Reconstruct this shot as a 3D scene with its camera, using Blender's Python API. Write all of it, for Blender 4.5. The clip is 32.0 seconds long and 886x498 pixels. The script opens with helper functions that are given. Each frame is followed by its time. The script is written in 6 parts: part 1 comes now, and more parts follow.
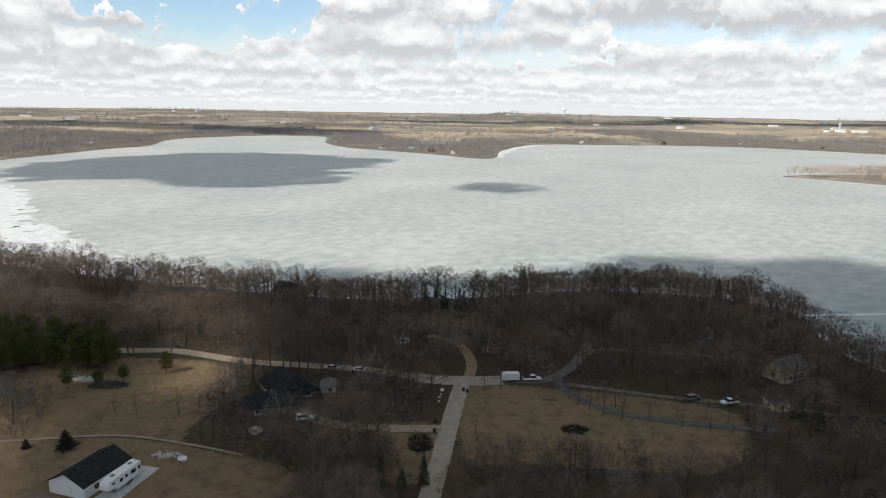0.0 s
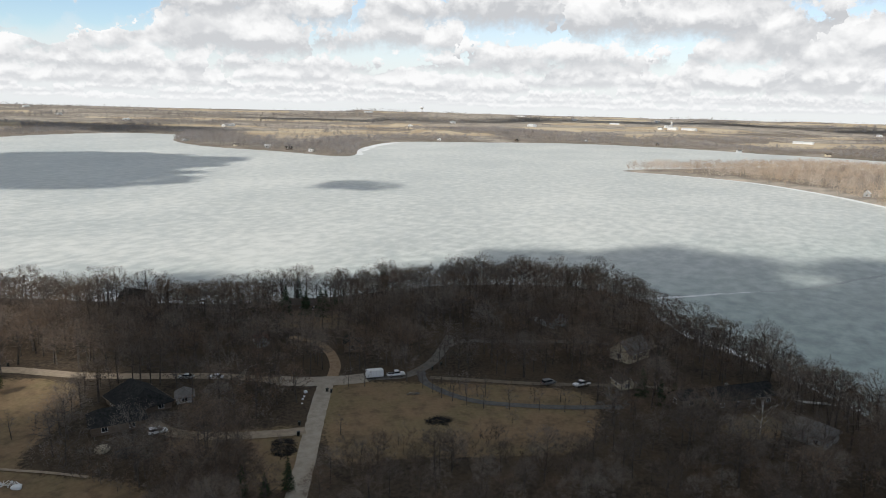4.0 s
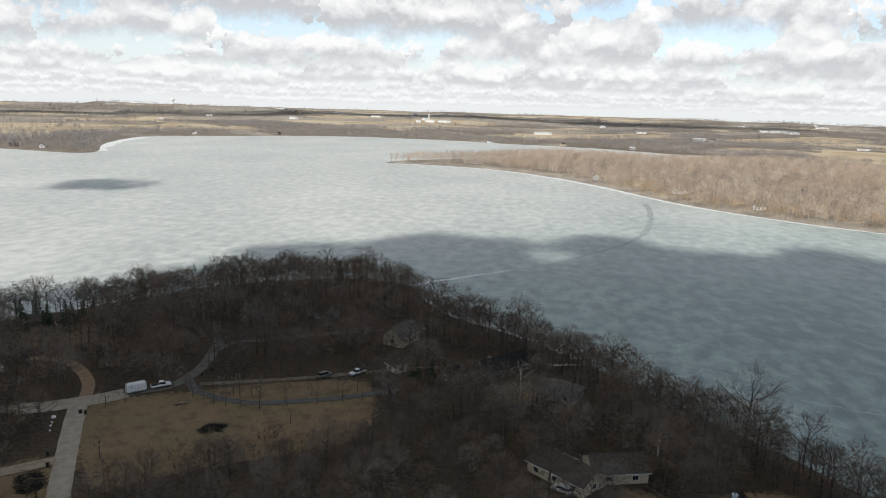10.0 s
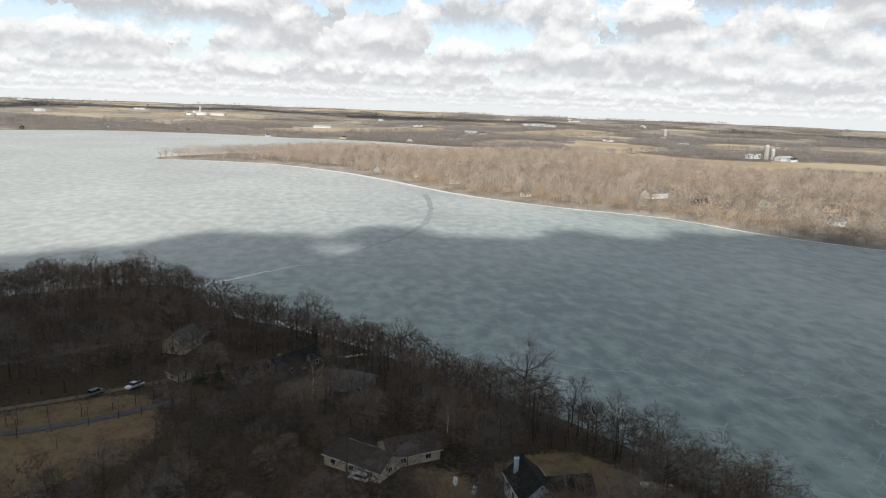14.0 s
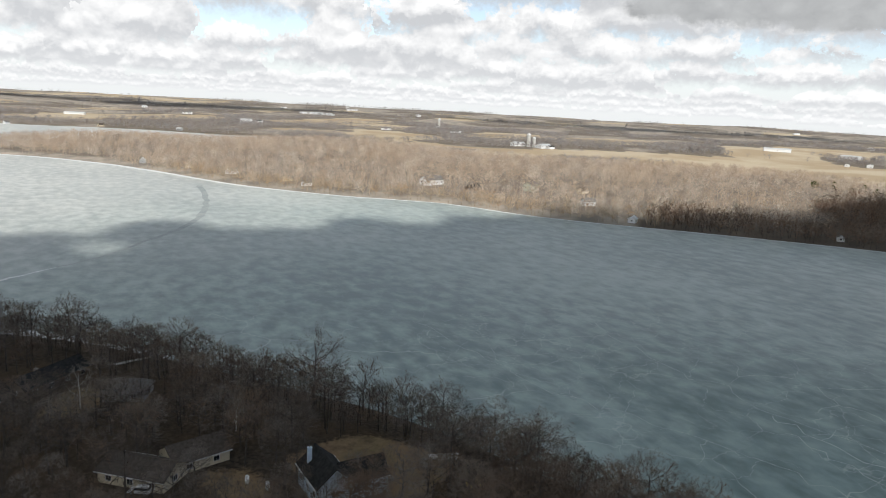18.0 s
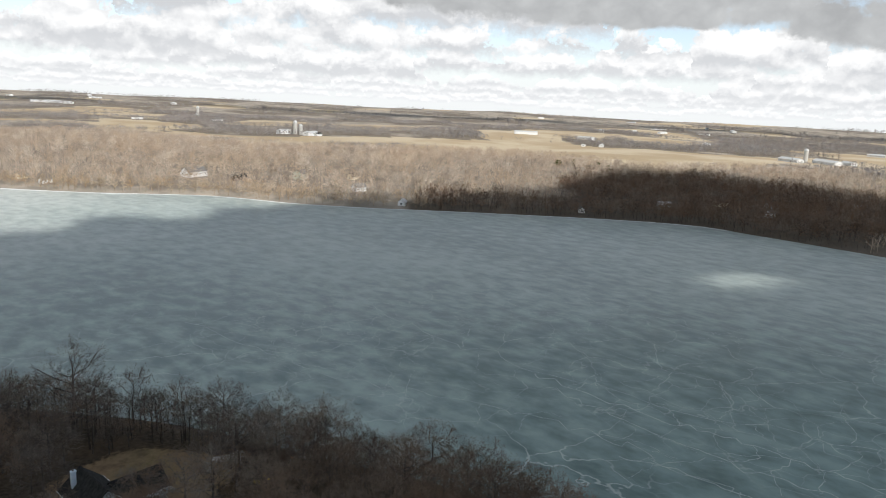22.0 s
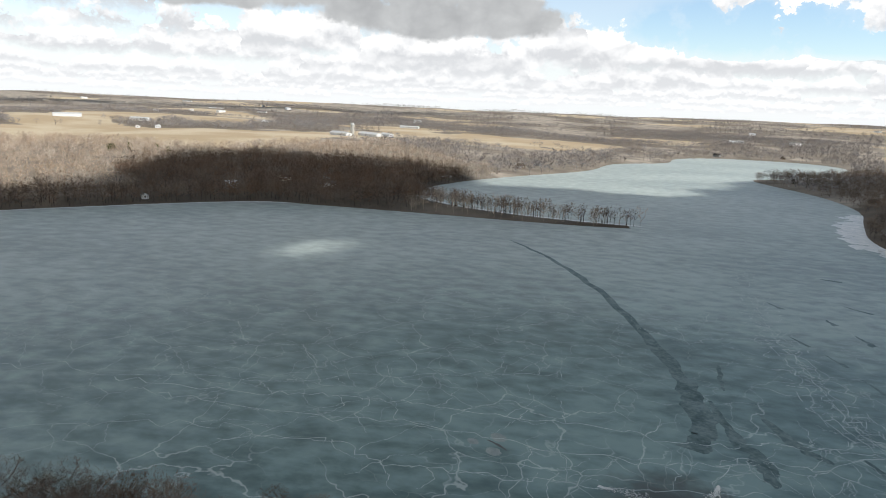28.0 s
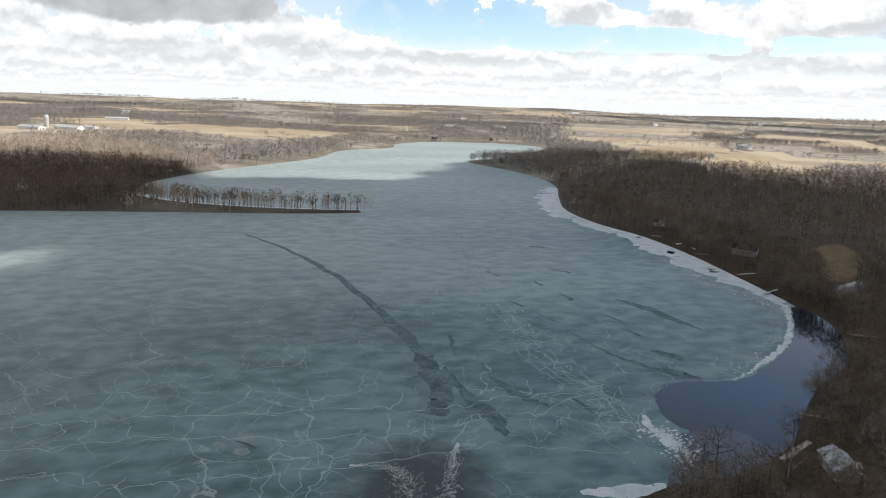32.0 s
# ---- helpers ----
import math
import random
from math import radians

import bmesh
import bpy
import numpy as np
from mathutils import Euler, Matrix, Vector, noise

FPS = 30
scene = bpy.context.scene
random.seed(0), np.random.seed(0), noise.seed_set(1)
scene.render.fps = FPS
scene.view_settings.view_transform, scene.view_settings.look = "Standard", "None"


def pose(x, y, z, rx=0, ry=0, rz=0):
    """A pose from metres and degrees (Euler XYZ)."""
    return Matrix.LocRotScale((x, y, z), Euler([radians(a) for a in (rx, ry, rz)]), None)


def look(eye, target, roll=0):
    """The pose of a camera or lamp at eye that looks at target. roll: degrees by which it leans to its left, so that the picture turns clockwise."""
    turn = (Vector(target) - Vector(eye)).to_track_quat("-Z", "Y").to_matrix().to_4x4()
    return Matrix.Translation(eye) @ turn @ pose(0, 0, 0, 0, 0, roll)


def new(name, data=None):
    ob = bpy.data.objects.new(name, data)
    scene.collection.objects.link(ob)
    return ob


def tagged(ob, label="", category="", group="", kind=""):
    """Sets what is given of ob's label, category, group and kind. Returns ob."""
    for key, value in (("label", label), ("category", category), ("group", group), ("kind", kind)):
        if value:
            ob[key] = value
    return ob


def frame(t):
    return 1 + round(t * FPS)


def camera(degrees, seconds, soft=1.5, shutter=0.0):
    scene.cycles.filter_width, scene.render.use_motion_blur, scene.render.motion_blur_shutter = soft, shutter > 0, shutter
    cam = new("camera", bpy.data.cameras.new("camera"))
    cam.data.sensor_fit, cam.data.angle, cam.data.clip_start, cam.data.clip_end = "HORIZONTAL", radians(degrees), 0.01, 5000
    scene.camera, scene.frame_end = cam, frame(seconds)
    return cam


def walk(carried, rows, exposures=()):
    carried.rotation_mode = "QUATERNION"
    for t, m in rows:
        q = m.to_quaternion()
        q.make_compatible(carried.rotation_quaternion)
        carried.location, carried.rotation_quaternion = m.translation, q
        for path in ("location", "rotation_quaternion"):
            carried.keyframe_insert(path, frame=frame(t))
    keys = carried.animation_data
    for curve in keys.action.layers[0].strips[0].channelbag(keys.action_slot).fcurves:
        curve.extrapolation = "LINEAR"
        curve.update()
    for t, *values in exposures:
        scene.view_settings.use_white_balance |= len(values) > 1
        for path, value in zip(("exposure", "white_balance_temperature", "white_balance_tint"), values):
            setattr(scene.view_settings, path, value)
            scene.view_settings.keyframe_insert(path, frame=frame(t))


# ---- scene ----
# The camera hangs about 88 m over the lake and turns clockwise, drifting a few metres.
cam = camera(64.36, 32.0, soft=1.0)
ROWS = [
    (0, 0, 0, 88, 0, -11.47, -0.96),
    (0.5, 0.13, 0, 87.99, -1.03, -11.46, -1.05),
    (1, 0.25, -0.01, 87.97, -2.09, -11.44, -1.09),
    (1.5, 0.36, -0.02, 87.96, -3.64, -11.44, -1.11),
    (2, 0.46, -0.04, 87.94, -5.18, -11.44, -1.19),
    (2.5, 0.55, -0.06, 87.93, -6.73, -11.45, -1.25),
    (3, 0.64, -0.09, 87.92, -8.3, -11.45, -1.29),
    (3.5, 0.71, -0.13, 87.91, -9.79, -11.45, -1.36),
    (5.5, 0.93, -0.32, 87.86, -15.69, -11.43, -1.35),
    (6, 0.96, -0.38, 87.85, -16.97, -11.45, -1.37),
    (6.5, 0.99, -0.44, 87.84, -18.23, -11.45, -1.42),
    (7, 1.01, -0.51, 87.83, -19.77, -11.44, -1.44),
    (7.5, 1.02, -0.58, 87.82, -21.36, -11.47, -1.47),
    (8, 1.03, -0.65, 87.81, -22.98, -11.48, -1.51),
    (8.5, 1.02, -0.73, 87.81, -24.56, -11.5, -1.53),
    (9, 1.01, -0.81, 87.8, -26.13, -11.5, -1.57),
    (9.5, 1, -0.89, 87.79, -27.83, -11.51, -1.67),
    (10, 0.97, -0.97, 87.79, -30.16, -11.5, -1.7),
    (10.5, 0.94, -1.06, 87.78, -32.35, -11.5, -1.78),
    (11, 0.9, -1.15, 87.78, -34.61, -11.48, -1.75),
    (11.5, 0.86, -1.24, 87.77, -36.82, -11.47, -1.81),
    (12, 0.81, -1.33, 87.77, -39.03, -11.46, -1.88),
    (12.5, 0.76, -1.43, 87.77, -41.21, -11.48, -1.94),
    (13, 0.7, -1.52, 87.76, -43.38, -11.46, -2.02),
    (13.5, 0.63, -1.62, 87.76, -45.56, -11.45, -2.09),
    (14, 0.56, -1.72, 87.76, -47.72, -11.44, -2.16),
    (14.5, 0.48, -1.81, 87.76, -49.9, -11.46, -2.27),
    (16.5, 0.12, -2.2, 87.77, -58.7, -11.52, -2.71),
    (17, 0.02, -2.3, 87.77, -60.97, -11.54, -2.76),
    (17.5, -0.09, -2.39, 87.78, -63.21, -11.55, -2.85),
    (18, -0.2, -2.49, 87.78, -65.33, -11.56, -3.01),
    (18.5, -0.31, -2.58, 87.79, -67.56, -11.57, -3.04),
    (19, -0.43, -2.67, 87.79, -69.81, -11.61, -3.06),
    (19.5, -0.56, -2.76, 87.8, -72.07, -11.62, -3.05),
    (20, -0.68, -2.85, 87.81, -74.25, -11.65, -2.99),
    (20.5, -0.81, -2.93, 87.82, -76.41, -11.65, -2.99),
    (21, -0.95, -3.01, 87.83, -78.63, -11.66, -3),
    (21.5, -1.08, -3.09, 87.84, -81.01, -11.64, -2.93),
    (22, -1.22, -3.17, 87.85, -83.91, -11.66, -2.79),
    (22.5, -1.37, -3.24, 87.87, -86.79, -11.68, -2.87),
    (23, -1.51, -3.31, 87.88, -89.67, -11.69, -2.91),
    (23.5, -1.66, -3.38, 87.9, -92.51, -11.7, -2.89),
    (24, -1.81, -3.44, 87.91, -95.25, -11.69, -2.9),
    (24.5, -1.97, -3.5, 87.93, -98.18, -11.65, -2.92),
    (25, -2.12, -3.56, 87.95, -101.06, -11.67, -2.82),
    (25.5, -2.28, -3.61, 87.96, -103.99, -11.7, -2.76),
    (27.5, -2.93, -3.76, 88.05, -115.38, -11.77, -2.46),
    (28, -3.1, -3.78, 88.07, -118.26, -11.78, -2.35),
    (28.5, -3.27, -3.8, 88.1, -121.25, -11.79, -2.28),
    (29, -3.44, -3.81, 88.12, -124.21, -11.81, -2.23),
    (29.5, -3.61, -3.82, 88.15, -127, -11.84, -2.17),
    (30, -3.78, -3.81, 88.18, -129.37, -11.89, -2.15),
    (30.5, -3.95, -3.81, 88.21, -131.71, -11.92, -2.09),
    (31, -4.12, -3.79, 88.24, -134.6, -11.93, -1.99),
    (31.5, -4.29, -3.77, 88.27, -137.35, -11.94, -1.93),
    (32, -4.47, -3.74, 88.31, -140.06, -11.95, -1.85),
]
walk(cam, [(t, pose(x, y, z, 90 + pitch, roll, yaw)) for t, x, y, z, yaw, pitch, roll in ROWS],
     exposures=[(0.0, 0.0), (12.0, 0.0), (22.0, 0.14), (27.0, 0.2), (32.0, 0.24)])

# ---- light: a high spring sun behind the first view's left, broken cumulus all round ----
SUN_AZ, SUN_EL = 128.0, 43.0            # degrees counter-clockwise from +y, degrees up
TO_SUN = Vector((-math.sin(radians(SUN_AZ)) * math.cos(radians(SUN_EL)),
                 math.cos(radians(SUN_AZ)) * math.cos(radians(SUN_EL)), math.sin(radians(SUN_EL))))
sun = new("sun", bpy.data.lights.new("sun", "SUN"))
sun.data.energy, sun.data.angle, sun.data.color = 4.1, radians(0.9), (1.0, 0.955, 0.88)
sun.matrix_world = look(TO_SUN * 100, (0, 0, 0))


class Graph:
    """Short hand for node trees."""

    def __init__(self, tree):
        self.t = tree
        tree.nodes.clear()

    def n(self, kind, ins=None, **props):
        node = self.t.nodes.new(kind)
        for key, value in props.items():
            setattr(node, key, value)
        for key, value in (ins or {}).items():
            self.put(node.inputs[key], value)
        return node

    def put(self, socket, value):
        if isinstance(value, bpy.types.NodeSocket):
            self.t.links.new(value, socket)
        elif isinstance(value, tuple) and len(value) == 3 and socket.type == "RGBA":
            socket.default_value = (*value, 1.0)
        else:
            socket.default_value = value

    def math(self, op, a, b=0.0, c=None, clamp=False):
        node = self.n("ShaderNodeMath", {0: a, 1: b}, operation=op, use_clamp=clamp)
        if c is not None:
            self.put(node.inputs[2], c)
        return node.outputs[0]

    def ramp(self, value, lo, hi, a=0.0, b=1.0):
        return self.n("ShaderNodeMapRange", {0: value, 1: lo, 2: hi, 3: a, 4: b}, interpolation_type="SMOOTHSTEP").outputs[0]

    def mix(self, f, a, b, blend="MIX"):
        node = self.n("ShaderNodeMix", data_type="RGBA", blend_type=blend)
        self.put(node.inputs[0], f), self.put(node.inputs[6], a), self.put(node.inputs[7], b)
        return node.outputs[2]

    def noise(self, at, scale, detail=4.0, rough=0.55, dist=0.0):
        return self.n("ShaderNodeTexNoise", {"Vector": at, "Scale": scale, "Detail": detail, "Roughness": rough, "Distortion": dist}).outputs[0]

    def vec(self, op, a, b=(0, 0, 0), out=0):
        return self.n("ShaderNodeVectorMath", {0: a, 1: b}, operation=op).outputs[out]


def build_world():
    world = bpy.data.worlds.new("spring_sky")
    scene.world = world
    world.use_nodes = True
    g = Graph(world.node_tree)
    way = g.vec("NORMALIZE", g.n("ShaderNodeTexCoord").outputs["Generated"])
    sky = g.n("ShaderNodeTexSky", sky_type="NISHITA", sun_disc=False, sun_elevation=radians(SUN_EL),
              sun_rotation=radians(-SUN_AZ), altitude=300.0, air_density=1.0, dust_density=0.2, ozone_density=2.0)
    blue = g.vec("SCALE", sky.outputs[0])
    blue.node.inputs["Scale"].default_value = 0.14

    sep = g.n("ShaderNodeSeparateXYZ", {0: way})
    el = g.math("MULTIPLY", g.math("ARCSINE", sep.outputs[2]), 57.2958)
    level = g.vec("NORMALIZE", g.vec("MULTIPLY", way, (1, 1, 0)))

    def toward(az, el0, wide, tall):
        """1 in the middle of a soft oval of sky, 0 outside; degrees."""
        d = (-math.sin(radians(az)), math.cos(radians(az)), 0.0)
        side = g.math("MULTIPLY", g.math("ARCCOSINE", g.math("MINIMUM", g.vec("DOT_PRODUCT", level, d, out=1), 1.0)), 57.2958 / wide)
        up = g.math("DIVIDE", g.math("SUBTRACT", el, el0), tall)
        r = g.math("SQRT", g.math("ADD", g.math("MULTIPLY", side, side), g.math("MULTIPLY", up, up)))
        return g.ramp(r, 1.25, 0.45)

    gap = g.math("ADD", g.math("ADD", toward(18, 6.9, 10, 3.0), toward(-140, 6.0, 9, 2.4)), g.math("ADD", toward(-152, 4.9, 9, 1.1), toward(-164, 4.5, 8, 0.8)))
    heavy = g.math("MAXIMUM", toward(-98, 8.4, 25, 2.8), toward(-118, 6.7, 13, 2.4))
    az = g.math("MULTIPLY", g.math("ARCTAN2", g.math("MULTIPLY", sep.outputs[0], -1.0), sep.outputs[1]), 57.2958)
    flat = g.n("ShaderNodeCombineXYZ", {0: az, 1: el, 2: 0.0}).outputs[0]

    def billow(size, seed, lift=0.0):
        """Rounded heads, about size degrees across: 0 in the creases, 1 on the heads."""
        bent = g.vec("ADD", g.vec("MULTIPLY", flat, (1.0, 1.35, 1.0)), (seed * 31.7, seed * 7.3 + lift, seed))
        sway = g.n("ShaderNodeTexNoise", {"Vector": bent, "Scale": 0.8 / size, "Detail": 3.0}).outputs[1]
        push = g.n("ShaderNodeVectorMath", {0: g.vec("SUBTRACT", sway, (0.5, 0.5, 0.5))}, operation="SCALE")
        push.inputs["Scale"].default_value = 0.9 * size
        cell = g.n("ShaderNodeTexVoronoi", {"Vector": g.vec("ADD", bent, push.outputs[0]), "Scale": 1.0 / size, "Detail": 3.0, "Roughness": 0.42, "Lacunarity": 2.3, "Smoothness": 0.3}, feature="SMOOTH_F1").outputs[0]
        return g.math("SUBTRACT", 1.0, g.math("MULTIPLY", cell, 1.25))

    torn = g.noise(flat, 0.3, 5.0, 0.6)
    gap = g.math("MULTIPLY", gap, g.ramp(torn, 0.36, 0.6, 0.25, 1.25))
    fields = []
    for size, seed in ((0.9, 1.0), (2.1, 2.0), (4.0, 3.0)):
        here = billow(size, seed)
        fields.append((here, g.math("SUBTRACT", here, billow(size, seed, 0.3 * size))))
    haze = g.noise(flat, 0.35, 5.0, 0.6)
    wisp = g.noise(flat, 2.2, 6.0, 0.65)
    seen = g.mix(g.math("SUBTRACT", g.ramp(el, 7.0, 0.5, 0.3, 0.95), g.math("MULTIPLY", gap, 0.45), clamp=True), blue, (0.82, 0.85, 0.875))
    # rows of cumulus, the farthest first: flat grey bases, heaped white heads
    for k, (base, tall, wide) in enumerate(((0.1, 0.7, 3.5), (0.5, 0.9, 4.5), (0.95, 1.2, 6.0), (1.5, 1.7, 8.0), (2.3, 2.7, 11.0), (3.6, 4.0, 14.5), (5.8, 5.2, 18.0), (9.0, 6.0, 21.0))):
        heads, slope = fields[0 if k < 3 else 1 if k < 5 else 2]
        u = g.math("ADD", g.math("MULTIPLY", az, 1.0 / wide), g.math("ADD", 5.3 * k + 40.0, g.math("MULTIPLY", haze, 0.5)))
        cell = g.n("ShaderNodeTexVoronoi", {"W": u, "Scale": 1.0, "Randomness": 0.9}, voronoi_dimensions="1D")
        odd = g.n("ShaderNodeSeparateColor", {0: cell.outputs["Color"]})
        half = g.ramp(odd.outputs[0], 0.0, 1.0, 0.7, 1.15)
        side = g.math("DIVIDE", cell.outputs["Distance"], half)
        dome = g.math("SQRT", g.math("MAXIMUM", g.math("SUBTRACT", 1.0, g.math("MULTIPLY", side, side)), 0.0))
        size = g.ramp(odd.outputs[1], 0.0, 1.0, 0.55, 1.1)
        foot = g.math("ADD", base - 0.2 * tall, g.math("ADD", g.math("MULTIPLY", odd.outputs[2], 0.4 * tall), g.math("ADD", g.math("MULTIPLY", g.math("SUBTRACT", wisp, 0.5), 0.25 * tall), g.math("MULTIPLY", g.math("SUBTRACT", haze, 0.5), 0.5 * tall))))
        v = g.math("DIVIDE", g.math("SUBTRACT", el, foot), tall)
        top = g.math("ADD", g.math("MULTIPLY", dome, size), g.math("MULTIPLY", g.math("SUBTRACT", heads, 0.45), 0.75))
        top = g.math("ADD", top, g.math("ADD", 0.36, g.math("MULTIPLY", g.math("SUBTRACT", wisp, 0.5), 0.35)))
        top = g.math("SUBTRACT", top, g.math("MULTIPLY", gap, 1.9))
        depth = g.math("SUBTRACT", top, v)
        there = g.math("MULTIPLY", g.ramp(depth, -0.03, 0.14), g.ramp(v, -0.16, 0.16))
        lit = g.math("ADD", g.ramp(v, 0.0, 0.42, 0.2, 1.0), g.math("MULTIPLY", slope, 1.1))
        lit = g.math("ADD", lit, g.math("ADD", g.ramp(depth, 0.55, 0.0, 0.0, 0.35), g.math("MULTIPLY", g.math("SUBTRACT", heads, 0.5), 0.55)), clamp=True)
        dim = min(1.0, 0.25 + 0.11 * k)
        grey = (0.88 - 0.31 * dim, 0.895 - 0.31 * dim, 0.91 - 0.30 * dim)
        tone = g.mix(lit, grey, (0.93 + 0.06 * dim, 0.94 + 0.05 * dim, 0.95 + 0.04 * dim))
        seen = g.mix(there, seen, tone)
    # one heavy cloud in the south-east shows its grey underside
    belly = g.math("ADD", heavy, g.math("ADD", g.math("MULTIPLY", g.math("SUBTRACT", fields[2][0], 0.5), 0.5), g.math("MULTIPLY", g.math("SUBTRACT", wisp, 0.5), 0.3)))
    under = g.mix(g.math("ADD", g.math("MULTIPLY", haze, 0.7), g.math("MULTIPLY", fields[1][0], 0.4), clamp=True), (0.40, 0.41, 0.42), (0.62, 0.635, 0.64))
    seen = g.mix(g.ramp(belly, 0.22, 0.55), seen, under)
    # higher up, towards the zenith, one looks at the grey undersides
    over = g.noise(g.vec("DIVIDE", way, g.n("ShaderNodeCombineXYZ", {0: g.math("MAXIMUM", sep.outputs[2], 0.12), 1: g.math("MAXIMUM", sep.outputs[2], 0.12), 2: 1.0}).outputs[0]), 1.6, 5.0)
    upper = g.mix(g.ramp(over, 0.34, 0.5), blue, (0.45, 0.475, 0.47))
    upper = g.mix(toward(-165, 34, 34, 20), upper, blue)
    seen = g.mix(g.ramp(el, 11.0, 17.0), seen, upper)
    g.n("ShaderNodeOutputWorld", {0: g.n("ShaderNodeBackground", {0: seen, 1: 1.0}).outputs[0]})


build_world()

# ---- materials ----
MATS = {}


def surface(name, colors, scale=1.0, rough=0.85, metal=0.0, bump=0.0, fine=8.0, spread=(0.35, 0.65), per=0.0, spec=0.3, stretch=(1, 1, 1)):
    """A plain two-tone surface with variation at two scales, in metres."""
    if name in MATS:
        return MATS[name]
    m = bpy.data.materials.new(name)
    m.use_nodes = True
    g = Graph(m.node_tree)
    at = g.vec("MULTIPLY", g.n("ShaderNodeNewGeometry").outputs["Position"], stretch)
    broad, small = g.noise(at, scale, 4.0), g.noise(at, scale * fine, 5.0, 0.6)
    f = g.ramp(g.math("ADD", g.math("MULTIPLY", broad, 0.6), g.math("MULTIPLY", small, 0.4)), *spread)
    col = g.mix(f, colors[0], colors[1])
    if per:
        rnd = g.n("ShaderNodeObjectInfo").outputs["Random"]
        col = g.mix(1.0, col, g.n("ShaderNodeCombineColor", {0: g.ramp(rnd, 0, 1, 1 - per, 1 + per), 1: g.ramp(rnd, 0, 1, 1 - per, 1 + per),
                                                            2: g.ramp(rnd, 0, 1, 1 - per, 1 + per)}).outputs[0], "MULTIPLY")
    p = g.n("ShaderNodeBsdfPrincipled", {"Base Color": col, "Roughness": rough, "Metallic": metal, "Specular IOR Level": spec})
    if bump:
        g.put(p.inputs["Normal"], g.n("ShaderNodeBump", {"Height": small, "Strength": bump, "Distance": 0.1}).outputs[0])
    g.n("ShaderNodeOutputMaterial", {0: p.outputs[0]})
    MATS[name] = m
    return m


def twig_material(name, a, b, warm):
    """Bare twigs: every tree has a tint of its own."""
    m = bpy.data.materials.new(name)
    m.use_nodes = True
    g = Graph(m.node_tree)
    at = g.n("ShaderNodeNewGeometry").outputs["Position"]
    tint = g.math("FRACT", g.math("ADD", g.n("ShaderNodeAttribute", attribute_name="tint").outputs["Fac"], g.n("ShaderNodeObjectInfo").outputs["Random"]))
    f = g.math("ADD", g.math("MULTIPLY", tint, 0.75), g.math("MULTIPLY", g.ramp(g.noise(at, 0.5, 3.0, 0.7), 0.3, 0.7), 0.25))
    col = g.mix(f, a, b)
    big = g.ramp(g.noise(at, 0.012, 3.0), 0.4, 0.62)
    odd = g.ramp(g.math("FRACT", g.math("MULTIPLY", tint, 7.3)), 0.62, 0.9)
    col = g.mix(g.math("MAXIMUM", g.math("MULTIPLY", big, 0.4), g.math("MULTIPLY", odd, 0.7)), col, warm)
    d = g.n("ShaderNodeBsdfDiffuse", {0: col})
    g.n("ShaderNodeOutputMaterial", {0: d.outputs[0]})
    MATS[name] = m
    return m


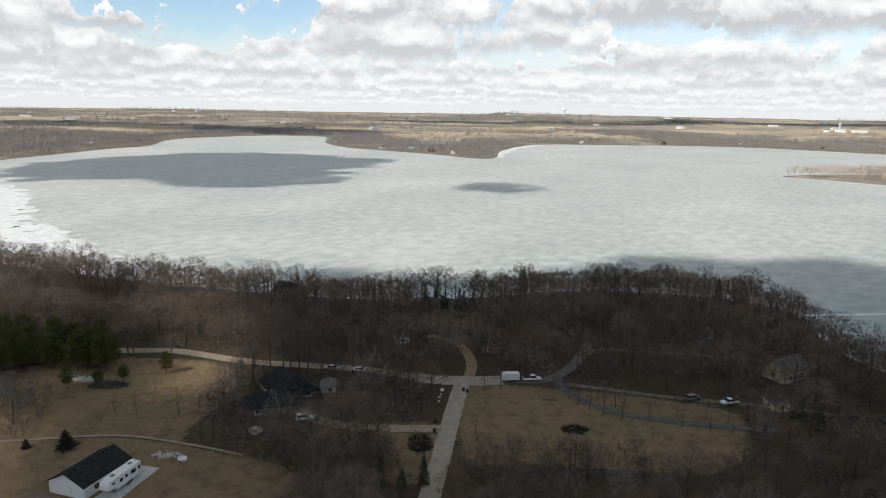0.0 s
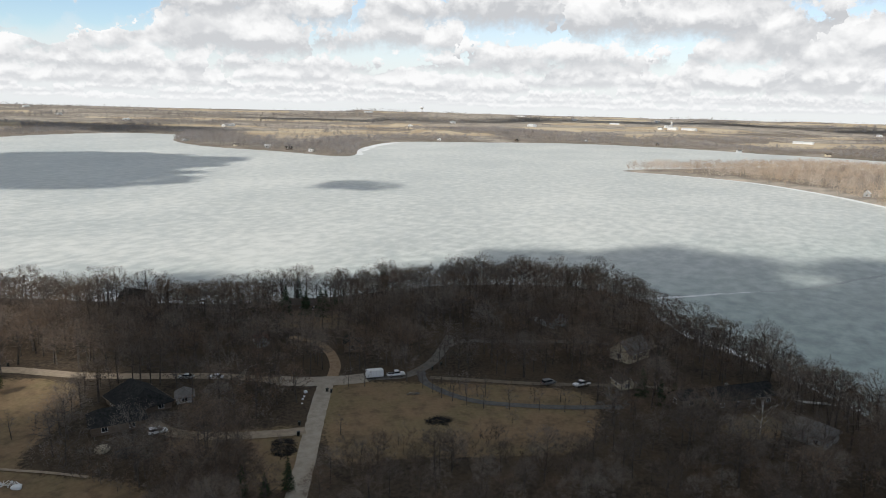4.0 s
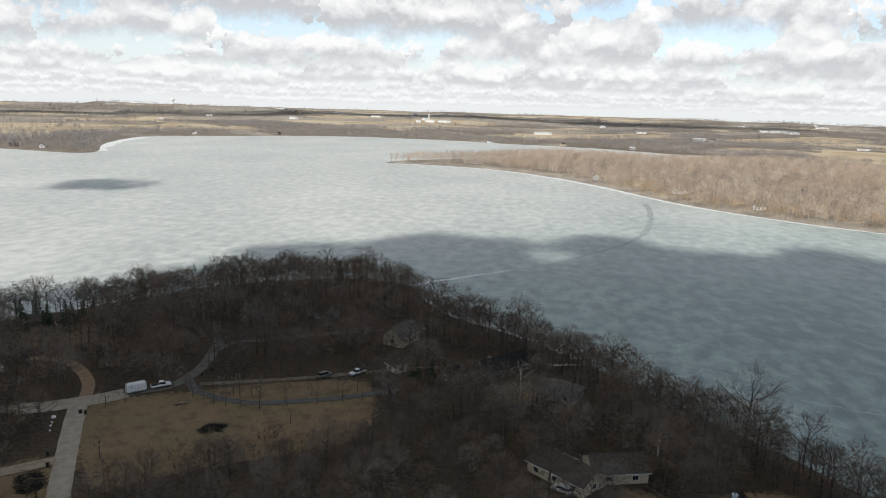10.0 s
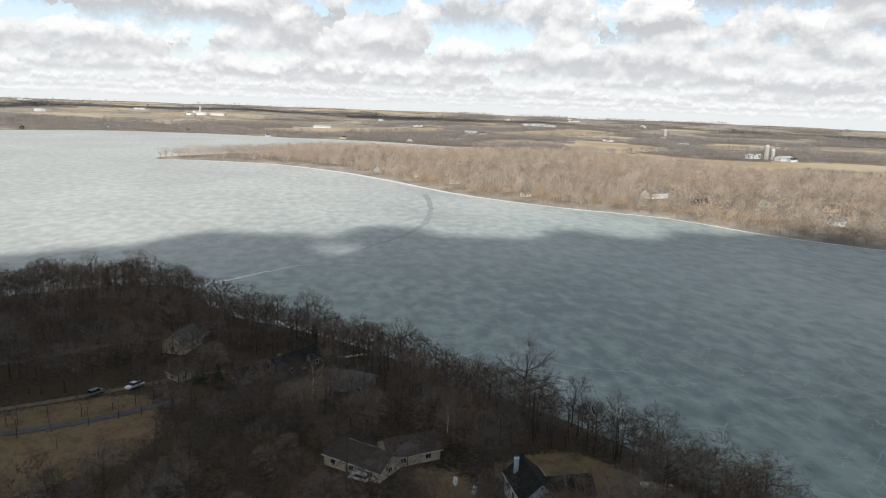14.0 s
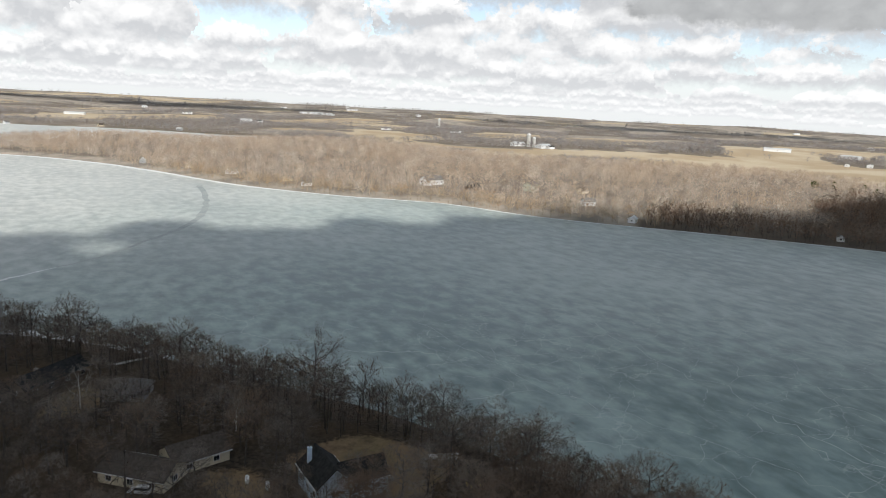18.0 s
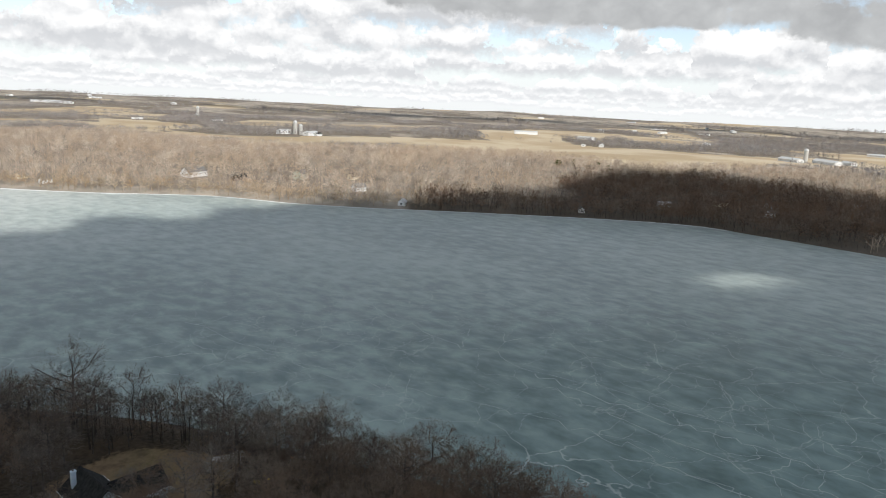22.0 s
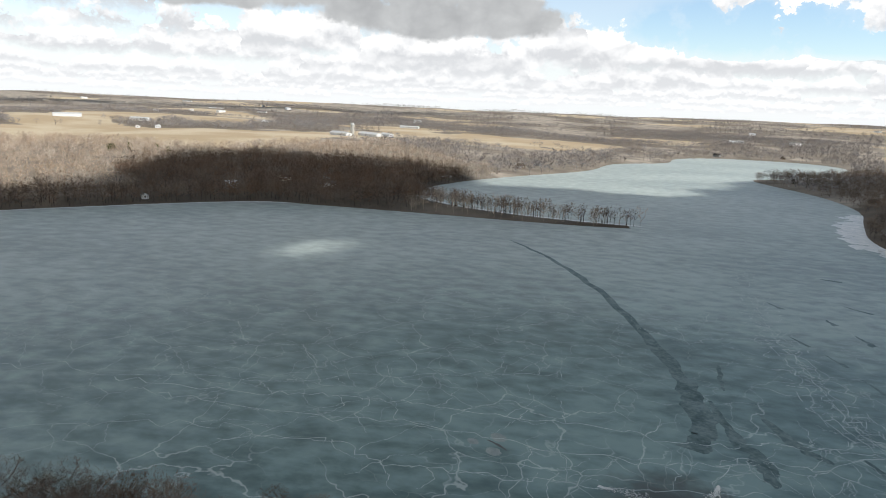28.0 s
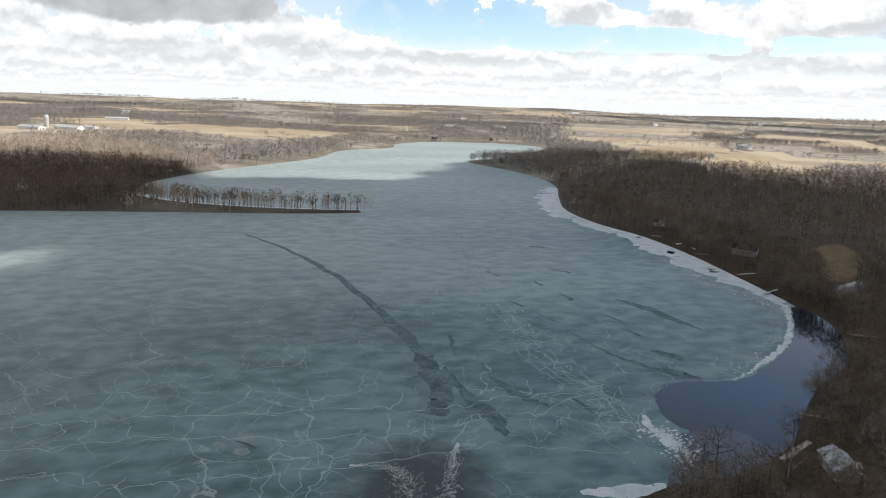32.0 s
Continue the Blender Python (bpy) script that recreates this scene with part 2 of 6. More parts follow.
def ice_material():
    m = bpy.data.materials.new("lake_ice")
    m.use_nodes = True
    g = Graph(m.node_tree)
    at = g.n("ShaderNodeNewGeometry").outputs["Position"]
    turn = g.n("ShaderNodeVectorRotate", {"Vector": at, "Angle": radians(38)}, rotation_type="Z_AXIS").outputs[0]
    wind = g.vec("MULTIPLY", turn, (1.0, 0.62, 1.0))
    streak = g.noise(wind, 0.13, 6.0, 0.55, 0.1)
    patch = g.noise(wind, 0.0085, 4.0, 0.55, 0.3)
    tone = g.ramp(g.math("ADD", g.math("MULTIPLY", streak, 0.62), g.math("MULTIPLY", patch, 0.38)), 0.36, 0.64)
    sep = g.n("ShaderNodeSeparateXYZ", {0: at})
    # grey snow ice in the north and west, clear dark ice towards the outlet in the south
    # the mask also carries the teal tint of cloud shade to its north edge
    clear = g.ramp(g.math("ADD", g.math("MULTIPLY", g.noise(at, 0.006, 3.0), 260.0), g.math("ADD", sep.outputs[1], g.math("MULTIPLY", sep.outputs[0], -0.25))), 600.0, 220.0)
    # paler eastwards: sky sheen at a grazing view put into the ice colour
    clear = g.math("MULTIPLY", clear, g.ramp(sep.outputs[0], 180.0, 460.0, 1.0, 0.66))
    snow = g.mix(tone, (0.345, 0.370, 0.362), (0.55, 0.56, 0.538))
    dark = g.mix(tone, (0.128, 0.182, 0.180), (0.32, 0.392, 0.374))
    # darker teal ice off the outlet, fading outwards
    thin = g.ramp(g.math("ADD", g.vec("DISTANCE", g.vec("MULTIPLY", at, (1, 1, 0)), (105, -120, 0), out=1), g.math("MULTIPLY", g.math("SUBTRACT", patch, 0.5), 160.0)), 270.0, 60.0)
    dark = g.mix(thin, dark, g.mix(tone, (0.032, 0.084, 0.088), (0.18, 0.268, 0.26)))
    col = g.mix(clear, snow, dark)
    near = g.ramp(g.vec("LENGTH", g.vec("MULTIPLY", at, (1, 1, 0)), out=1), 460.0, 150.0)
    bend = g.n("ShaderNodeVectorMath", {0: g.n("ShaderNodeTexNoise", {"Vector": at, "Scale": 0.045, "Detail": 4.0}).outputs[1]}, operation="SCALE")
    bend.inputs["Scale"].default_value = 22.0
    warp = g.vec("ADD", at, bend.outputs[0])
    for scale, width, strength, seed in ((0.036, 0.011, 0.36, 0.0), (0.062, 0.013, 0.24, 40.0)):
        cell = g.n("ShaderNodeTexVoronoi", {"Vector": g.vec("ADD", warp, (seed, seed, 0)), "Scale": scale}, feature="DISTANCE_TO_EDGE").outputs[0]
        line = g.ramp(cell, width, width * 0.15)
        there = g.ramp(g.noise(g.vec("ADD", at, (seed, 7, 0)), 0.011, 3.0), 0.42, 0.56)
        col = g.mix(g.math("MULTIPLY", g.math("MULTIPLY", line, there), g.math("MULTIPLY", g.math("MULTIPLY", clear, near), strength)), col, (0.70, 0.74, 0.72))
    # thawing slush off the near shore
    away = g.vec("DISTANCE", g.vec("MULTIPLY", at, (1, 1, 0)), (94, -117, 0), out=1)
    thaw = g.ramp(g.math("ADD", away, g.math("MULTIPLY", g.math("SUBTRACT", g.noise(at, 0.07, 5.0, 0.6), 0.5), 34.0)), 25.0, 9.0)
    col = g.mix(g.math("MULTIPLY", thaw, 0.9), col, (0.030, 0.036, 0.035))
    p = g.n("ShaderNodeBsdfPrincipled", {"Base Color": col, "Roughness": g.ramp(tone, 0, 1, 0.44, 0.56), "Specular IOR Level": 0.42})
    g.put(p.inputs["Normal"], g.n("ShaderNodeBump", {"Height": streak, "Strength": 0.05, "Distance": 0.4}).outputs[0])
    g.n("ShaderNodeOutputMaterial", {0: p.outputs[0]})
    return m


def ground_material():
    m = bpy.data.materials.new("ground_cover")
    m.use_nodes = True
    g = Graph(m.node_tree)
    at = g.n("ShaderNodeNewGeometry").outputs["Position"]
    grass = g.n("ShaderNodeAttribute", attribute_name="grass").outputs["Fac"]
    field = g.n("ShaderNodeAttribute", attribute_name="field").outputs["Fac"]
    small, broad, huge = g.noise(at, 0.9, 6.0, 0.65), g.noise(at, 0.07, 4.0), g.noise(at, 0.006, 4.0)
    litter = g.mix(g.ramp(small, 0.3, 0.7), (0.032, 0.026, 0.020), (0.095, 0.074, 0.054))
    litter = g.mix(g.ramp(broad, 0.35, 0.7, 0.0, 0.6), litter, (0.10, 0.070, 0.045))
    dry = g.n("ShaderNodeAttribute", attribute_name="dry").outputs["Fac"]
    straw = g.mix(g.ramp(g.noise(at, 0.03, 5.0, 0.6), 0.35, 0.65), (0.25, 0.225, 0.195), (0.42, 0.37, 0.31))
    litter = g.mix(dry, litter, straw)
    lawn = g.mix(g.ramp(broad, 0.35, 0.68), (0.205, 0.135, 0.080), (0.155, 0.125, 0.065))
    lawn = g.mix(g.ramp(small, 0.25, 0.75, 0.0, 0.6), lawn, (0.28, 0.20, 0.122))
    lawn = g.mix(g.ramp(g.noise(at, 0.22, 5.0, 0.65), 0.45, 0.68, 0.0, 0.6), lawn, (0.10, 0.075, 0.05))
    rows = g.n("ShaderNodeTexWave", {"Vector": at, "Scale": 0.05, "Distortion": 2.0, "Detail": 2.0}).outputs["Fac"]
    crop = g.mix(g.ramp(huge, 0.38, 0.62), (0.37, 0.295, 0.20), (0.475, 0.405, 0.30))
    crop = g.mix(g.math("MULTIPLY", rows, 0.18), crop, (0.30, 0.21, 0.12))
    edge = g.math("MULTIPLY", g.math("SUBTRACT", small, 0.5), 0.8)
    col = g.mix(g.ramp(g.math("ADD", grass, edge), 0.35, 0.65), litter, lawn)
    col = g.mix(g.ramp(g.math("ADD", field, g.math("MULTIPLY", edge, 0.5)), 0.4, 0.6), col, crop)
    p = g.n("ShaderNodeBsdfPrincipled", {"Base Color": col, "Roughness": 0.95, "Specular IOR Level": 0.1})
    g.put(p.inputs["Normal"], g.n("ShaderNodeBump", {"Height": small, "Strength": 0.35, "Distance": 0.3}).outputs[0])
    g.n("ShaderNodeOutputMaterial", {0: p.outputs[0]})
    return m


TWIG_NEAR = twig_material("bare_twigs", (0.046, 0.038, 0.032), (0.275, 0.240, 0.210), (0.20, 0.135, 0.092))
# paler copy for the far shore, its sunlit brightness put into the colour
TWIG_EAST = twig_material("sunlit_shore_twigs", (0.16, 0.13, 0.11), (0.68, 0.59, 0.505), (0.50, 0.37, 0.255))
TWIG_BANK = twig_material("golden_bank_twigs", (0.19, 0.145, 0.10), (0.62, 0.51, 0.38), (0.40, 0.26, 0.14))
# darker copy for the point and spit: cloud shade put into the twig colour
TWIG_SHADED = twig_material("shaded_shore_twigs", (0.06, 0.046, 0.037), (0.30, 0.236, 0.19), (0.22, 0.13, 0.08))
# greyed in the base colour to stand for haze over the distance
TWIG_FAR = twig_material("hazed_distant_twigs", (0.17, 0.165, 0.17), (0.37, 0.352, 0.352), (0.30, 0.255, 0.22))
BARK = surface("bark", ((0.05, 0.043, 0.037), (0.115, 0.098, 0.085)), 1.5, 0.9)
WHITE_BARK = surface("birch_bark", ((0.55, 0.52, 0.47), (0.72, 0.70, 0.66)), 2.0, 0.8)
NEEDLE = surface("needles", ((0.018, 0.035, 0.016), (0.045, 0.072, 0.03)), 0.6, 0.9)
NEEDLE_PINE = surface("pine_needles", ((0.045, 0.055, 0.014), (0.10, 0.105, 0.028)), 0.4, 0.9)

# ---- the plan: shores, in metres ----
SHORE_NEAR = [(-240, 375), (-194, 357), (-148, 338), (-103, 327), (-61, 317), (-21, 313), (20, 321), (64, 334), (107, 333), (143, 320), (158, 298),
              (153, 272), (151, 246), (157, 226), (163, 200), (166, 158), (167, 116), (167, 90), (163, 64), (156, 38), (150, 12), (139, -18),
              (129, -42), (116, -68), (92, -92), (70, -116), (57, -133), (50, -158), (40, -174), (34, -199), (36, -222), (38, -248), (36, -284),
              (44, -318), (58, -342), (72, -354)]
SHORE_SOUTH = [(109, -390), (154, -432), (199, -465), (241, -485), (295, -528), (345, -600), (405, -690), (500, -765), (612, -816), (650, -850),
               (636, -930), (640, -1040), (700, -1150), (790, -1260), (900, -1260), (985, -1150), (970, -1030), (897, -935), (885, -805), (790, -670),
               (737, -512), (696, -412), (640, -330), (583, -298)]
SHORE_EAST = [(531, -304), (481, -326), (442, -352), (397, -393), (389, -386), (427, -333), (502, -252), (561, -186), (587, -150), (592, -80), (582, 35),
              (573, 100), (569, 173), (582, 260), (556, 360), (550, 470), (577, 600), (590, 707), (580, 823), (533, 909), (476, 969)]
SHORE_BAY = [(502, 1000), (679, 1030), (860, 1075), (930, 1000), (1000, 890), (1170, 892), (1250, 970), (1195, 1079), (1150, 1271), (1030, 1428), (927, 1609),
             (718, 1770), (426, 1771), (231, 1724), (125, 1463), (98, 1270), (61, 1225), (-35, 1334), (-191, 1472), (-277, 1676)]
SHORE_WEST = [(-300, 1930), (-448, 1990), (-569, 1873), (-640, 1685), (-590, 1436), (-617, 1330), (-630, 1183), (-643, 1029), (-599, 888), (-470, 640), (-330, 450)]


def smooth(points, steps=4, closed=True):
    """A Catmull-Rom line through the points."""
    p = np.array(points, float)
    n = len(p)
    out = []
    for i in range(n if closed else n - 1):
        a, b, c, d = (p[(i + k) % n] if closed else p[min(max(i + k, 0), n - 1)] for k in (-1, 0, 1, 2))
        for s in range(steps):
            t = s / steps
            out.append(0.5 * (2 * b + (c - a) * t + (2 * a - 5 * b + 4 * c - d) * t ** 2 + (3 * b - a - 3 * c + d) * t ** 3))
    if not closed:
        out.append(p[-1])
    return np.array(out)


LAKE = smooth(SHORE_NEAR + SHORE_SOUTH + SHORE_EAST + SHORE_BAY + SHORE_WEST)


def inside(poly, x, y):
    poly = np.asarray(poly, float)
    hit = np.zeros(np.shape(x), bool)
    for (x0, y0), (x1, y1) in zip(poly, np.roll(poly, -1, 0)):
        cross = ((y0 > y) != (y1 > y))
        if cross.any():
            hit ^= cross & (x < (x1 - x0) * (y - y0) / (y1 - y0 + 1e-12) + x0)
    return hit


def line_distance(poly, x, y, closed=True):
    poly = np.asarray(poly, float)
    best = np.full(np.shape(x), 1e18)
    ends = np.roll(poly, -1, 0) if closed else poly[1:]
    for a, b in zip(poly, ends):
        d = b - a
        t = np.clip(((x - a[0]) * d[0] + (y - a[1]) * d[1]) / (d @ d + 1e-12), 0, 1)
        best = np.minimum(best, (x - a[0] - t * d[0]) ** 2 + (y - a[1] - t * d[1]) ** 2)
    return np.sqrt(best)


def inland(x, y):
    """Metres from the shore, negative on the lake."""
    d = line_distance(LAKE, x, y)
    return np.where(inside(LAKE, x, y), -d, d)


def wobble(x, y, size, seed=0.0):
    a, b = x / size + seed, y / size + seed * 1.7
    return (np.sin(a * 1.3 + 1.7 * np.sin(b * 0.9)) + np.sin(b * 1.7 + 1.3 * np.sin(a * 1.1 + 2.0)) + np.sin((a + b) * 0.8 + 4.1)) / 3


def step(v, lo, hi):
    t = np.clip((v - lo) / (hi - lo), 0, 1)
    return t * t * (3 - 2 * t)


def ground_height(x, y, d=None):
    x, y = np.asarray(x, float), np.asarray(y, float)
    d = inland(x, y) if d is None else d
    r = np.hypot(x, y)
    h = np.where(d > 0, np.minimum(d * 0.16, 3.0), np.maximum(d * 0.16, -2.5))
    rise = step(d, 15, 260)
    h = h + np.where(x > 350, rise * (8 + 5 * wobble(x, y, 170)), 0)
    h = h + np.where(x <= 350, step(d, 20, 120) * 0.8 * wobble(x, y, 60), 0)
    h = h + step(d, 3, 45) * 3.5 * np.exp(-((x - 92) ** 2 / 55 ** 2 + (y - 292) ** 2 / 40 ** 2))
    h = h + step(d, 30, 300) * step(r, 900, 2600) * 6 * (1 + wobble(x, y, 420, 3.0))
    h = h + step(r, 2600, 4850) * (30 + 7 * wobble(x, y, 520, 5.0))
    return h


# open ground: lawns, yards and lanes near by; farmland far off
LAWNS = [[(-115, 128), (-60, 128), (-34, 142), (-38, 156), (-66, 168), (-62, 196), (-70, 220), (-100, 226), (-128, 222), (-150, 190)],
         [(7, 160), (7, 202), (22, 206), (36, 203), (60, 199), (84, 190), (84, 178), (78, 164), (66, 154), (40, 156), (20, 158)],
         [(112, 160), (128, 168), (133, 160), (122, 152)], [(124, 60), (144, 56), (149, 66), (146, 84), (128, 92), (122, 84)],
         [(104, 86), (112, 84), (118, 96), (110, 104)], [(-8, 268), (14, 262), (16, 284), (2, 292), (-10, 284)], [(-30, 178), (-8, 178), (-8, 172), (-30, 171)],
         [(64, -402), (94, -470), (88, -530), (70, -500), (58, -450)], [(-1, 150), (-12, 150), (-10, 176), (0, 176)]]
FIELDS = [[(1130, 470), (1330, 470), (1470, 250), (1640, -60), (1590, -270), (1290, -470), (1150, -380), (985, -190), (1080, -20), (1200, 130)],
          [(1240, 700), (1480, 640), (1500, 760), (1290, 830)], [(1500, 800), (1750, 900), (1700, 1050), (1480, 960)], [(820, 2250), (1400, 2350), (1500, 2650), (700, 2500)],
          [(240, -1080), (480, -1060), (560, -1220), (350, -1330), (230, -1240)], [(100, -1750), (560, -1850), (620, -2250), (60, -2150)],
          [(640, -2000), (1000, -2050), (950, -2400), (660, -2350)], [(1150, -780), (1400, -700), (1520, -900), (1250, -980)], [(1500, -700), (1900, -600), (1950, -900), (1600, -960)],
          [(-60, 2150), (300, 2120), (360, 2300), (-80, 2320)], [(1150, 1500), (1600, 1400), (1800, 1650), (1300, 1800)], [(1700, 300), (2100, 200), (2200, 500), (1800, 620)],
          [(1800, -200), (2300, -350), (2300, -50), (1900, 60)]]
CLEAR = []          # round bare spots (x, y, radius) under buildings


def parcel(x, y):
    """The plain's land lots: (a number from 0 to 1 for each lot, metres to the lot's edge)."""
    u, v = 0.985 * x + 0.174 * y + 28 * wobble(x, y, 90, 1.0), -0.174 * x + 0.985 * y + 22 * wobble(x, y, 80, 4.0)
    i = np.floor(v / 210)
    u = u + 137 * np.mod(i * 3, 5)
    j = np.floor(u / 360)
    odd = np.mod(np.sin(i * 12.9898 + j * 78.233) * 43758.5453, 1.0)
    fu, fv = u - j * 360, v - i * 210
    return odd, np.minimum(np.minimum(fu, 360 - fu), np.minimum(fv, 210 - fv))


def open_field(x, y):
    f = np.zeros(np.shape(x))
    for poly in FIELDS:
        f = np.maximum(f, inside(poly, x, y).astype(float))
    odd, edge = parcel(x, y)
    far = step(np.hypot(x, y), 1200, 1500) * step(inland(x, y), 110, 200)
    return np.maximum(f, far * ((odd > np.where((np.hypot(x, y) > 2500) | (np.arctan2(-x, y) < -2.4), 0.74, 0.52)) & (odd < 0.9) & (edge > 6)))


def far_wood(x, y):
    """1 where the distant plain is wooded: whole lots, hedgerows between lots, and a belt along the shores."""
    odd, edge = parcel(x, y)
    belt = (inland(x, y) < 130) & (wobble(x, y, 60, 6) > -0.45)
    return ((((odd < 0.46) & (wobble(x, y, 45, 3) > -0.5)) | ((edge < 9) & (np.mod(odd * 7.7, 1) < 0.7)) | belt) & (np.hypot(x, y) > 900)).astype(float)


def tri_mesh(name, verts, tris, material, smooth_faces=False):
    me = bpy.data.meshes.new(name)
    verts, tris = np.asarray(verts, np.float32).reshape(-1, 3), np.asarray(tris, np.int32).reshape(-1, 3)
    me.vertices.add(len(verts))
    me.vertices.foreach_set("co", verts.ravel())
    me.loops.add(tris.size)
    me.loops.foreach_set("vertex_index", tris.ravel())
    me.polygons.add(len(tris))
    me.polygons.foreach_set("loop_start", np.arange(0, tris.size, 3, dtype=np.int32))
    me.polygons.foreach_set("use_smooth", np.full(len(tris), smooth_faces, bool))
    me.materials.append(material)
    me.update(calc_edges=True)
    return me


# ---- the ground: one sheet to the horizon ----
def build_ground():
    radii = np.concatenate([np.linspace(0, 110, 12)[:-1], np.arange(110, 470, 3.0)])
    while radii[-1] < 4930:
        radii = np.append(radii, radii[-1] * 1.022 + 0.4)
    turns = 450
    a = np.linspace(0, 2 * np.pi, turns, endpoint=False)
    rr, aa = np.meshgrid(radii, a, indexing="ij")
    x, y = (rr * np.cos(aa)).ravel(), (rr * np.sin(aa)).ravel()
    d = inland(x, y)
    z = ground_height(x, y, d)
    i, j = np.meshgrid(np.arange(len(radii) - 1), np.arange(turns), indexing="ij")
    p, q = i * turns + j, i * turns + (j + 1) % turns
    tris = np.concatenate([np.stack([p, p + turns, q + turns], -1).reshape(-1, 3), np.stack([p, q + turns, q], -1).reshape(-1, 3)])
    me = tri_mesh("ground", np.stack([x, y, z], 1), tris, ground_material(), True)
    grass = np.zeros(len(x))
    for poly in LAWNS:
        line = smooth(poly, 3)
        grass = np.maximum(grass, np.clip(0.5 + np.where(inside(line, x, y), 1, -1) * line_distance(line, x, y) / 9, 0, 1))
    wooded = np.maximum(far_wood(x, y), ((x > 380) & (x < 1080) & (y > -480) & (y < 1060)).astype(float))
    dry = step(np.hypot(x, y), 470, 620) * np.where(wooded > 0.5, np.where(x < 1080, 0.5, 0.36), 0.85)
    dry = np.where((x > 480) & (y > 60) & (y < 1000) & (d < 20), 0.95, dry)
    # ground of the eastern point darkened too, part of the same painted cloud shade
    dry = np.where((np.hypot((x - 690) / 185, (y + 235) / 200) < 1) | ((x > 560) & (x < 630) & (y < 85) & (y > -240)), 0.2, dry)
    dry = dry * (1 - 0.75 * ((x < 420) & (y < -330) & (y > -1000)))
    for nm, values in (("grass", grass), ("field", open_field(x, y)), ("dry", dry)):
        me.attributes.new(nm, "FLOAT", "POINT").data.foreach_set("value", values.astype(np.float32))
    return tagged(new("ground", me), "brown leaf-littered ground with dull spring lawns and tan fields", "ground", kind="structure")


build_ground()
ice = new("lake_ice", tri_mesh("lake_ice", [(-800, -1500, 0), (1500, -1500, 0), (1500, 2200, 0), (-800, 2200, 0)], [(0, 1, 2), (0, 2, 3)], ice_material()))
tagged(ice, "frozen lake with streaked grey ice and white cracks", "ice", kind="structure")


# ---- clouds overhead, beyond the top of the view, that shade the peninsula, the bay and the wooded points ----
def cloud(name, shade, height, size, label, seed, holes=(), thin=1.0):
    """A cumulus bank: heaped lumps over the ground outline that it shades."""
    rnd = np.random.RandomState(seed)
    lump = bmesh.new()
    bmesh.ops.create_icosphere(lump, subdivisions=1, radius=1.0)
    v0 = np.array([v.co[:] for v in lump.verts])
    f0 = np.array([[v.index for v in f.verts] for f in lump.faces])
    lump.free()
    shade = np.array(shade, float)
    (x0, y0), (x1, y1) = shade.min(0), shade.max(0)
    px, py = np.meshgrid(np.arange(x0, x1, size * 0.55), np.arange(y0, y1, size * 0.55))
    px, py = px.ravel() + rnd.uniform(-0.3, 0.3, px.size) * size, py.ravel() + rnd.uniform(-0.3, 0.3, px.size) * size
    ok = inside(shade, px, py)
    ok &= rnd.rand(len(px)) < thin
    for hx, hy, hr in holes:
        ok &= np.hypot(px - hx, py - hy) > hr
    px, py = px[ok], py[ok]
    edge = line_distance(shade, px, py)
    vs, fs = [], []
    for k in range(len(px)):
        s = size * rnd.uniform(0.55, 1.0) * (0.35 + 0.65 * min(1, edge[k] / (size * 1.2)))
        lift = height + rnd.uniform(0, 0.5) * min(edge[k], 150)
        c = np.array([px[k], py[k], 0.0]) + np.array(TO_SUN) * (lift / TO_SUN.z)
        wob = 1 + 0.16 * np.sin(v0 @ rnd.uniform(-4, 4, (3, 3)) + rnd.uniform(0, 6, 3)).sum(1, keepdims=True) / 1.5
        v = v0 * wob * s * np.array([1, 1, 0.55])
        v[:, 2] = np.maximum(v[:, 2], -0.2 * s)
        fs.append(f0 + len(vs) * len(v0))
        vs.append(v + c)
    ob = new(name, tri_mesh(name, np.concatenate(vs), np.concatenate(fs), CLOUD, True))
    return tagged(ob, label, "cloud", kind="stuff")


def cloud_material():
    m = bpy.data.materials.new("cloud_vapour")
    m.use_nodes = True
    g = Graph(m.node_tree)
    mix = g.n("ShaderNodeMixShader", {0: 0.32})
    g.put(mix.inputs[1], g.n("ShaderNodeBsdfDiffuse", {0: (0.9, 0.91, 0.92)}).outputs[0])
    g.put(mix.inputs[2], g.n("ShaderNodeBsdfTranslucent", {0: (0.88, 0.9, 0.92)}).outputs[0])
    g.n("ShaderNodeOutputMaterial", {0: mix.outputs[0]})
    return m


CLOUD = cloud_material()
BANK = [(-150, 95), (-118, 160), (-80, 186), (-72, 225), (-92, 245), (-105, 290), (-90, 345), (-45, 355), (-9, 376), (40, 394), (99, 406), (157, 414), (214, 412), (243, 398), (276, 366), (314, 356), (365, 342), (402, 318),
        (436, 285), (438, 254), (505, 212), (565, 160), (610, 90), (660, 10), (770, -70), (880, -110), (940, -190), (900, -330), (760, -420), (690, -440), (620, -500),
        (540, -600), (640, -830), (560, -1000), (380, -1000), (150, -900), (-300, -700), (-420, -200), (-300, 60)]
cloud("cloud_bank", smooth(BANK, 3), 950, 85, "broad grey-white cumulus bank above the frozen bay", 3, ((388, -152, 57), (402, -168, 52), (625, -560, 66), (575, -592, 50)))
cloud("cumulus_cloud", smooth([(-150, 95), (-118, 160), (-80, 186), (-72, 225), (-92, 245), (-105, 290), (-90, 345), (-140, 350), (-160, 280), (-170, 180)], 3), 940, 20, "thin ragged edge of the cumulus bank", 4, (), 0.5)
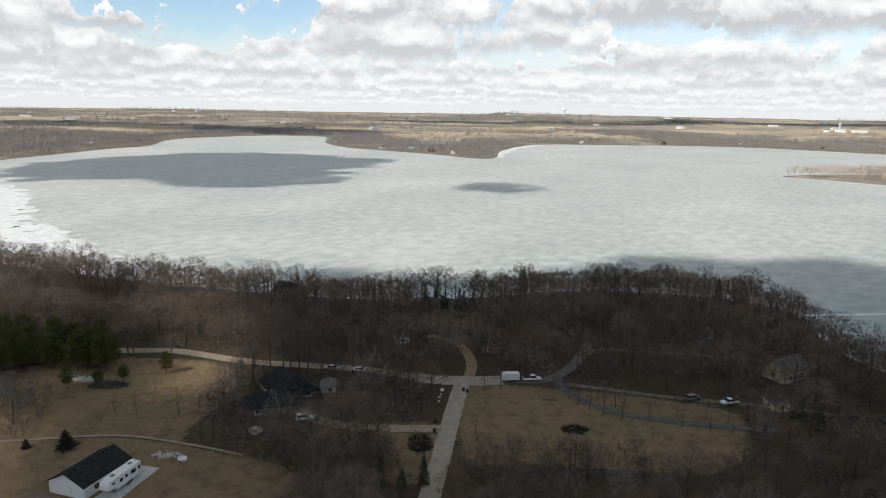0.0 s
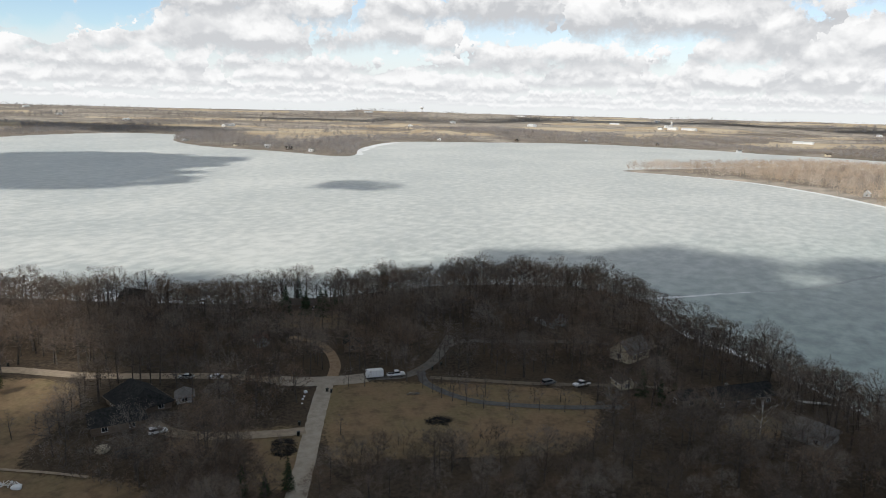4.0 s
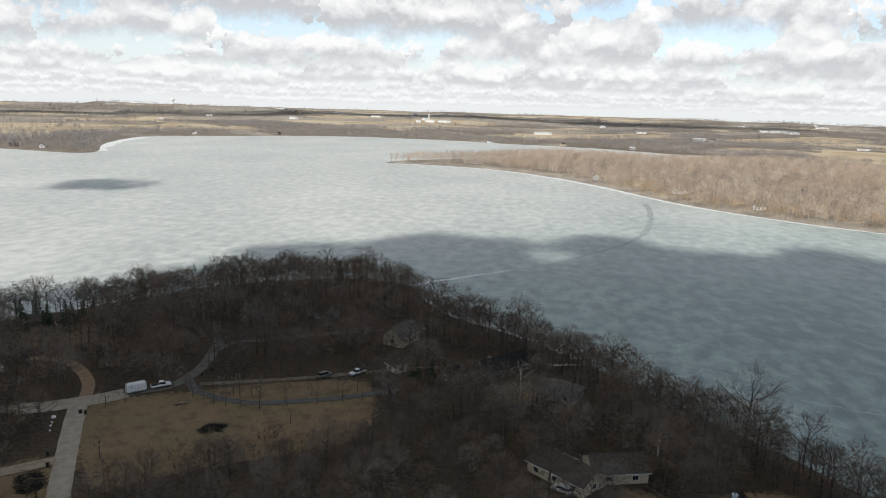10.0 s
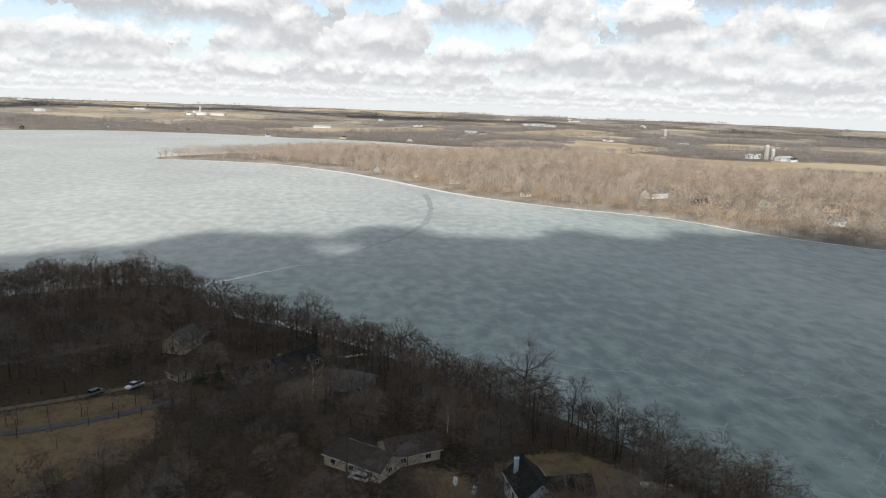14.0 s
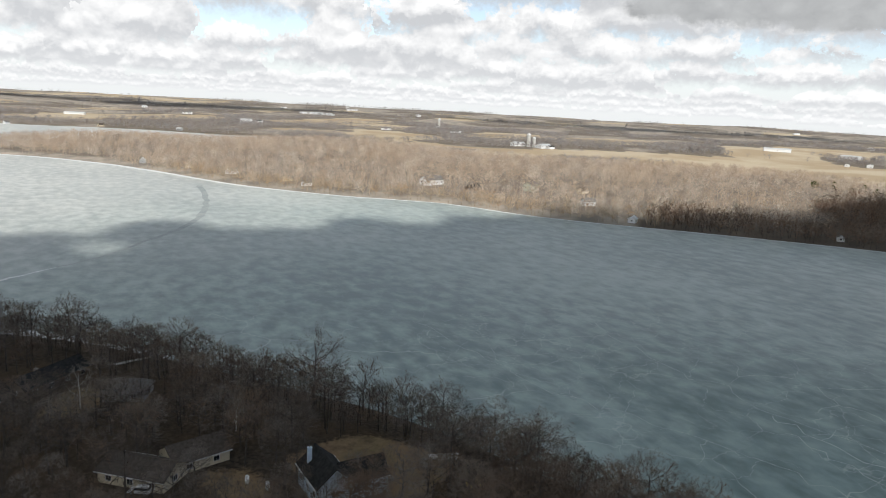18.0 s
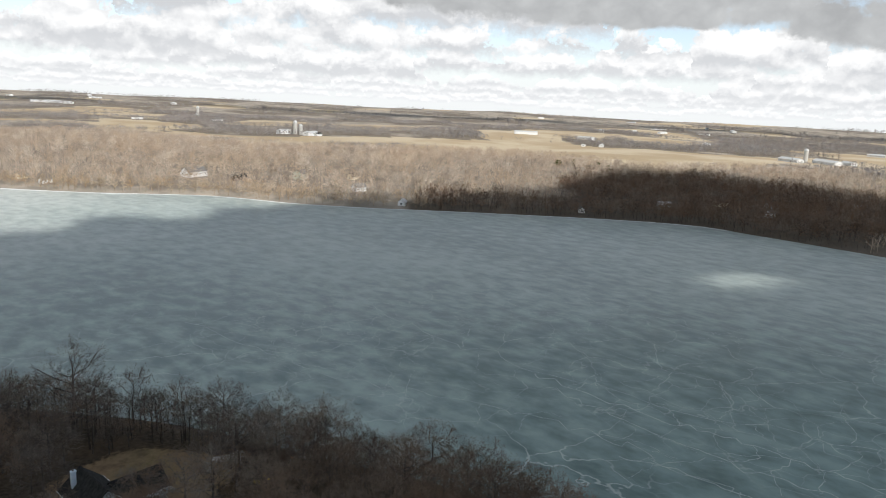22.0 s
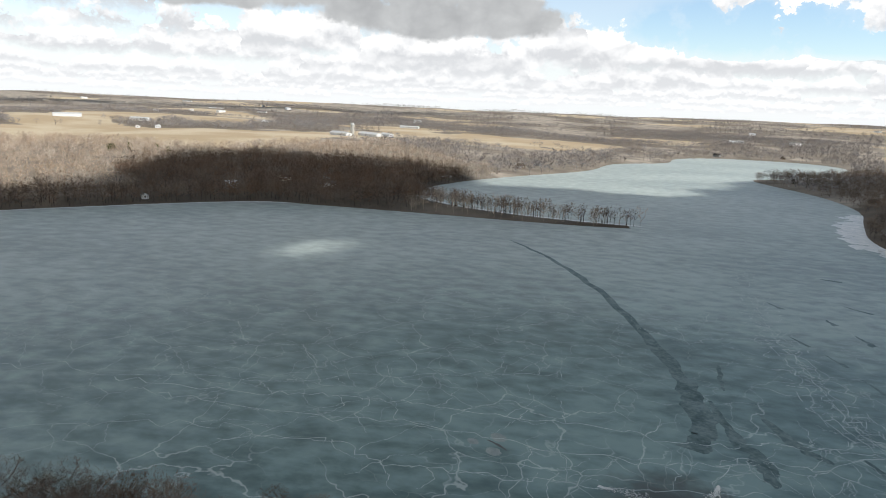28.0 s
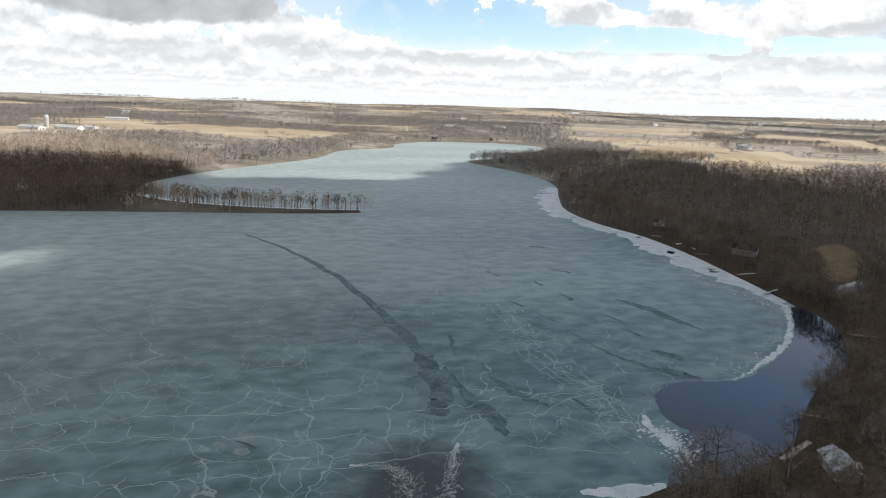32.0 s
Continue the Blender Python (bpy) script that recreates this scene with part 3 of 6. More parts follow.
cloud("cumulus_cloud", smooth([(-490, 781), (-568, 983), (-524, 1127), (-389, 1274), (-178, 1224), (-75, 1144), (-127, 978), (-142, 794), (-231, 752), (-368, 788)], 3),
      900, 70, "white cumulus cloud over the western lake", 5)
cloud("cumulus_cloud", smooth([(-10, 760), (59, 840), (110, 772), (47, 720)], 3), 900, 34, "small white cumulus cloud over the open ice", 6, (), 0.45)


# ---- trees ----
def tube(path, radii, sides):
    """A tapered limb along a path; triangles."""
    path = np.asarray(path, float)
    n = len(path)
    vs = []
    for i in range(n):
        d = path[min(i + 1, n - 1)] - path[max(i - 1, 0)]
        d /= np.linalg.norm(d) + 1e-9
        u = np.cross(d, [0.3, 0.9, 0.2])
        u /= np.linalg.norm(u) + 1e-9
        w = np.cross(d, u)
        a = np.arange(sides) * 2 * np.pi / sides
        vs.append(path[i] + radii[i] * (np.cos(a)[:, None] * u + np.sin(a)[:, None] * w))
    fs = []
    for i in range(n - 1):
        for j in range(sides):
            a, b = i * sides + j, i * sides + (j + 1) % sides
            fs += [(a, b, b + sides), (a, b + sides, a + sides)]
    return np.concatenate(vs), np.array(fs)


def gather(pieces):
    vs, fs, n = [], [], 0
    for v, f in pieces:
        vs.append(v), fs.append(f + n)
        n += len(v)
    return np.concatenate(vs), np.concatenate(fs)


def slivers(starts, ends, width, rnd):
    """Twigs: one thin triangle each."""
    starts, ends = np.asarray(starts), np.asarray(ends)
    d = ends - starts
    side = np.cross(d, rnd.normal(size=d.shape))
    side /= np.linalg.norm(side, axis=1, keepdims=True) + 1e-9
    side *= np.asarray(width).reshape(-1, 1) * 0.5
    v = np.stack([starts - side, starts + side, ends], 1).reshape(-1, 3)
    return v, np.arange(len(v)).reshape(-1, 3)


def bare_tree(seed, h=15.0, limbs=7, subs=5, sprays=3, twigs=5, spread=0.32, trunk_r=0.2, fork=0.3, width=0.06, sides=5, fine=True, haze=0):
    """A leafless broadleaf tree: (wood, twigs). Limbs rise in a vase and fork three times into a rounded crown."""
    rnd = np.random.RandomState(seed)
    unit = lambda q: q / (np.linalg.norm(q, axis=-1, keepdims=True) + 1e-9)
    lean = rnd.normal(0, 0.03 * h, 2)
    mid = np.array([lean[0] * 0.4 + rnd.normal(0, 0.12), lean[1] * 0.4 + rnd.normal(0, 0.12), h * 0.36])
    top = np.array([lean[0], lean[1], h * 0.74])
    heart = np.array([lean[0] * 0.8, lean[1] * 0.8, h * 0.62])
    shell = np.array([h * spread, h * spread, h * 0.37])
    bend, shift = rnd.uniform(-4, 4, (3, 2)), rnd.uniform(0, 6, 2)
    lobes = lambda q: 1 + 0.13 * np.sin(q @ bend + shift).sum(-1, keepdims=True)

    def rounded(q):
        """Keeps twig ends within the crown's outline."""
        d = (q - heart) / shell
        r = np.linalg.norm(d, axis=-1, keepdims=True) + 1e-9
        most = lobes(d / r) * 1.05
        return np.where(r > most, heart + d / r * most * shell * rnd.uniform(0.9, 1.02, r.shape), q)

    s, e, w = [], [], []
    if fine:
        wood = [tube([(0, 0, -0.4), mid, top], [trunk_r, trunk_r * 0.72, trunk_r * 0.25], sides)]
    else:
        wood = [slivers([(0, 0, -0.4), (0, 0, -0.4)], [top, top], [trunk_r * 1.6] * 2, rnd)]
    ends = []
    for k in range(limbs):
        u = (k + rnd.rand()) / limbs
        at = fork + (0.70 - fork) * u
        base = mid * (at / 0.36) if at < 0.36 else mid + (top - mid) * ((at - 0.36) / 0.38)
        a, up = k * 2.4 + rnd.normal(0, 0.35), radians(-22 + 92 * u ** 1.3 + rnd.normal(0, 9))
        out = np.array([math.cos(a) * math.cos(up), math.sin(a) * math.cos(up), math.sin(up)])
        tip = heart + out * shell * 0.74 * lobes(out)
        knee = base + (tip - base) * 0.5 + np.array([out[0], out[1], -0.25]) * h * 0.035 + rnd.normal(0, 0.02 * h, 3)
        r = trunk_r * 0.5 * (1 - 0.45 * u)
        if fine:
            wood.append(tube([base, knee, tip], [r, r * 0.62, r * 0.2], 3))
        else:
            s += [base, knee]
            e += [knee + (tip - knee) * 0.15, tip]
            w += [width * 1.5, width * 1.2]
        ends.append((base, knee, tip))
    tops = []
    for base, knee, tip in ends + [(mid, (mid + top) / 2, top)]:
        for _ in range(subs):
            f = rnd.uniform(0.25, 1.0)
            p = base + (knee - base) * (2 * f) if f < 0.5 else knee + (tip - knee) * (2 * f - 1)
            q = unit(unit((tip - base)[None])[0] * 0.8 + unit(((p - heart) / shell)[None])[0] * 0.7 + rnd.normal(0, 0.55, 3) + np.array([0, 0, 0.08]))
            tops.append((p, p + q * h * rnd.uniform(0.10, 0.19)))
    if sprays:
        starts, stops = np.array([p for p, _ in tops]), rounded(np.array([q for _, q in tops]))
        s += list(starts)
        e += list(stops)
        w += [max(width * 1.7, trunk_r * 0.24)] * len(starts)
        m = np.repeat(np.arange(len(starts)), sprays)
        f = rnd.uniform(0.25, 1.0, len(m))[:, None]
        p = starts[m] + (stops - starts)[m] * f
        q = unit(unit((stops - starts)[m]) + unit((p - heart) / shell) * 0.4 + rnd.normal(0, 0.6, p.shape) + np.array([0, 0, 0.06]))
        tops = list(zip(p, p + q * (h * rnd.uniform(0.06, 0.12, len(m)))[:, None]))
    starts, stops = np.array([p for p, _ in tops]), np.array([q for _, q in tops])
    m = np.repeat(np.arange(len(starts)), twigs)
    f = rnd.uniform(0.15, 1.0, len(m))[:, None]
    p = starts[m] + (stops - starts)[m] * f
    q = unit(unit((stops - starts)[m]) * 0.8 + rnd.normal(0, 0.65, p.shape) + np.array([0, 0, 0.1]))
    t = p + q * (h * rnd.uniform(0.05, 0.10, len(m)))[:, None]
    t, stops = rounded(t), rounded(stops)
    s, e = np.concatenate([np.array(s).reshape(-1, 3), starts, p]), np.concatenate([np.array(e).reshape(-1, 3), stops, t])
    w = np.concatenate([np.array(w), np.full(len(starts), width * 1.35), width * rnd.uniform(0.7, 1.2, len(m))])
    if haze:
        # the finest twigs fill the crown's outer third evenly
        d = unit(rnd.normal(size=(haze, 3)))
        d[:, 2] = np.where(d[:, 2] < -0.45, -d[:, 2], d[:, 2])
        a = heart + d * shell * lobes(d) * rnd.uniform(0.55, 0.98, (haze, 1))
        b = rounded(a + unit(d * 0.8 + rnd.normal(0, 0.7, d.shape)) * (h * rnd.uniform(0.06, 0.12, haze))[:, None])
        s, e, w = np.concatenate([s, a]), np.concatenate([e, b]), np.concatenate([w, width * rnd.uniform(0.7, 1.1, haze)])
    return gather(wood), slivers(s, e, w, rnd)


def needle_tree(seed, h=11.0, rows=11, width=2.4, base=0.12, pine=False):
    """A spruce or pine: trunk and drooping sprays."""
    rnd = np.random.RandomState(seed)
    wood = tube([(0, 0, -0.3), (0, 0, h * 0.95)], [0.17, 0.03], 5)
    s, e, w = [], [], []
    for k in range(rows):
        u = base + (1 - base) * k / rows
        reach = width * ((1 - u) ** 0.8 if not pine else math.sin(math.pi * (0.15 + 0.8 * u)) ** 0.7)
        for j in range(9):
            az = j * 0.698 + k * 0.5 + rnd.normal(0, 0.2)
            out = np.array([math.cos(az), math.sin(az), -0.25 if not pine else 0.25])
            p = np.array([0, 0, h * u])
            tip = p + out * reach * rnd.uniform(0.7, 1.15)
            s.append(p), e.append(tip), w.append(0.32)
            for _ in range(11):
                t = p + (tip - p) * rnd.uniform(0.25, 1.0)
                s.append(t), e.append(t + (out + rnd.normal(0, 0.7, 3)) * reach * 0.3), w.append(rnd.uniform(0.16, 0.3))
    s.append((0, 0, h * 0.85)), e.append((0, 0, h * 1.04)), w.append(0.3)
    return wood, slivers(s, e, w, rnd)


def lay(kinds, x, y, z, scale, seed):
    """Copies of tree meshes joined as arrays: (wood, twigs)."""
    rnd = np.random.RandomState(seed)
    pick, turn = rnd.randint(0, len(kinds), len(x)), rnd.uniform(0, 2 * np.pi, len(x))
    out = []
    for part_index in (0, 1):
        vs, fs, tints, n = [], [], [], 0
        for k, kind in enumerate(kinds):
            v, f = kind[part_index]
            m = pick == k
            c, s = np.cos(turn[m])[:, None], np.sin(turn[m])[:, None]
            sc = scale[m][:, None]
            w = np.stack([(v[:, 0] * c - v[:, 1] * s) * sc + x[m][:, None], (v[:, 0] * s + v[:, 1] * c) * sc + y[m][:, None], v[:, 2] * sc + z[m][:, None]], -1)
            fs.append((f[None] + (np.arange(m.sum()) * len(v))[:, None, None]).reshape(-1, 3) + n)
            vs.append(w.reshape(-1, 3))
            tints.append(np.repeat(rnd.rand(m.sum()), len(v)))
            n += m.sum() * len(v)
        out.append((np.concatenate(vs), np.concatenate(fs), np.concatenate(tints)))
    return out


def woods(name, kinds, x, y, scale, bark, twig, label, seed):
    z = ground_height(x, y) - 0.1
    (wv, wf, _), (tv, tf, tint) = lay(kinds, x, y, z, scale, seed)
    ob = tagged(new(name, tri_mesh(name, wv, wf, bark)), label, "woods", kind="stuff")
    me = tri_mesh("crown", tv, tf, twig)
    me.attributes.new("tint", "FLOAT", "POINT").data.foreach_set("value", tint.astype(np.float32))
    crown = new("crown", me)
    crown.parent = ob
    tagged(crown, "bare twigs", kind="stuff")
    return ob


def scatter(x0, x1, y0, y1, gap, seed):
    """A jittered grid of places."""
    rnd = np.random.RandomState(seed)
    gx, gy = np.meshgrid(np.arange(x0, x1, gap), np.arange(y0, y1, gap))
    x, y = gx.ravel() + rnd.uniform(-0.48, 0.48, gx.size) * gap, gy.ravel() + rnd.uniform(-0.48, 0.48, gx.size) * gap
    return x, y

# ---- roads and lanes ----
ROADS = [("road", [(-6, 100), (-1.5, 142), (1, 160), (3, 176), (6, 198), (8, 209)], 4.9, "asphalt"), ("gravel_road", [(6, 208), (-8, 212), (-25, 218), (-64, 224), (-92, 233), (-112, 233), (-165, 240)], 4.6, "gravel"),
         ("dirt_drive", [(9, 209), (11, 222), (9.5, 236), (5, 247), (-4, 254)], 3.6, "dirt"), ("gravel_road", [(8, 207.5), (22, 209), (33, 210), (43, 220), (50, 234), (55, 246)], 3.8, "gravel_grey"),
         ("lane", [(38, 213), (38, 203), (44, 193), (53, 186), (74, 180), (92, 178)], 2.8, "dark_asphalt"), ("lane", [(40, 207), (52, 203.5), (72, 198), (103, 192), (118, 186)], 2.4, "worn_track"), ("lane", [(50, 234), (58, 239), (68, 237.5), (82, 236), (99, 234), (112, 231)], 3.2, "gravel_grey"),
         ("driveway", [(1, 175.5), (-8, 175), (-22, 176), (-33, 180), (-39, 186)], 4.2, "gravel"), ("junction", [(-7, 211), (2, 209), (12, 208.5), (20, 209.5)], 7.5, "asphalt"), ("footpath", [(-112, 166), (-84, 170), (-62, 165), (-48, 160)], 1.0, "gravel")]
ROAD_MATS = {"dark_asphalt": surface("dark_asphalt", ((0.10, 0.098, 0.095), (0.15, 0.145, 0.138)), 0.5, 0.98, spec=0.03), "worn_track": surface("worn_track", ((0.13, 0.105, 0.078), (0.20, 0.165, 0.12)), 0.4, 0.95),
             "asphalt": surface("asphalt", ((0.29, 0.245, 0.195), (0.40, 0.345, 0.28)), 0.5, 0.9), "gravel": surface("gravel", ((0.25, 0.195, 0.14), (0.36, 0.29, 0.215)), 0.6, 0.95),
             "gravel_grey": surface("grey_gravel", ((0.115, 0.103, 0.09), (0.18, 0.162, 0.14)), 0.6, 0.95), "dirt": surface("dirt", ((0.24, 0.155, 0.09), (0.33, 0.235, 0.15)), 0.7, 0.95)}


def ribbon(points, width, lift=0.07, ragged=0.0, steps=8, seed=1):
    rnd = np.random.RandomState(seed)
    line = smooth(points, steps, closed=False)
    t = np.gradient(line, axis=0)
    t /= np.linalg.norm(t, axis=1, keepdims=True)
    nrm = np.stack([-t[:, 1], t[:, 0]], 1)
    w = np.broadcast_to(np.asarray(width, float), (len(line),)) * 0.5
    wl, wr = w * (1 + ragged * rnd.uniform(-1, 1, len(w))), w * (1 + ragged * rnd.uniform(-1, 1, len(w)))
    cols = [line + nrm * (wl * k)[:, None] for k in (1.0, 0.33)] + [line - nrm * (wr * k)[:, None] for k in (0.33, 1.0)]
    p = np.stack(cols, 1)
    z = np.maximum(ground_height(p[..., 0].ravel(), p[..., 1].ravel()).reshape(p.shape[:2]), 0) + lift
    v = np.concatenate([p, z[..., None]], -1).reshape(-1, 3)
    fs = []
    for i in range(len(line) - 1):
        for j in range(3):
            a = i * 4 + j
            fs += [(a, a + 4, a + 5), (a, a + 5, a + 1)]
    return v, np.array(fs)


for k, (nm, pts, wid, mat) in enumerate(ROADS):
    v, f = ribbon(pts, wid, 0.1 + 0.012 * k, 0.04, seed=k)
    tagged(new(nm, tri_mesh(nm, v, f, ROAD_MATS[mat], True)), {"asphalt": "narrow weathered grey asphalt road through bare woods", "gravel": "pale sandy gravel track between bare trees",
           "gravel_grey": "grey gravel road with soft edges", "dirt": "orange-brown dirt drive curving into woods",
           "dark_asphalt": "narrow dark asphalt lane lined with small trees", "worn_track": "faint brown wheel track beside a lane"}[mat], "road", kind="structure")


# ---- shared shapes ----
def part(name, bm, material, parent=None, label="", m=None):
    me = bpy.data.meshes.new(name)
    bm.to_mesh(me)
    bm.free()
    me.materials.append(material)
    ob = new(name, me)
    if parent is not None:
        ob.parent = parent
    if m is not None:
        ob.matrix_basis = m
    if label:
        ob["label"] = label
    return ob


def box(bm, c, s, rot=0.0, bevel=0.0):
    """A box about c with full sizes s."""
    made = bmesh.ops.create_cube(bm, size=1.0, matrix=Matrix.Translation(c) @ Matrix.Rotation(rot, 4, "Z") @ Matrix.Diagonal((*s, 1)))
    if bevel:
        edges = list({e for v in made["verts"] for e in v.link_edges})
        bmesh.ops.bevel(bm, geom=edges, offset=bevel, segments=1, affect="EDGES")
    return bm


def boxes(*specs, bevel=0.0):
    bm = bmesh.new()
    for c, s in specs:
        box(bm, c, s, 0.0, bevel)
    return bm


def cyl(bm, c, r, h, axis="Z", seg=12, r2=None):
    turn = {"Z": Matrix(), "X": Matrix.Rotation(radians(90), 4, "Y"), "Y": Matrix.Rotation(radians(90), 4, "X")}[axis]
    bmesh.ops.create_cone(bm, cap_ends=True, segments=seg, radius1=r, radius2=r if r2 is None else r2, depth=h, matrix=Matrix.Translation(c) @ turn)
    return bm


def prism(profile, y0, y1):
    """An (x, z) outline pushed from y0 to y1."""
    bm = bmesh.new()
    a = [bm.verts.new((x, y0, z)) for x, z in profile]
    b = [bm.verts.new((x, y1, z)) for x, z in profile]
    bm.faces.new(a), bm.faces.new(b[::-1])
    for i in range(len(a)):
        j = (i + 1) % len(a)
        bm.faces.new((a[j], a[i], b[i], b[j]))
    bmesh.ops.recalc_face_normals(bm, faces=bm.faces)
    return bm


def at_ground(name, x, y, rot, label, category, group="", sink=0.0):
    z = float(ground_height(np.array([x]), np.array([y]))[0])
    e = new(name)
    e.matrix_basis = pose(x, y, max(z, 0.0) - sink, 0, 0, rot)
    return tagged(e, label, category, group)


WALLS = {"white": surface("white_siding", ((0.70, 0.71, 0.72), (0.80, 0.80, 0.80)), 0.8, 0.6, stretch=(0.3, 0.3, 6)), "cream": surface("cream_siding", ((0.58, 0.50, 0.36), (0.70, 0.62, 0.47)), 0.8, 0.7, stretch=(0.3, 0.3, 6)),
         "brown": surface("brown_siding", ((0.13, 0.10, 0.075), (0.20, 0.155, 0.12)), 0.8, 0.8, stretch=(0.3, 0.3, 6)), "blue": surface("pale_blue_siding", ((0.50, 0.60, 0.70), (0.60, 0.69, 0.77)), 0.8, 0.6, stretch=(0.3, 0.3, 6)),
         "grey": surface("grey_siding", ((0.30, 0.31, 0.31), (0.40, 0.40, 0.40)), 0.8, 0.7, stretch=(0.3, 0.3, 6)), "green": surface("sage_siding", ((0.36, 0.40, 0.32), (0.45, 0.48, 0.40)), 0.8, 0.7)}
ROOFS = {"rust": surface("rust_red_roof", ((0.13, 0.05, 0.035), (0.19, 0.08, 0.055)), 1.2, 0.9, spec=0.1), "dark": surface("dark_shingles", ((0.018, 0.019, 0.019), (0.042, 0.042, 0.041)), 1.4, 0.95, bump=0.3, spec=0.08), "grey": surface("grey_shingles", ((0.13, 0.125, 0.12), (0.21, 0.20, 0.19)), 1.4, 0.95, bump=0.3, spec=0.08),
         "brown": surface("brown_shingles", ((0.06, 0.05, 0.042), (0.11, 0.092, 0.077)), 1.4, 0.95, bump=0.3, spec=0.08), "metal": surface("pale_metal_roof", ((0.50, 0.52, 0.53), (0.66, 0.67, 0.68)), 0.5, 0.4, 0.3)}
TRIM = surface("white_trim", ((0.72, 0.72, 0.71), (0.80, 0.80, 0.79)), 2.0, 0.5)
GLASS = surface("dark_window_glass", ((0.012, 0.016, 0.02), (0.03, 0.038, 0.045)), 0.6, 0.06, spec=0.6)
CONCRETE = surface("concrete", ((0.42, 0.41, 0.39), (0.56, 0.55, 0.52)), 0.8, 0.85)
STONE = surface("field_stone", ((0.16, 0.145, 0.13), (0.30, 0.28, 0.25)), 2.5, 0.9)
WOOD = surface("weathered_wood", ((0.20, 0.165, 0.13), (0.32, 0.28, 0.23)), 1.5, 0.85)


def add_window(house, x, y, z, rot, w, h, m=0):
    base = pose(x, y, z, 0, 0, rot)
    win = part("window", boxes(((0, 0, h / 2 + 0.05), (w + 0.2, 0.08, 0.1)), ((0, 0, -h / 2 - 0.05), (w + 0.3, 0.12, 0.1)),
                               ((-w / 2 - 0.05, 0, 0), (0.1, 0.08, h)), ((w / 2 + 0.05, 0, 0), (0.1, 0.08, h)), ((0, 0, 0), (0.06, 0.06, h))), TRIM, house, "", base)
    part("pane", boxes(((0, 0, 0), (w, 0.03, h))), GLASS, win)


def house(name, x, y, rot, w, d, wall_h, rise, wall, roof, label, windows=2, door=None, chimney=None, hip=0.0, over=0.5, group="", parent=None):
    """A gabled block: ridge along its local y, w across, d along. hip: metres by which the ridge ends are drawn in."""
    h = at_ground(name, x, y, rot, label, "house" if name != "garage" else "garage", group, 0.15) if parent is None else parent
    body = prism([(-w / 2, 0), (w / 2, 0), (w / 2, wall_h), (0, wall_h + (0.0 if hip else rise)), (-w / 2, wall_h)] if not hip else [(-w / 2, 0), (w / 2, 0), (w / 2, wall_h), (-w / 2, wall_h)], -d / 2, d / 2)
    off = pose(x, y, 0, 0, 0, rot) if parent is not None else Matrix()
    part("wall", body, WALLS[wall], h, m=off)
    bm = bmesh.new()
    e = over
    ez = wall_h - e * rise / (w / 2)
    t = 0.22
    for s in (-1, 1):
        quad = [(s * (w / 2 + e), -d / 2 - e, ez), (s * (w / 2 + e), d / 2 + e, ez), (0, d / 2 + e - hip, wall_h + rise), (0, -d / 2 - e + hip, wall_h + rise)]
        lo = [bm.verts.new((p[0], p[1], p[2] + 0.02)) for p in quad]
        hi = [bm.verts.new((p[0], p[1], p[2] + t)) for p in quad]
        bm.faces.new(hi), bm.faces.new(lo[::-1])
        for i in range(4):
            bm.faces.new((lo[i], lo[(i + 1) % 4], hi[(i + 1) % 4], hi[i]))
    if hip:
        for s in (-1, 1):
            tri = [(-(w / 2 + e), s * (d / 2 + e), ez), (w / 2 + e, s * (d / 2 + e), ez), (0, s * (d / 2 + e - hip), wall_h + rise)]
            lo = [bm.verts.new((p[0], p[1], p[2] + 0.02)) for p in tri]
            hi = [bm.verts.new((p[0], p[1], p[2] + t)) for p in tri]
            bm.faces.new(hi), bm.faces.new(lo[::-1])
            for i in range(3):
                bm.faces.new((lo[i], lo[(i + 1) % 3], hi[(i + 1) % 3], hi[i]))
    bmesh.ops.recalc_face_normals(bm, faces=bm.faces)
    part("roof", bm, ROOFS[roof], h, m=off)
    for s in (-1, 1):
        part("gutter", boxes(((s * (w / 2 + e + 0.06), 0, ez + 0.12), (0.12, d + 2 * e, 0.14))), TRIM if wall in ("white", "cream", "blue") else WALLS["brown"], h, m=off)
    if not hip:
        part("ridge_cap", boxes(((0, 0, wall_h + rise + t), (0.3, d + 2 * e, 0.07))), ROOFS[roof], h, m=off)
    for s in (-1, 1):
        for k in range(windows):
            yy = (k + 0.5) / windows * d - d / 2
            mm = off @ pose(s * (w / 2 + 0.02), yy, wall_h * 0.55)
            add_window(h, *mm.translation, (rot if parent is not None else 0) + 90, 1.3, 1.2)
        for k in range(max(1, int(w // 5))):
            if door and s == -1:
                continue
            n = max(1, int(w // 5))
            xx = (k + 0.5) / n * w - w / 2
            mm = off @ pose(xx, s * (d / 2 + 0.02), wall_h * 0.55)
            add_window(h, *mm.translation, rot if parent is not None else 0, 1.4, 1.2)
    if door:
        for dx, dw, dh in door:
            pan = bmesh.new()
            n = 5 if dw > 1.5 else 1
            for k in range(n):
                box(pan, (0, 0, (k + 0.5) / n * dh), (dw, 0.09, dh / n - 0.04))
            mm = off @ pose(dx, -d / 2 - 0.03, 0.1)
            part("garage_door" if dw > 1.5 else "door", pan, TRIM, h, m=mm)
    if chimney:
        cx, cy, ch = chimney
        st = part("chimney", boxes(((0, 0, ch / 2), (0.9, 0.7, ch)), ((0, 0, ch + 0.08), (1.1, 0.9, 0.16))), WALLS["blue"] if wall == "blue" else STONE, h, m=off @ pose(cx, cy, wall_h))
        part("flue", cyl(bmesh.new(), (0, 0, ch + 0.35), 0.16, 0.5), ROOFS["grey"], st)
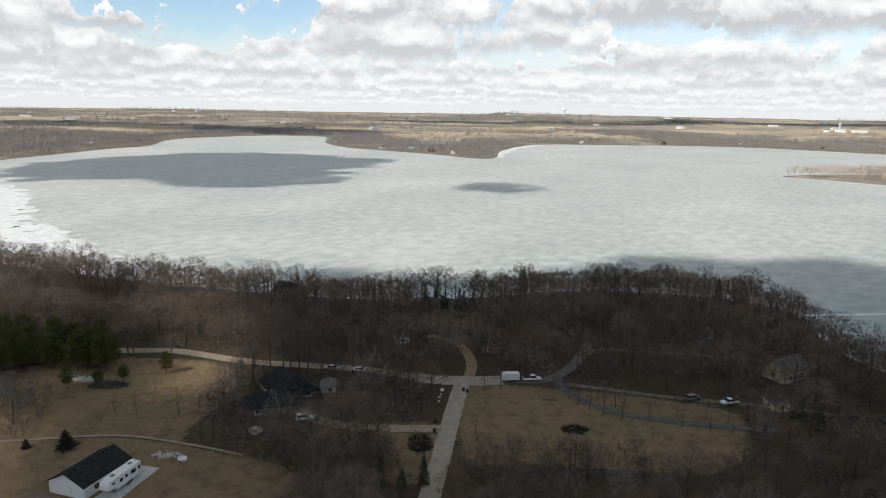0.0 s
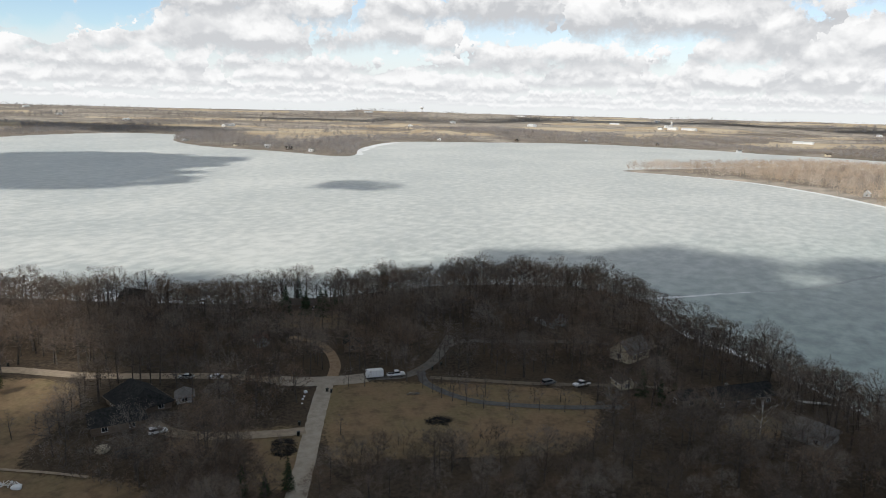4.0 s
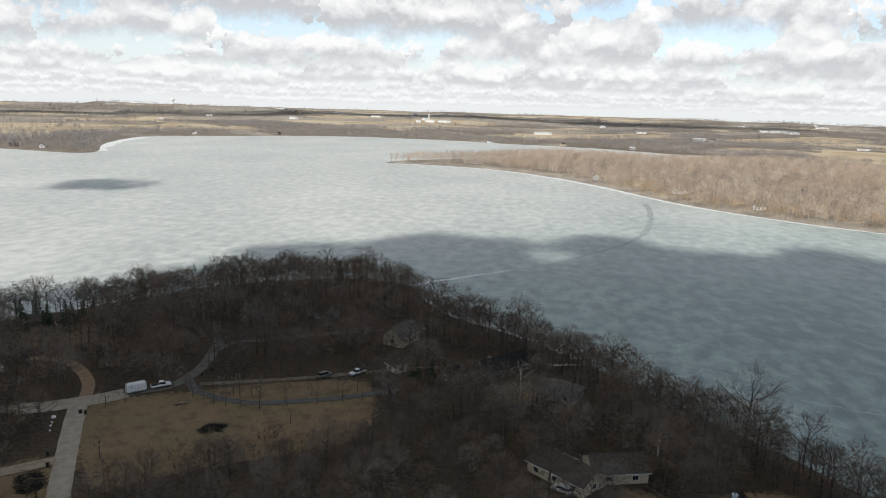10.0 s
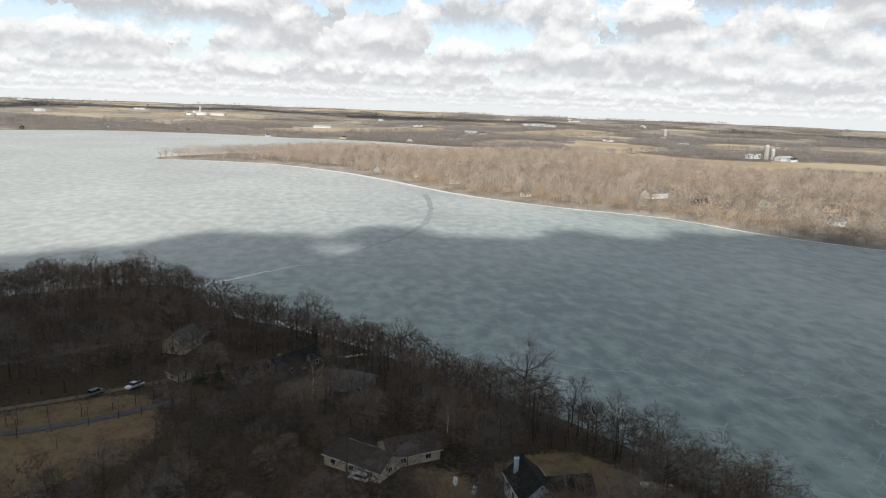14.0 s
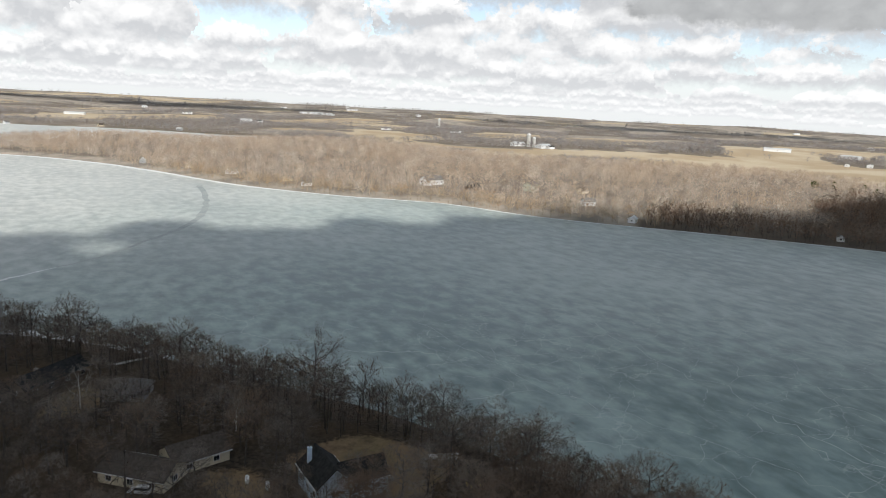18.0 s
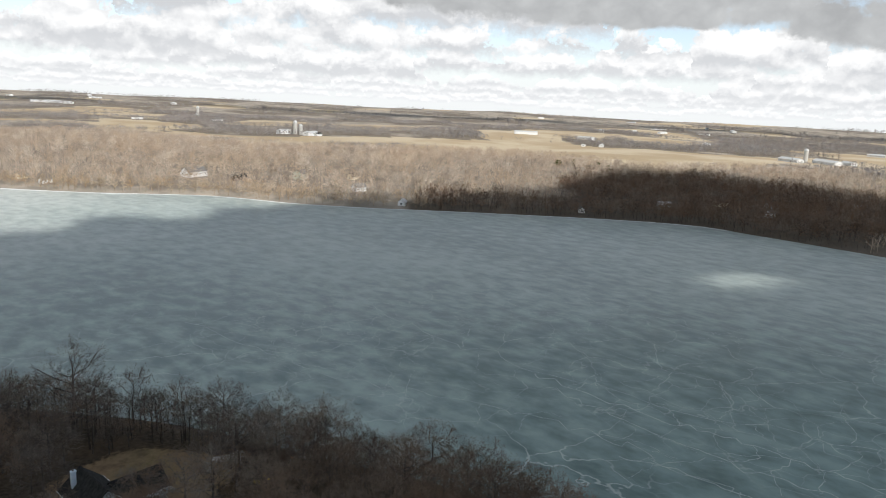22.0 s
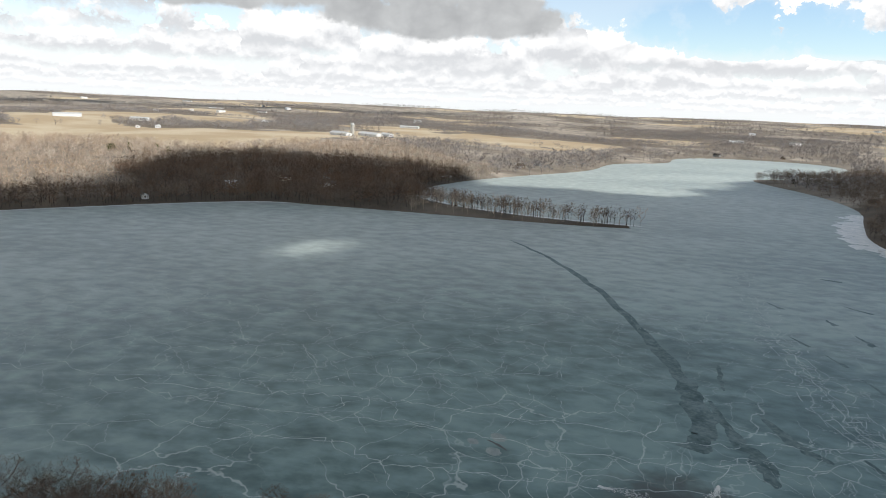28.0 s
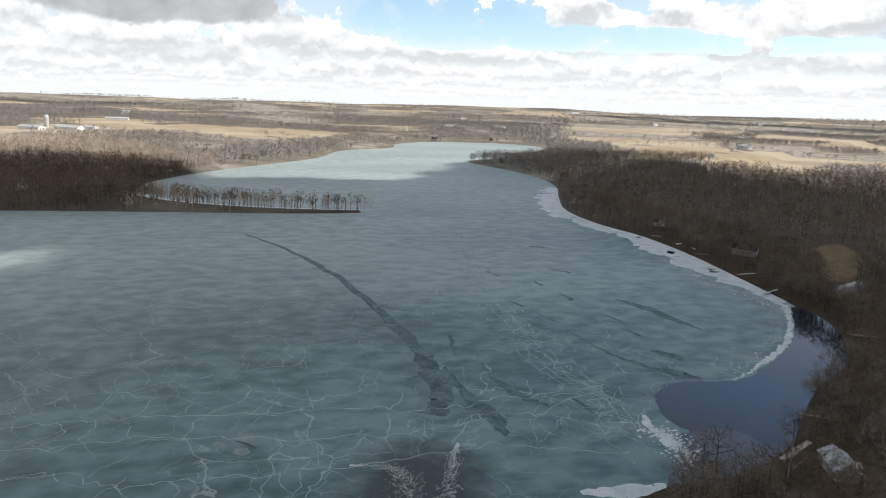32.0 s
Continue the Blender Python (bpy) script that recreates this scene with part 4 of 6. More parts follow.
    CLEAR.append((x, y, 0.5 * math.hypot(w, d) * 0.95 + 1.0))
    return h


# ---- houses on the near peninsula ----
house("garage", -79.3, 148, -18, 9.8, 14, 3.0, 2.4, "white", "dark", "white-sided garage with a dark shingle roof beside a lawn", 2, door=[(-1.2, 5.0, 2.4)], over=0.45)
L = house("house", -45, 199, 35, 12, 15, 2.8, 4.0, "brown", "dark", "low brown house with a sweeping dark shingle roof among trees", 2, hip=3.5, over=0.8)
house("house", -48, 187, -72, 9, 13, 2.8, 2.6, "brown", "dark", "brown garage wing with a dark hipped roof", 2, hip=3.0, over=0.7)
house("garden_shed", -33, 201, 10, 4.5, 5, 2.2, 1.6, "grey", "grey", "small open-sided garden shelter with a grey roof", 1, hip=2.0)
house("house", 97, 254, 20, 8, 11, 3.0, 3.2, "grey", "brown", "small grey gabled house hidden among bare trees", 2)
house("house", 113, 217, -60, 8, 12, 3.6, 3.4, "cream", "grey", "cream gabled house with a pale grey roof among bare trees", 2)
house("house", 128, 177, 96, 8.5, 22, 3.0, 2.4, "brown", "dark", "long low dark-roofed house with a cream end wall", 4, chimney=(1, 3, 2.6))
house("garage", 112, 178, 96, 6, 7, 2.6, 1.8, "brown", "dark", "small dark-roofed garage beside a long house", 1)
house("house", 134, 152, 30, 9, 11, 2.8, 2.4, "grey", "grey", "grey hip-roofed house deep in bare woods", 2, hip=3.0)
house("garden_shed", -13.7, 247, 12, 4.5, 6, 2.4, 1.8, "white", "rust", "small white shed with a rust-red roof in a clearing", 1)
house("garden_shed", 18, 238, -5, 6, 7.5, 3.0, 2.2, "brown", "dark", "dark-stained shed beside the dirt drive", 1)
house("garden_shed", 99, 193, 5, 4.5, 6, 2.4, 1.4, "cream", "brown", "small cream shed beside a lane", 1)
house("house", 104, 114, 12, 9, 16, 3.0, 2.3, "cream", "brown", "cream house with a wide brown shingle roof", 3)
house("house", 115.5, 110, 68, 9, 13, 3.0, 2.6, "cream", "brown", "cream garage wing with a brown roof and white fascia", 2, door=[(0, 4.8, 2.3)])
house("house", 119, 76, -35, 8, 12, 5.2, 3.4, "blue", "dark", "pale blue two-storey house with black shingle roofs", 3, chimney=(-2.5, 3.2, 4.6))
house("house", 124, 70, 55, 7, 10, 4.6, 3.0, "blue", "dark", "pale blue gabled wing with a black roof", 2)
house("house", 1, 291, 80, 7, 15, 2.8, 1.6, "brown", "brown", "low brown lakeside house among dark spruces", 3)
house("house", -67, 304, 60, 9, 12, 4.4, 3.4, "brown", "dark", "dark gabled lakeside house behind bare trees", 2)
house("house", 20, -188, 30, 6, 11, 2.8, 1.6, "grey", "metal", "small lakeside cabin with a pale metal roof", 2)
house("house", 6, -196, 20, 9, 12, 2.8, 2.4, "brown", "brown", "brown-roofed lakeside house among bare trees", 2)
house("house", 4, -262, 15, 8, 12, 3.0, 2.4, "grey", "dark", "grey lakeside house by the outlet", 2)

# ---- houses and farms across the lake ----
house("house", 668, 313, 70, 12, 24, 5.5, 4.0, "white", "grey", "large pale house on the wooded far shore", 4)
house("house", 664, 264, 85, 9, 18, 3.2, 2.5, "brown", "dark", "long brown house on the wooded far shore", 3)
house("house", 690, 211, 80, 10, 15, 6.0, 3.0, "green", "grey", "sage green two-storey house among bare trees", 3)
house("boathouse", 585, 90, 85, 6, 8, 3.5, 2.0, "white", "metal", "white boathouse at the water's edge", 2)
house("boathouse", 606, -62, 90, 5, 7, 3.2, 1.8, "white", "grey", "small white boathouse at the water's edge", 1)
house("house", 575, 405, 75, 6, 9, 3.4, 2.2, "white", "grey", "white cottage on the far shore", 2)
house("house", 592, 440, 75, 6, 8, 3.4, 2.2, "cream", "grey", "pale cottage on the far shore", 2)
house("house", 700, -250, 40, 8, 12, 4, 2.4, "grey", "grey", "grey cottage in dark woods on the point", 2)
house("house", 640, -230, 40, 7, 10, 3.6, 2.4, "white", "grey", "pale cottage near the wooded point", 2)

# ---- features of the ice ----
SNOW = surface("shore_snow", ((0.56, 0.59, 0.60), (0.78, 0.78, 0.77)), 0.15, 0.8, bump=0.3)
CRACK = surface("white_crack", ((0.28, 0.345, 0.345), (0.48, 0.53, 0.525)), 0.2, 0.7)
BLACK_ICE = surface("clear_black_ice", ((0.042, 0.082, 0.087), (0.17, 0.225, 0.225)), 0.16, 0.6, spec=0.15, fine=5.0, spread=(0.34, 0.66))
SLUSH = surface("dark_slush", ((0.035, 0.036, 0.034), (0.075, 0.08, 0.078)), 0.3, 0.35, bump=0.2)


def outlet_water():
    """Clear dark water that turns brown with silt towards the stream bed at the shallow end."""
    m = bpy.data.materials.new("open_water")
    m.use_nodes = True
    g = Graph(m.node_tree)
    at = g.n("ShaderNodeNewGeometry").outputs["Position"]
    y = g.n("ShaderNodeSeparateXYZ", {0: at}).outputs[1]
    deep = g.mix(g.noise(at, 0.04, 3.0), (0.012, 0.016, 0.030), (0.024, 0.027, 0.042))
    silt = g.ramp(g.math("ADD", y, g.math("MULTIPLY", g.noise(at, 0.06, 3.0), 40.0)), -212.0, -148.0)
    col = g.mix(g.math("MULTIPLY", silt, 0.9), deep, (0.105, 0.088, 0.07))
    p = g.n("ShaderNodeBsdfPrincipled", {"Base Color": col, "Roughness": g.ramp(silt, 0, 1, 0.04, 0.2), "Specular IOR Level": g.ramp(silt, 0, 1, 0.5, 0.12)})
    g.n("ShaderNodeOutputMaterial", {0: p.outputs[0]})
    return m


WATER = outlet_water()
SILT = surface("silty_shallows", ((0.085, 0.07, 0.055), (0.12, 0.10, 0.08)), 0.05, 0.12, spec=0.4)


def sheet(points, lift, material, name, label, category, ragged=0.6, steps=5, seed=0, closed_smooth=True):
    """A thin flat patch on the lake with a ragged outline."""
    rnd = np.random.RandomState(seed)
    line = smooth(points, steps) if closed_smooth else np.array(points, float)
    line = line + rnd.normal(0, ragged, line.shape)
    bm = bmesh.new()
    vs = [bm.verts.new((px, py, lift)) for px, py in line]
    face = bm.faces.new(vs)
    if face.normal.z < 0 or sum((line[i - 1][0] * line[i][1] - line[i][0] * line[i - 1][1]) for i in range(len(line))) < 0:
        face.normal_flip()
    bmesh.ops.triangulate(bm, faces=[face])
    return tagged(part(name, bm, material), label, category, kind="structure")


def streak_line(points, width, lift, material, name, label, category, ragged=0.3, wander=0.0, seed=0, steps=8):
    rnd = np.random.RandomState(seed)
    line = smooth(points, steps, closed=False)
    if wander:
        line = line + rnd.normal(0, wander, line.shape)
        line = smooth(line, 2, closed=False)
    n = len(line)
    w = np.interp(np.linspace(0, 1, n), np.linspace(0, 1, len(width)), width) if np.ndim(width) else np.full(n, width)
    t = np.gradient(line, axis=0)
    t /= np.linalg.norm(t, axis=1, keepdims=True) + 1e-9
    nrm = np.stack([-t[:, 1], t[:, 0]], 1)
    rough = [np.convolve(rnd.uniform(-1, 1, n + 8), np.hanning(7) / 3.0, "same")[4:n + 4] * 1.5 + rnd.uniform(-0.25, 0.25, n) for _ in (0, 1)]
    a = line + nrm * (0.5 * w * (1 + ragged * rough[0]))[:, None]
    b = line - nrm * (0.5 * w * (1 + ragged * rough[1]))[:, None]
    v = np.concatenate([np.c_[a, np.full(n, lift)], np.c_[line, np.full(n, lift + 0.03)], np.c_[b, np.full(n, lift)]])
    f = []
    for i in range(n - 1):
        f += [(i, i + 1, n + i + 1), (i, n + i + 1, n + i), (n + i, n + i + 1, 2 * n + i + 1), (n + i, 2 * n + i + 1, 2 * n + i)]
    return v, np.array(f)[:, ::-1], (name, label, category, material)


def lay_line(*args, **kw):
    v, f, (name, label, category, material) = streak_line(*args, **kw)
    return tagged(new(name, tri_mesh(name, v, f, material, True)), label, category, kind="structure")


# the pressure ridge that leaves the wooded point and its refrozen tail
lay_line([(157, 299), (172, 301), (187, 302), (205, 304), (228, 306)], (3.6, 2.6, 2.0, 1.6, 0.8), 0.03, SNOW, "pressure_ridge", "white broken pressure ridge across the ice", "ice ridge", 0.5, 0.3, 1)
lay_line([(228, 306), (261, 310), (301, 324), (348, 341), (401, 374), (454, 421), (518, 488)], (1.0, 2.2, 3, 4, 5, 5, 5), 0.02, surface("refrozen_track", ((0.22, 0.25, 0.25), (0.32, 0.345, 0.34)), 0.1, 0.5),
         "refrozen_crack", "darker refrozen crack curving over grey ice", "ice crack", 0.3, 0.4, 2)
lay_line([(380, -264), (342, -259.5), (279, -243), (217, -217), (168, -192), (143, -177), (125, -162), (116, -148)], (1.0, 2.5, 3.5, 4.2, 5.0, 7.0, 9.0, 7.0), 0.02, BLACK_ICE,
         "dark_lead", "dark refrozen lead winding through grey ice", "ice crack", 0.4, 0.35, 3, 7)
for k, (pts, wid) in enumerate((([(124, -184), (107, -177), (95, -175.7)], (0.8, 4, 1.5)), ([(93, -186), (83, -182)], (0.6, 3)), ([(135, -300), (119, -297), (103, -289), (88, -284)], (1, 6, 5, 0.6)),
                               ([(128, -243), (103, -231), (86, -228), (78, -229)], (0.6, 2, 3, 2)), ([(93, -245), (80, -245)], (2, 6)), ([(84, -232), (76, -229), (66, -229)], (2, 6, 3)),
                               ([(159, -207), (150, -198), (141, -189)], (0.7, 2, 0.6)), ([(137, -178), (117, -165), (102.5, -158.5), (95, -152)], (1, 4, 5, 3.4)), ([(160, -290), (148, -284)], (0.5, 3)),
                               ([(190, -330), (176, -330)], (0.5, 3)), ([(170, -262), (158, -258)], (0.4, 2)), ([(150, -255), (138, -250)], (0.4, 2)), ([(210, -300), (198, -296)], (0.4, 2.5)), ([(130, -275), (117, -270)], (0.5, 2.2)),
                               ([(232, -372), (222, -378)], (0.5, 4)), ([(180, -300), (172, -296)], (0.5, 3)), ([(112, -262), (104, -258)], (0.5, 2.5)))):
    lay_line(pts, wid, 0.02 + 0.001 * k, BLACK_ICE, "dark_lead", "short dark patch of clear ice", "ice crack", 0.4, 0.2, 20 + k, 8)
lay_line([(386, -383), (355, -394), (324, -411), (285, -440), (240, -474)], (1.2, 0.9, 0.8, 0.9, 1.0), 0.025, CRACK, "white_crack", "long pale crack from the spit to the far shore", "ice crack", 0.4, 0.5, 5)


def crack_web(points, spread, count, width, seed, reach):
    """A main crack with forks: one mesh."""
    rnd = np.random.RandomState(seed)
    main = smooth(points, 6, closed=False)
    pieces = [streak_line(points, width, 0.026, CRACK, "", "", "", 0.3, spread * 0.12, seed)[:2]]
    for _ in range(count):
        i = rnd.randint(1, len(main) - 1)
        p = main[i]
        ahead = main[i + 1] - main[i - 1]
        a = math.atan2(ahead[1], ahead[0]) + rnd.choice((-1, 1)) * rnd.uniform(0.5, 1.7)
        pts = [p]
        for _ in range(rnd.randint(3, 6)):
            a += rnd.normal(0, 0.45)
            pts.append(pts[-1] + reach * rnd.uniform(0.5, 1.2) * np.array([math.cos(a), math.sin(a)]))
        pieces.append(streak_line(pts, (width * 0.8, width * 0.25), 0.024, CRACK, "", "", "", 0.5, reach * 0.05, rnd.randint(9999), 4)[:2])
    v, f = gather(pieces)
    return tagged(new("crack_web", tri_mesh("crack_web", v, f, CRACK, True)), "branching white cracks in dark teal ice", "ice cracks", kind="stuff")


crack_web([(325, -430), (252, -339), (189, -272), (145, -235), (113, -209), (91, -197), (74, -185), (65, -179)], 6, 30, 0.16, 71, 4)


def crack_cells(points, half, cell, width, keep, seed):
    """A band of polygonal cracks: jittered honeycomb edges along a line; one mesh."""
    rnd = np.random.RandomState(seed)
    line = smooth(points, 10, closed=False)
    run = np.concatenate([[0], np.cumsum(np.linalg.norm(np.diff(line, axis=0), axis=1))])
    nodes, links = {}, []
    rows, cols = int(half * 2 / (cell * 0.9)) + 1, int(run[-1] / (cell * 0.87)) + 1
    for i in range(cols):
        for j in range(rows):
            u = i * cell * 0.87
            v = -half + j * cell * 0.9 + (cell * 0.3 if (i + j) % 2 else 0)
            p = np.array([np.interp(u, run, line[:, 0]), np.interp(u, run, line[:, 1])])
            q = np.array([np.interp(u + 2, run, line[:, 0]), np.interp(u + 2, run, line[:, 1])]) - p
            q /= np.linalg.norm(q) + 1e-9
            nodes[i, j] = p + np.array([-q[1], q[0]]) * v + rnd.normal(0, cell * 0.2, 2)
            fade = keep * math.exp(-(v / half) ** 2 * 1.3)
            if i and rnd.rand() < fade:
                links.append(((i - 1, j), (i, j)))
            if j and (i + j) % 2 and rnd.rand() < fade:
                links.append(((i, j - 1), (i, j)))
    pieces = []
    for a, b in links:
        a, b = nodes[a], nodes[b]
        m = (a + b) / 2 + rnd.normal(0, cell * 0.08, 2)
        w = width * rnd.uniform(0.5, 1.3)
        pieces.append(streak_line([a, m, b], (w, w * 0.8), 0.028, CRACK, "", "", "", 0.5, 0, rnd.randint(9999), 3)[:2])
    v, f = gather(pieces)
    return tagged(new("crack_web", tri_mesh("crack_web", v, f, CRACK, True)), "net of white polygonal cracks in teal ice", "ice cracks", kind="stuff")


crack_cells([(325, -430), (252, -339), (189, -272), (145, -235), (113, -209), (91, -197), (74, -185), (65, -179)], 10, 4.6, 0.34, 1.0, 171)
crack_cells([(113, -209), (91, -197), (74, -185), (65, -179)], 6, 2.6, 0.24, 0.9, 172)
crack_web([(226, -14), (202, -44), (190, -66), (175, -89), (153, -112), (138, -133), (118, -151), (109, -171), (98, -186), (86, -196)], 8, 18, 0.34, 72, 6)
crack_web([(214, -20), (192, -42), (173, -67), (157, -89), (132, -112), (111, -138), (102, -162), (88, -172), (70, -176)], 8, 16, 0.30, 73, 6)
crack_web([(172, -36), (160, -62), (144, -69), (135, -81), (119, -102), (104, -124), (93, -144), (79, -156), (63, -165)], 8, 14, 0.28, 77, 5)
crack_web([(101, -138), (106, -157), (94, -165), (93, -187)], 6, 8, 0.26, 78, 5)
crack_web([(300, 60), (262, 30), (232, -10), (205, -60), (190, -110), (170, -150)], 18, 22, 0.22, 74, 9)
crack_web([(250, 120), (225, 80), (205, 40), (196, -5), (178, -40), (160, -60)], 14, 22, 0.20, 75, 7)
crack_web([(330, -40), (290, -90), (262, -150), (230, -190), (190, -215)], 20, 18, 0.22, 76, 9)

# open water at the outlet, its silty shallows, rotten ice and drifted snow
POOL = [(76, -211), (73, -224), (60, -237), (57, -252), (56, -275), (57, -299), (65, -328), (70, -347), (66, -356), (50, -345), (38, -320), (30, -284), (32, -248), (30, -222), (28, -199), (35, -172), (44, -158), (51, -159), (51, -173), (55, -187), (67, -194)]
sheet(POOL, 0.03, WATER, "open_water", "dark blue open water at the lake outlet", "water", 0.5, 4, 81)
sheet([(53, -178), (58, -186), (50, -198), (40, -196), (33, -186), (36, -172), (46, -160), (52, -163)], 0.045, SILT, "shallow_water", "brown silty shallows at the edge of the outlet", "water", 0.5, 5, 82)
lay_line([(76, -211), (73, -224), (62, -236), (59, -250), (58, -272), (59, -297), (66, -326), (74, -350)], (0.1, 0.1, 0.2, 0.8, 2.6, 2.4, 1.6, 4), 0.06, SNOW, "rotten_ice", "white crumbling ice edge beside open water", "ice", 0.75, 0.4, 90, 20)
lay_line([(71, -190), (66, -184), (59, -179), (53, -176), (51, -172)], (0.6, 2.4, 3.6, 3.2, 1), 0.065, SNOW, "rotten_ice", "white crumbling ice edge beside open water", "ice", 0.8, 0.4, 91, 20)
lay_line([(64, -140), (56, -148), (50, -156)], (2, 6, 4), 0.065, SNOW, "rotten_ice", "white snow patch on the near shore ice", "ice", 0.28, 0.21, 92)
lay_line([(76, -352), (96, -377), (118, -398), (154, -431), (199, -463), (241, -483), (293, -526), (345, -600), (385, -660)], (7, 16, 28, 34, 28, 24, 34, 44, 12), 0.05, SNOW, "shore_ice", "white band of shore ice under the wooded bank", "ice", 0.55, 0.8, 95, 24)
lay_line([(-390, 640), (-330, 520), (-290, 465), (-251, 430), (-200, 384), (-161, 364), (-130, 346), (-95, 331), (-55, 320), (-20, 316)], (30, 40, 44, 40, 30, 22, 14, 9, 6, 3), 0.05, SNOW, "shore_ice", "white snow-covered shore ice below bare trees", "ice", 0.55, 0.8, 96, 20)
lay_line([(-640, 1010), (-590, 880), (-490, 740), (-390, 640)], (14, 24, 40, 30), 0.05, SNOW, "shore_ice", "broad white band of snow-covered shore ice", "ice", 0.5, 1.2, 97, 20)
lay_line([(152, 272), (152, 246), (158, 226), (164, 200), (167, 170)], (7, 9, 8, 5, 2), 0.05, SNOW, "shore_ice", "white shore ice behind bare trees", "ice", 0.28, 0.35, 98)
lay_line([(569, 100), (567, 173), (579, 260), (553, 360), (547, 470), (573, 600), (586, 707), (576, 823), (530, 905), (480, 960)], (1, 3, 3, 4, 6, 8, 9, 9, 7, 3), 0.05, SNOW, "shore_ice", "thin white rim of shore ice", "ice", 0.28, 0.35, 99)
lay_line([(560, -192), (585, -150), (590, -80), (580, 35), (571, 100)], (3, 3, 2, 2, 2), 0.05, SNOW, "shore_ice", "thin white rim of shore ice", "ice", 0.28, 0.35, 100)
lay_line([(98, 1262), (127, 1463), (180, 1620), (231, 1715)], (14, 34, 40, 20), 0.05, SNOW, "shore_ice", "bright snow along the sandy point", "ice", 0.28, 0.90, 101)
lay_line([(583, -300), (531, -306), (481, -329), (442, -355), (397, -397)], (5, 6, 5, 5, 3), 0.05, SNOW, "shore_ice", "white snow along the wooded spit", "ice", 0.28, 0.28, 102)


def speckle(points, n, size, seed, lift=0.06, width=(0.6, 6.0), label="white crumbs of broken ice on dark slush"):
    """Loose white crumbs of ice: stuff."""
    rnd = np.random.RandomState(seed)
    line = smooth(points, 10, closed=False)
    w = np.linspace(*width, len(line))
    k = rnd.randint(len(line), size=n)
    c = line[k] + rnd.normal(0, 1, (n, 2)) * w[k][:, None] * 0.45
    a0 = rnd.uniform(0, 6.28, n)
    s = size * rnd.uniform(0.3, 1.0, n)
    v = np.stack([np.stack([c[:, 0] + s * np.cos(a0 + t), c[:, 1] + s * np.sin(a0 + t), np.full(n, lift)], 1) for t in (0, 1.7, 3.2, 4.6)] + [np.c_[c, np.full(n, lift + 0.08)]], 1).reshape(-1, 3)
    b = np.arange(n)[:, None] * 5
    f = np.concatenate([np.concatenate([b + i, b + (i + 1) % 4, b + 4], 1) for i in range(4)])
    return tagged(new("ice_crumbs", tri_mesh("ice_crumbs", v, f, SNOW)), label, "ice", kind="stuff")


speckle([(100, -139), (97, -134), (92, -126), (86, -118), (80, -110)], 1000, 0.2, 104, width=(0.4, 4.5))
speckle([(78, -342), (103, -362), (131, -386), (172, -430), (232, -472), (306, -536)], 260, 0.7, 106, width=(4, 15), label="loose white floes off the shore ice")
speckle([(63, -246), (63, -275), (65, -303), (73, -335)], 140, 0.5, 107, width=(3, 5), label="loose white floes at the edge of open water")
speckle([(66, -181), (60, -184), (55, -178), (52, -172)], 260, 0.6, 108, width=(5, 6), label="loose white floes at the edge of open water")
speckle([(-330, 520), (-270, 445), (-205, 392), (-150, 362), (-95, 336)], 900, 2.0, 109, width=(40, 12), label="scattered patches of snow on the ice")
speckle([(112, -112), (104, -118), (97, -116), (90, -110)], 900, 0.2, 105)
for k, (hx, hy, r) in enumerate(((143, -103.5, 2.6), (137, -98, 2.4), (144, -96, 1.8))):
    sheet([(hx + r * math.cos(a), hy + r * 0.8 * math.sin(a)) for a in np.linspace(0, 6.28, 9)[:-1]], 0.03, surface("bleached_ice", ((0.20, 0.24, 0.235), (0.30, 0.335, 0.32)), 0.3, 0.7), "bleached_ice", "pale round patch of refrozen ice", "ice", 0.12, 4, 110 + k)
lay_line([(136, -101.5), (140, -101), (143, -100)], (0.3, 0.9, 0.3), 0.06, SLUSH, "dark_hole", "dark thawed hole in pale ice", "ice", 0.3, 0, 113)

POND = sheet([(61, -386), (59, -402), (55, -414), (50, -404), (53, -386), (55, -376)], 0.0, WATER, "marsh_pond", "small blue pond in an orange-brown marsh clearing", "water", 0.4, 5, 114)
POND.location.z = float(ground_height(np.array([56.0]), np.array([-395.0]))[0]) + 0.5
CLEAR.append((56, -395, 15))
CLEAR.append((55, -374, 11))

# ---- single trees and evergreens ----
def plant(name, proto, x, y, scale, label, category="tree", group="", turn=0.0):
    wood, twig = proto
    z = float(ground_height(np.array([x]), np.array([y]))[0])
    t = new(name, wood)
    t.matrix_basis = pose(x, y, z - 0.1, 0, 0, turn) @ Matrix.Scale(scale, 4)
    tagged(t, label, category, group)
    c = new("crown", twig)
    c.parent = t
    return t


def proto(tree, bark, twig):
    (wv, wf), (tv, tf) = tree
    return tri_mesh("trunk", wv, wf, bark), tri_mesh("crown", tv, tf, twig)


PINE = [proto(needle_tree(s, h, 12, 2.6, 0.25, True), BARK, NEEDLE_PINE) for s, h in ((1, 10), (2, 12), (3, 9))]
SPRUCE = [proto(needle_tree(s, h, 13, 2.5, 0.06), BARK, NEEDLE) for s, h in ((4, 9), (5, 12))]
rnd6 = random.Random(6)
for k in range(70):
    px, py = rnd6.uniform(-158, -106), rnd6.uniform(205, 240)
    if py < 205 + (px + 158) * 0.12 or py > 229 + (px + 158) * -0.06 + 6 or (px > -112 and py > 222):
        continue
    plant("pine_tree", PINE[k % 3], px, py, rnd6.uniform(1.0, 1.4), "dense olive-green pine in a small grove", "tree", "pines of the grove", rnd6.uniform(0, 360))
